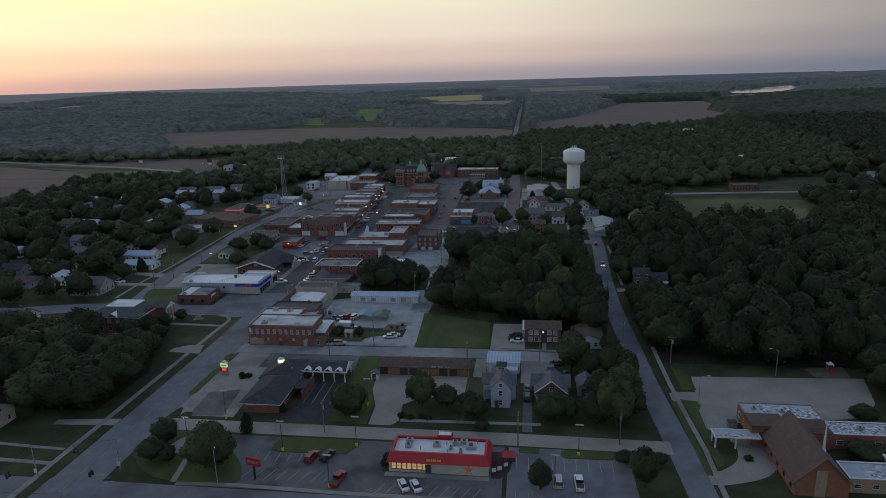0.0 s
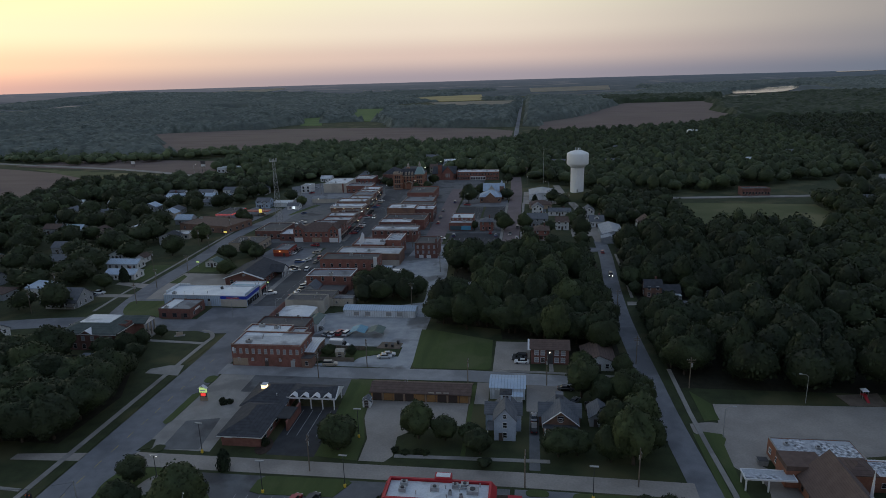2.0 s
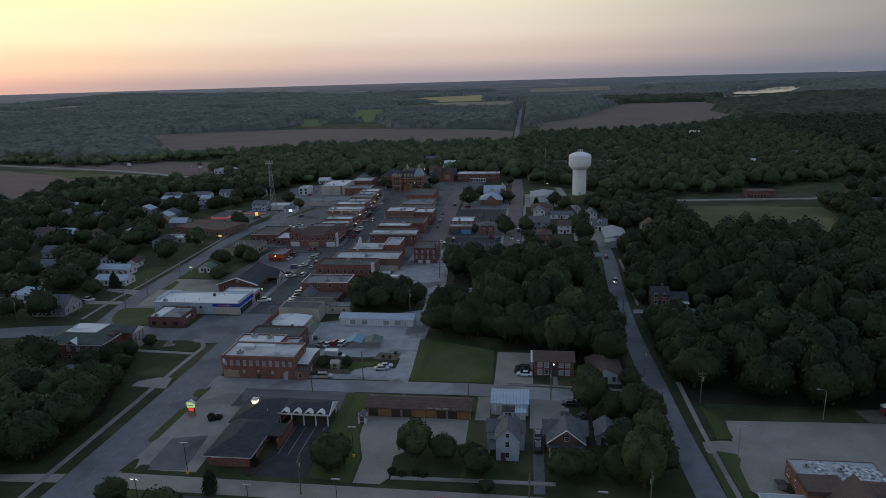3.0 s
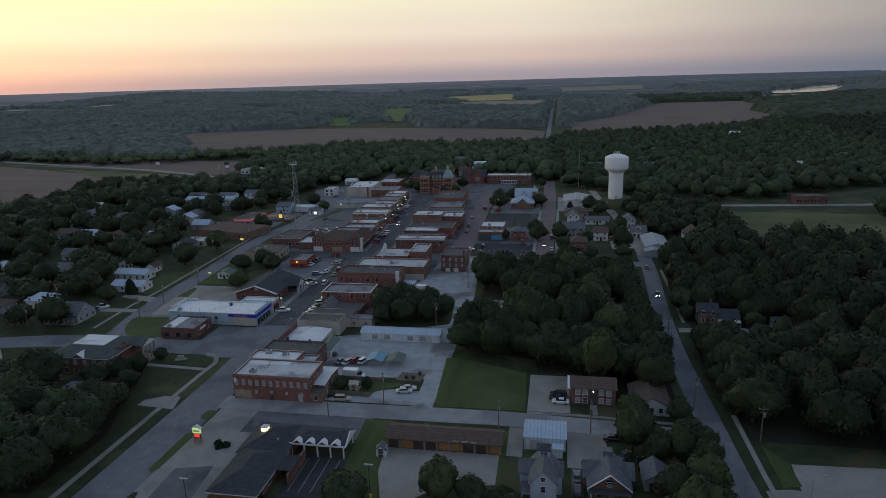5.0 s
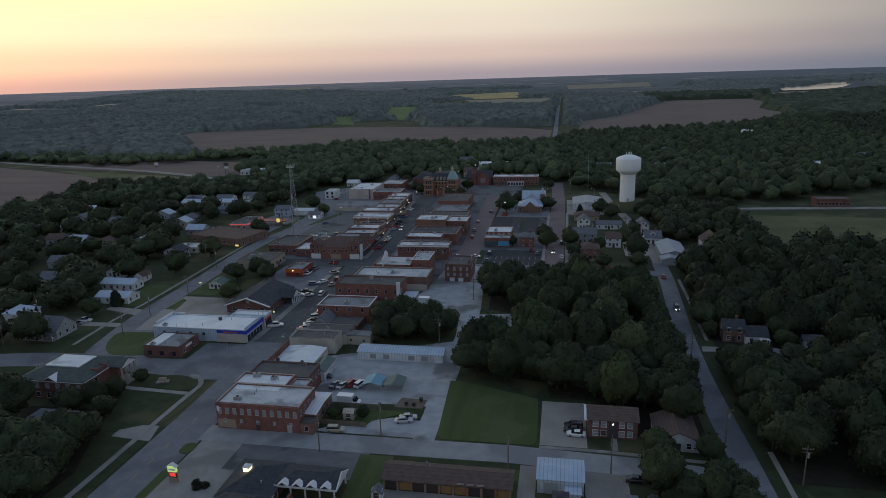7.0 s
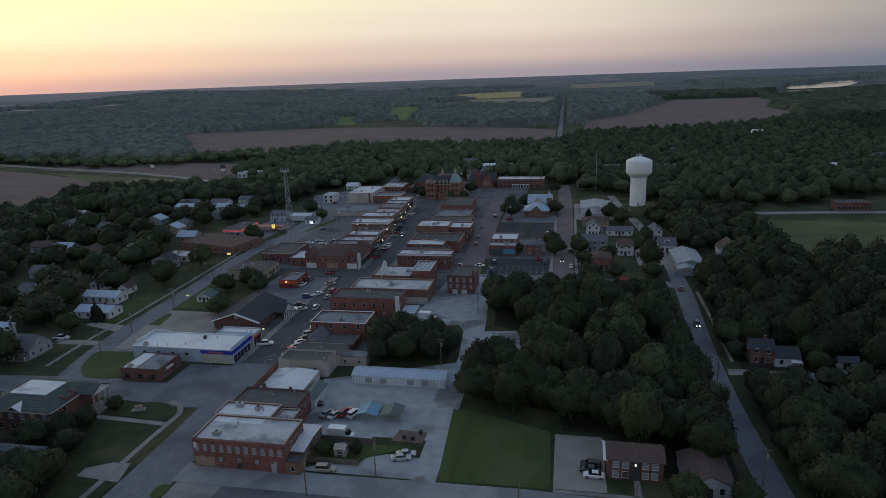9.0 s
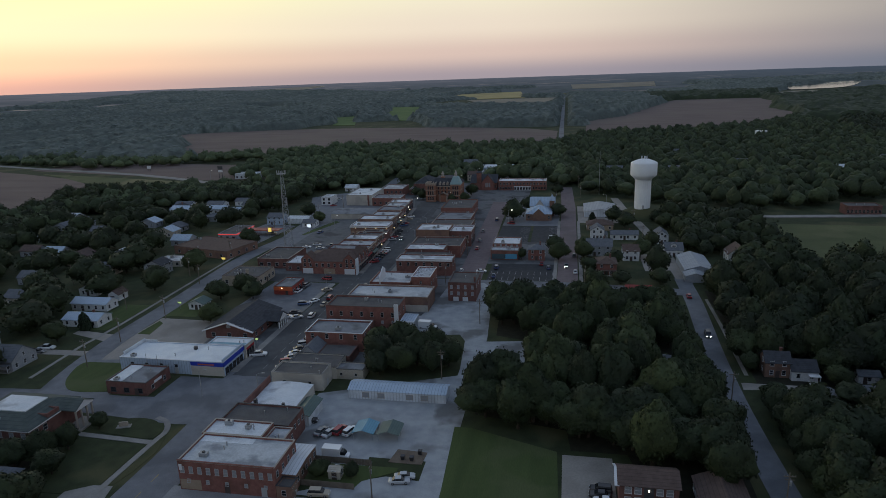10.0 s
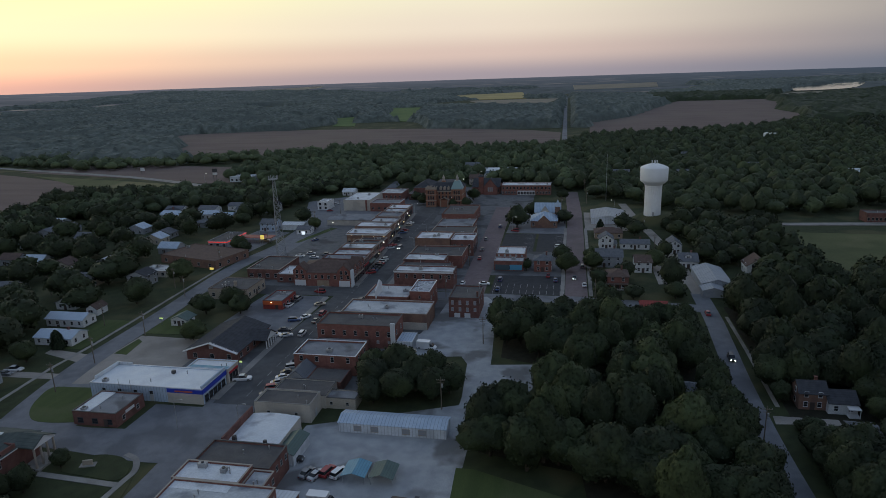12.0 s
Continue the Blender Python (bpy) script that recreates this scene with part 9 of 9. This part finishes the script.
root = thing("memorial", "low stone memorial on the grass island", "memorial", "", at(-127, 217.6, 20))
part("plinth", boxes((-1.8, 1.8, -0.9, 0.9, 0.0, 0.3)), CONCRETE, root)
part("stone", boxes((-1.1, 1.1, -0.25, 0.25, 0.3, 1.5)), STONE_TAN, root)
root = thing("dumpster", "steel dumpster behind the church hall", "dumpster", "", at(51.0, 153.0))
part("box", solid([(-1, -0.8, 0.1), (1, -0.8, 0.1), (1, 0.8, 0.1), (-1, 0.8, 0.1), (-1.1, -0.9, 1.4), (1.1, -0.9, 1.4), (1.1, 0.9, 1.4), (-1.1, 0.9, 1.4)], [(0, 1, 2, 3), (4, 5, 6, 7), (0, 1, 5, 4), (1, 2, 6, 5), (2, 3, 7, 6), (3, 0, 4, 7)]), STEEL, root)
part("lid", boxes((-1.1, 1.1, -0.9, 0.9, 1.4, 1.48)), STEEL_DARK, root)


# ---- vehicles ----
CARS = {}


def hull(sections):
    """A shell through cross-sections (x, half width, z low, z high), bevelled at the top."""
    pts, faces = [], []
    for x, w, z0, z1 in sections:
        pts += [(x, -w, z0), (x, w, z0), (x, w, z0 + (z1 - z0) * 0.7), (x, w * 0.88, z1), (x, -w * 0.88, z1), (x, -w, z0 + (z1 - z0) * 0.7)]
    n = len(sections)
    for i in range(n - 1):
        for k in range(6):
            faces.append((6 * i + k, 6 * i + (k + 1) % 6, 6 * i + 6 + (k + 1) % 6, 6 * i + 6 + k))
    faces += [tuple(range(6)), tuple(range(6 * n - 6, 6 * n))]
    return solid(pts, faces)


def car(u, v, turn, colour="white", kind="sedan", lights=False):
    """A parked vehicle that points along +x before it is turned."""
    m = at(u, v, turn, 0.05)
    key = (colour, kind, lights)
    if key in CARS:
        return copy_thing(CARS[key], m)
    word = {"sedan": "saloon car", "suv": "sport utility vehicle", "pickup": "pickup truck", "van": "box truck"}[kind]
    root = thing({"sedan": "car", "suv": "suv", "pickup": "pickup_truck", "van": "box_truck"}[kind], f"{colour} {word} standing on the pavement" + (" with its lights on" if lights else ""), "truck" if kind in ("pickup", "van") else "car", "vehicles", m)
    mat = CAR_PAINTS[colour]
    L, H, Wd = {"sedan": (4.7, 1.45, 0.9), "suv": (4.8, 1.75, 0.95), "pickup": (5.7, 1.85, 1.0), "van": (6.4, 2.7, 1.05)}[kind]
    a = -L / 2
    belt = 0.95 if kind == "sedan" else 1.1
    part("body", hull([(a, Wd * 0.86, 0.35, belt - 0.12), (a + 0.25, Wd, 0.25, belt), (a + L * 0.7, Wd, 0.25, belt), (a + L - 0.35, Wd * 0.96, 0.25, belt - 0.12), (a + L, Wd * 0.8, 0.35, belt - 0.3)]), mat, root)
    if kind == "sedan":
        part("glasshouse", hull([(a + 0.75, Wd * 0.8, belt - 0.02, belt + 0.05), (a + 1.45, Wd * 0.8, belt - 0.02, H - 0.06), (a + 2.75, Wd * 0.8, belt - 0.02, H - 0.06), (a + 3.55, Wd * 0.82, belt - 0.02, belt + 0.03)]), CAR_GLASS, root)
        part("roof_panel", boxes((a + 1.4, a + 2.8, -Wd * 0.68, Wd * 0.68, H - 0.07, H)), mat, root)
    elif kind == "suv":
        part("glasshouse", hull([(a + 0.1, Wd * 0.84, belt - 0.02, belt + 0.1), (a + 0.4, Wd * 0.84, belt - 0.02, H - 0.06), (a + 2.9, Wd * 0.84, belt - 0.02, H - 0.06), (a + 3.6, Wd * 0.84, belt - 0.02, belt + 0.03)]), CAR_GLASS, root)
        part("roof_panel", boxes((a + 0.35, a + 2.95, -Wd * 0.72, Wd * 0.72, H - 0.07, H)), mat, root)
    elif kind == "pickup":
        part("glasshouse", hull([(a + 2.0, Wd * 0.84, belt - 0.02, belt + 0.2), (a + 2.15, Wd * 0.84, belt - 0.02, H - 0.06), (a + 3.6, Wd * 0.84, belt - 0.02, H - 0.06), (a + 4.35, Wd * 0.84, belt - 0.02, belt + 0.03)]), CAR_GLASS, root)
        part("roof_panel", boxes((a + 2.1, a + 3.65, -Wd * 0.72, Wd * 0.72, H - 0.07, H)), mat, root)
        part("bed", boxes((a + 0.15, a + 1.9, -Wd * 0.8, Wd * 0.8, belt + 0.005, belt + 0.02)), STEEL_DARK, root)
    else:
        part("cargo_box", boxes((a - 0.1, a + 4.4, -Wd * 1.05, Wd * 1.05, 0.8, H)), mat, root)
        part("glasshouse", hull([(a + 4.45, Wd * 0.84, belt - 0.02, belt + 0.8), (a + 5.1, Wd * 0.84, belt - 0.02, belt + 0.8), (a + 5.6, Wd * 0.84, belt - 0.02, belt + 0.03)]), CAR_GLASS, root)
    for x in (a + 0.85, a + L - 0.9):
        for s in (-1, 1):
            wheel = part("wheel", tubes(((x, s * Wd * 0.78, 0.33), (x, s * (Wd + 0.02), 0.33), 0.33), n=14), TYRE, root)
            part("rim", tubes(((x, s * (Wd + 0.005), 0.33), (x, s * (Wd + 0.035), 0.33), 0.2), n=10), RIM, wheel)
    for s in (-1, 1):
        y = s * Wd * 0.6
        part("headlight", boxes((a + L - 0.12, a + L + 0.02, y - 0.17, y + 0.17, belt - 0.42, belt - 0.26)), HEADLIGHT_ON if lights else HEADLIGHT, root)
        part("tail_light", boxes((a - 0.03, a + 0.1, y - 0.15, y + 0.15, belt - 0.4, belt - 0.2)), TAIL_ON if lights else TAIL, root)
    CARS[key] = root
    return root


for c in ((-51.9, 129.6, 78, "red", "suv"), (-48.2, 130.4, 75, "black", "suv"), (-43.0, 121.6, 80, "red", "pickup"), (-27.8, 120.6, 118, "white"), (-25.0, 120.6, 118, "white"), (6.4, 125.0, 92, "silver", "suv"), (10.9, 124.8, 92, "white", "pickup"),
          (-4.8, 207.2, 178, "black", "suv"), (-4.2, 203.4, 178, "white"), (-5.0, 205.4, 178, "black"), (-0.6, 163.6, 90, "black", "suv"), (-0.6, 169.0, 90, "grey"), (-48.4, 204.2, 12, "silver"), (-47.6, 206.0, 12, "silver"),
          (-78.6, 226.4, 5, "black", "suv"), (-73.4, 221.6, 75, "grey"), (-71.0, 221.2, 70, "silver"), (-68.8, 222.8, 75, "red", "suv"), (-66.0, 222.6, 70, "white", "suv"), (-65.8, 212.0, 0, "white", "van"), (-64.6, 197.4, 5, "tan", "suv"),
          (-111.7, 264.4, 15, "white", "pickup"), (8.5, 186.2, 0, "black"), (10.6, 179.0, 60, "grey"), (14.0, 176.0, 90, "black", "suv"), (-189.0, 261.0, 10, "white", "pickup"), (-189.5, 258.0, 5, "grey"), (-204, 248, 5, "silver", "suv")):
    car(*c)
cols = ("grey", "red", "silver", "white", "black", "silver", "blue", "white", "tan", "red", "white", "black")
for i in range(9):
    car(-99.6, 256.6 + 3.5 * i, 25, cols[i % 12], "suv" if i % 4 == 1 else "sedan")
for i, (u, v) in enumerate(((-116.8, 297.9), (-115.3, 303.0), (-112.6, 298.2), (-115.8, 312.7), (-112.8, 316.4), (-112.6, 330.3), (-118.4, 345.4), (-124.5, 328), (-124.2, 332), (-124.0, 336))):
    car(u, v, (20, 10, 30, 15, 60, 25, 170, 80, 80, 80)[i], cols[(i + 3) % 12], "suv" if i % 3 == 0 else "sedan")
for i, (u, v) in enumerate(((-107.5, 300.4), (-107.4, 313.0), (-107.6, 320.6), (-100.9, 320.4), (-97.2, 336.7))):
    car(u, v, (92, 88, 92, 40, 86)[i], cols[(i * 5 + 3) % 12], "suv" if i != 1 else "sedan")
for i in range(7):
    car(-104.8 + 0.02 * i, 374 + 3.6 * i, 205, cols[(i * 5 + 1) % 12], "suv" if i % 3 == 0 else "sedan")
for i, v in enumerate((418, 424, 431, 438, 452, 458, 470, 477)):
    car(-107.6 - 0.055 * (v - 418), v, 205, cols[(i * 7 + 2) % 12], "pickup" if i == 4 else "sedan")
for i, (u, v, t) in enumerate(((-59.8, 362.4, 90), (-44.4, 369.0, 90), (-57.8, 401.9, 90), (-58.6, 418, 90), (-19.9, 426, 5), (-20.6, 370.2, 92), (-24.0, 376.4, 90), (-8.9, 391.7, 90), (-8.6, 364.8, 90), (-44.2, 356.2, 90), (-45.3, 460.5, 160), (-59.5, 440, 90), (-50.6, 362.6, 5), (-54.8, 470, 90))):
    car(u, v, t, cols[(i * 3 + 3) % 12], "suv" if i % 3 == 1 else "sedan")
for i, (u, v, t) in enumerate(((-141.7, 397.2, 5), (-149.9, 399, 5), (-137, 402, 5), (-146, 404, 8), (-130.5, 417, 10), (-127, 403.5, 90), (-183.5, 428, 10), (-190, 440, 80), (-155, 432, 70), (-133, 436, 5), (-150, 520, 20), (-176, 512, 30), (-180, 535, 30), (-214, 362, 10), (-218, 362, 10), (-222, 362, 10), (-240, 376.8, 90), (-69.5, 287, 20), (-66.5, 290, 15))):
    car(u, v, t, cols[(i * 5 + 2) % 12], "pickup" if i % 4 == 2 else "sedan")
car(-61.0, 294.0, -5, "white", "van")
car(-12.6, 374.3, -92, "grey", "sedan", True)
car(34.8, 336.0, 88, "red", "sedan")
car(34.2, 297.0, -92, "black", "suv", True)
car(-102.4, 418.5, -90, "grey", "suv", True)



# ---- planting ----
# the grove between the lane and the east street
grove([(-36, 236), (-31, 229), (-12, 230), (-11, 221), (2, 221), (6, 204), (27, 204), (27.5, 270), (31, 320), (-10, 321), (-37, 314)], 9.4, (11, 17), (4.7, 6.6), "mixed", "broadleaf tree in the dense central grove", "trees of the central grove", 3, 1.0, 0.3)
bare = thing("dead_tree", "bare grey dead tree among green crowns", "tree", "", at(14.5, 286, 40))
for k_ in range(3):
    limb = attach("trunk" if k_ == 0 else "limb", TRUNK, bare, m=Matrix.Rotation(k_ * 2.1, 4, "Z"))
    limb.scale = (8.5, 8.5, 17 - 2 * k_)
for u, v in ((20, 286), (22, 295), (21, 304), (22, 313), (19, 251), (11, 262), (22.5, 248), (9, 276)):
    tree(u, v, 12, 5.0, "", "broadleaf tree at the edge of the grove", "trees of the central grove")
# trees close to both sides of the east street
for v in range(199, 262, 8):
    if v < 240:
        tree(43.0 + (v * 7 % 3), v, 10 + v % 4, 5.0 + (v % 3) * 0.5, "", "broadleaf tree close to the east street", "trees along the east street")
    tree(23.6 - (v * 5 % 3), v + 13, 10 + v % 4, 4.6 + (v % 3) * 0.4, "", "broadleaf tree close to the east street", "trees along the east street")
for u, v, r in ((-33, 235, 6.4), (-25, 234, 6.8), (-17, 233.5, 6.2), (-9, 228, 6.0), (-1, 226, 6.0), (7, 222, 6.2), (-34, 243, 6.0), (14, 220, 6.0)):
    tree(u, v, 11.5, r, "yellow" if r == 6.8 else "", "broadleaf tree at the front of the grove", "trees of the central grove")
for v in range(203, 250, 7):
    tree(41.0, v, 8.0, 4.1, "", "broadleaf tree close to the east street", "trees along the east street")
# the rise below the water tower
for u, v, h, r in ((38, 470, 7, 3.4), (43, 474, 8, 4.2), (21, 470, 6, 3.0)):
    tree(u, v, h, r, "", "broadleaf tree below the water tower", "street trees")
# trees beside the houses
for u, v, h, r, k in ((22, 150.5, 14.5, 5.2, "yellow"), (26, 155, 11, 4.2, ""), (17, 151, 9, 4.0, ""), (25, 164, 12, 4.4, "yellow"), (19, 161, 11, 4.4, ""), (27, 174, 9.5, 3.4, ""), (5, 152, 7.4, 4.3, ""), (9.5, 153, 6.5, 3.4, ""),
                      (12.6, 182, 12, 5.0, "yellow"), (17.5, 177, 9, 3.8, ""), (25.5, 186, 8, 3.6, ""), (25.5, 196, 7.5, 3.4, ""), (14, 195, 8.5, 3.6, "yellow"), (-13.6, 151.5, 6.4, 3.2, ""), (-16, 157, 5.4, 2.6, ""), (-12.2, 146.8, 2.2, 1.8, ""),
                      (-29.4, 157.4, 9.6, 4.3, "yellow"), (-22.6, 157.0, 7, 3.5, ""), (-48.4, 150.4, 8.6, 4.9, ""), (-51.2, 155.5, 6.4, 3.0, ""), (23, 178, 10.5, 4.2, ""), (28, 182, 8, 3.2, "")):
    tree(u, v, h, r, k, group="garden trees")
# corner planting by the traffic lights, and street trees
for u, v, h, r, k in ((-90.6, 125.2, 6.0, 3.2, ""), (-91.6, 133.6, 6.4, 3.4, ""), (-86.4, 125.4, 4.6, 2.3, ""), (-73.0, 122.5, 12.0, 5.2, "yellow"), (-77.2, 131.0, 7.0, 3.0, ""), (-72.8, 140.2, 5.2, 2.3, "pine"), (2.4, 122.6, 6.8, 2.7, ""), (25.2, 125.4, 9.5, 2.9, ""), (22.4, 133.4, 4, 2.3, ""), (29.6, 134.4, 3.2, 2.0, "")):
    tree(u, v, h, r, k, group="trees round the car parks")
# west of the highway
grove([(-185, 151), (-140, 152), (-138, 146), (-125, 148), (-124.5, 172), (-130, 188), (-138, 198), (-172, 198), (-186, 180)], 10.5, (11, 14.5), (6.4, 8.2), "mixed", "large broadleaf tree beside the highway", "trees west of the highway", 4, 1.0, 0.1)
for u, v, h, r in ((-123.6, 149, 13, 6.8), (-131, 147, 13, 7.0), (-123.4, 159, 13, 6.8), (-124, 169, 12.5, 6.4), (-126.4, 179, 12, 5.8), (-139.5, 146.5, 11, 5.6), (-131, 156, 14, 7.2)):
    tree(u, v, h, r, "", "large broadleaf tree beside the highway", "trees west of the highway")
for u, v, h, r in ((-137, 201, 8, 3.6), (-134, 206, 7, 3.0), (-133, 216, 4.5, 2.2), (-141, 197, 8, 4), (-130, 196, 7, 3.6), (-127, 185, 8, 4)):
    tree(u, v, h, r, group="trees at the brick hall")
# trees at the yard, behind the stores
for u, v, h, r in ((-69, 262, 11, 5.2), (-64, 268, 12, 5.4), (-58, 264, 11, 5.2), (-52, 260, 10, 5.0), (-62, 258, 10, 5), (-72, 270, 10, 4.6), (-54, 270, 10, 4.6), (-68, 256, 8, 3.8), (-48, 264, 9, 4.4)):
    tree(u, v, h, r, label="broadleaf tree behind the long shed", group="trees behind the long shed")
for u, v, h, r in ((-72, 203, 4, 2.2), (-67, 204, 4.4, 2.3), (-59.5, 204.5, 4, 1.8), (-78, 198, 3, 1.6)):
    tree(u, v, h, r, group="garden trees")
# main street and west streets
for u, v, h, r, k in ((-154, 316, 8.5, 4.8, ""), (-147, 325, 9, 5, ""), (-140.5, 318, 8, 4.2, ""), (-144.5, 291.5, 7.5, 4.2, "yellow"), (-190, 324, 11, 6.2, ""), (-221, 347, 12, 7.2, ""), (-188, 278.5, 6.5, 3.2, "pine"), (-190.5, 267.5, 8, 4.2, ""), (-187.8, 408, 8.5, 4.8, "yellow"), (-236, 311, 12, 7, ""), (-126, 302, 4.5, 2.2, ""), (-118, 292, 3.5, 1.8, ""), 
                      (-189, 354, 10.5, 6.0, "yellow"), (-182.6, 404, 6.5, 3.2, ""), (-165.6, 459, 7.6, 4.0, "yellow"), (-179.5, 476, 9.5, 4.8, ""), (-45, 471, 13, 6.6, ""),
                      (-17.5, 482, 9, 4.8, ""),):
    tree(u, v, h, r, k, group="street trees")
# trees round downtown
for u, v, h, r, k in ((-38, 500, 10, 5, ""), (-16.4, 385, 9, 4.6, "yellow"), (-4.4, 389, 9, 4.6, "yellow"), (-19, 402, 8, 4.2, ""), (-4.4, 400, 8, 4.2, "yellow"), (-2.6, 366, 8, 4.2, ""), (-34, 385, 6, 2.4, ""),
                      (2, 462, 7, 3, "pine"), (14, 466, 10, 5.4, ""), (20, 454, 9, 5, ""), (26, 363, 14, 5.0, ""), (22, 392, 9, 4.4, "yellow"), (29, 408, 10, 4, ""), (-20, 556, 8, 4, ""),
                      (-116, 536, 8, 4, ""),):
    tree(u, v, h, r, k, group="street trees")
# trees along the east streets
for u, v, h, r, k in ((-84, 528, 7, 3.6, ""), (-93, 527, 6, 3, ""), (-83, 556, 9, 4.6, ""), (-123, 548, 8, 4.2, ""), (8, 375, 8, 4.4, ""), (-2, 352, 6, 3.4, ""), (10, 350, 6, 3.6, ""),
                      (26, 352, 7, 4, ""), (48, 350, 10, 5, ""), (54, 362, 9, 4.6, ""), (52, 396, 8, 4.4, ""),):
    tree(u, v, h, r, k, group="street trees")
for u, v in ((-28.5, 150.6), (-26.6, 150.4), (-31.5, 150.2), (-34.2, 151.0), (-87.5, 170.2), (-86.0, 171.0), (-88.4, 171.6), (50.5, 138.0), (-33.8, 129.0), (-33.8, 131.5)):
    tree(u, v, 1.5, 1.3, "bush", group="shrubs")
lay("mulch_bed", curve_line([(-69.2, 155.0), (-66.0, 153.0), (-65.2, 149), (-66.8, 146.8), (-69, 148.4), (-69.2, 155.0)], 3), MULCH, "dark planted bed beside the bank entrance", "planting bed", 0.12)
tree(-67.4, 151, 2.4, 1.5, "bush", group="shrubs")
tree(84, 158, 5, 3.2, "", "sparse small tree at the church car park")
tree(76, 140, 4.5, 4.0, "", "low leafy tree in the church court")
# planting round the brick house
for u, v, h, r in ((40.6, 271, 6, 2.8), (40.8, 279, 10, 4.8), (61.5, 271, 9, 4.4), (62, 263, 7, 3.6), (47, 280, 11, 5.4), (56, 281, 11, 5.6), (43, 254, 4.5, 3.0), (48, 250, 5, 3.6), (53.5, 247, 6, 4.2), (61, 254, 6, 4.0), (44, 246, 6, 4.0), (41, 256.5, 2.5, 1.8)):
    tree(u, v, h, r, "", "broadleaf tree round the brick house", "trees round the brick house")
# east woods
woods("east_woods", [(38, 188), (47, 187), (98, 188), (104, 230), (100, 330), (42, 345)], 9.6, (11, 17), (4.8, 6.8), 2, 620, 0.075, "dense dark broadleaf trees along the east street", 6, 0.95, 0.5, LEAF)
grove([(92, 160), (125, 150), (130, 190), (100, 190)], 9.0, (9, 13), (4.6, 6.4), "", "broadleaf tree near the church", "trees near the church", 7, 0.9, 1.0)
woods("east_woods", [(99, 190), (300, 150), (420, 420), (226, 450), (186, 470), (182, 384), (160, 366), (122, 376), (97, 396), (92, 340), (100, 330), (104, 230)], 9.5, (10, 15.5), (4.8, 6.6), 2, 240, 0.11, "dense dark broadleaf woods east of town", 8, mat=LEAF)
woods("east_woods", [(42, 400), (90, 405), (94, 470), (60, 478), (40, 470)], 9.0, (9, 14), (4.6, 6.4), 2, 240, 0.11, "dense dark trees east of the street", 9, mat=LEAF)
grove([(52, 345), (95, 345), (92, 404), (72, 402), (54, 352)], 9.5, (9, 13), (4.6, 6.2), "mid", "broadleaf tree by the eastern houses", "trees by the eastern houses", 11, 0.8)
# west streets
woods("garden_trees", [(-330, 120), (-190, 118), (-190, 196), (-182, 240), (-194, 262), (-194, 345), (-184, 352), (-224, 372), (-224, 420), (-215, 470), (-240, 560), (-420, 560)], 12.5, (9, 14), (5.2, 7.4), 2, 330, 0.1, "garden trees in the western streets", 12, 0.8, 1.0, LEAF)
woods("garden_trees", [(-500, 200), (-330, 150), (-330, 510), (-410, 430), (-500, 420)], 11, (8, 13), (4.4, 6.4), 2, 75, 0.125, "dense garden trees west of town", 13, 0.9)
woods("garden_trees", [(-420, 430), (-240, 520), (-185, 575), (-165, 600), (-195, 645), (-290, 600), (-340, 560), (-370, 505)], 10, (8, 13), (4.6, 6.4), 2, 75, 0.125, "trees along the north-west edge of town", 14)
grove([(-240, 472), (-216, 466), (-203, 500), (-196, 540), (-192, 572), (-176, 604), (-205, 622), (-262, 560)], 10.5, (8, 12.5), (4.6, 6.2), "mid", "broadleaf tree at the north-west edge of town", "trees north-west of town", 21, 0.95, 0.5)
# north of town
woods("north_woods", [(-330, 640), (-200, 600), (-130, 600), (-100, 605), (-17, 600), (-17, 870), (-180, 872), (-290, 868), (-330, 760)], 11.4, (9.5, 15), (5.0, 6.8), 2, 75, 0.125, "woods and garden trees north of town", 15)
woods("north_woods", [(-17, 600), (-4, 560), (60, 505), (140, 510), (290, 600), (330, 760), (352, 1225), (235, 1080), (105, 1015), (10, 985), (-17, 880)], 11.4, (9.5, 15), (5.0, 6.8), 2, 75, 0.125, "dense woods north-east of town", 16, mat=LEAF_HALF_HAZED)
woods("north_woods", [(205, 445), (430, 425), (640, 700), (760, 1200), (420, 1250), (335, 1000), (330, 700), (260, 560), (215, 500)], 12.5, (10, 16), (5.8, 7.6), 2, 60, 0.13, "wooded eastern hills", 17, mat=LEAF)
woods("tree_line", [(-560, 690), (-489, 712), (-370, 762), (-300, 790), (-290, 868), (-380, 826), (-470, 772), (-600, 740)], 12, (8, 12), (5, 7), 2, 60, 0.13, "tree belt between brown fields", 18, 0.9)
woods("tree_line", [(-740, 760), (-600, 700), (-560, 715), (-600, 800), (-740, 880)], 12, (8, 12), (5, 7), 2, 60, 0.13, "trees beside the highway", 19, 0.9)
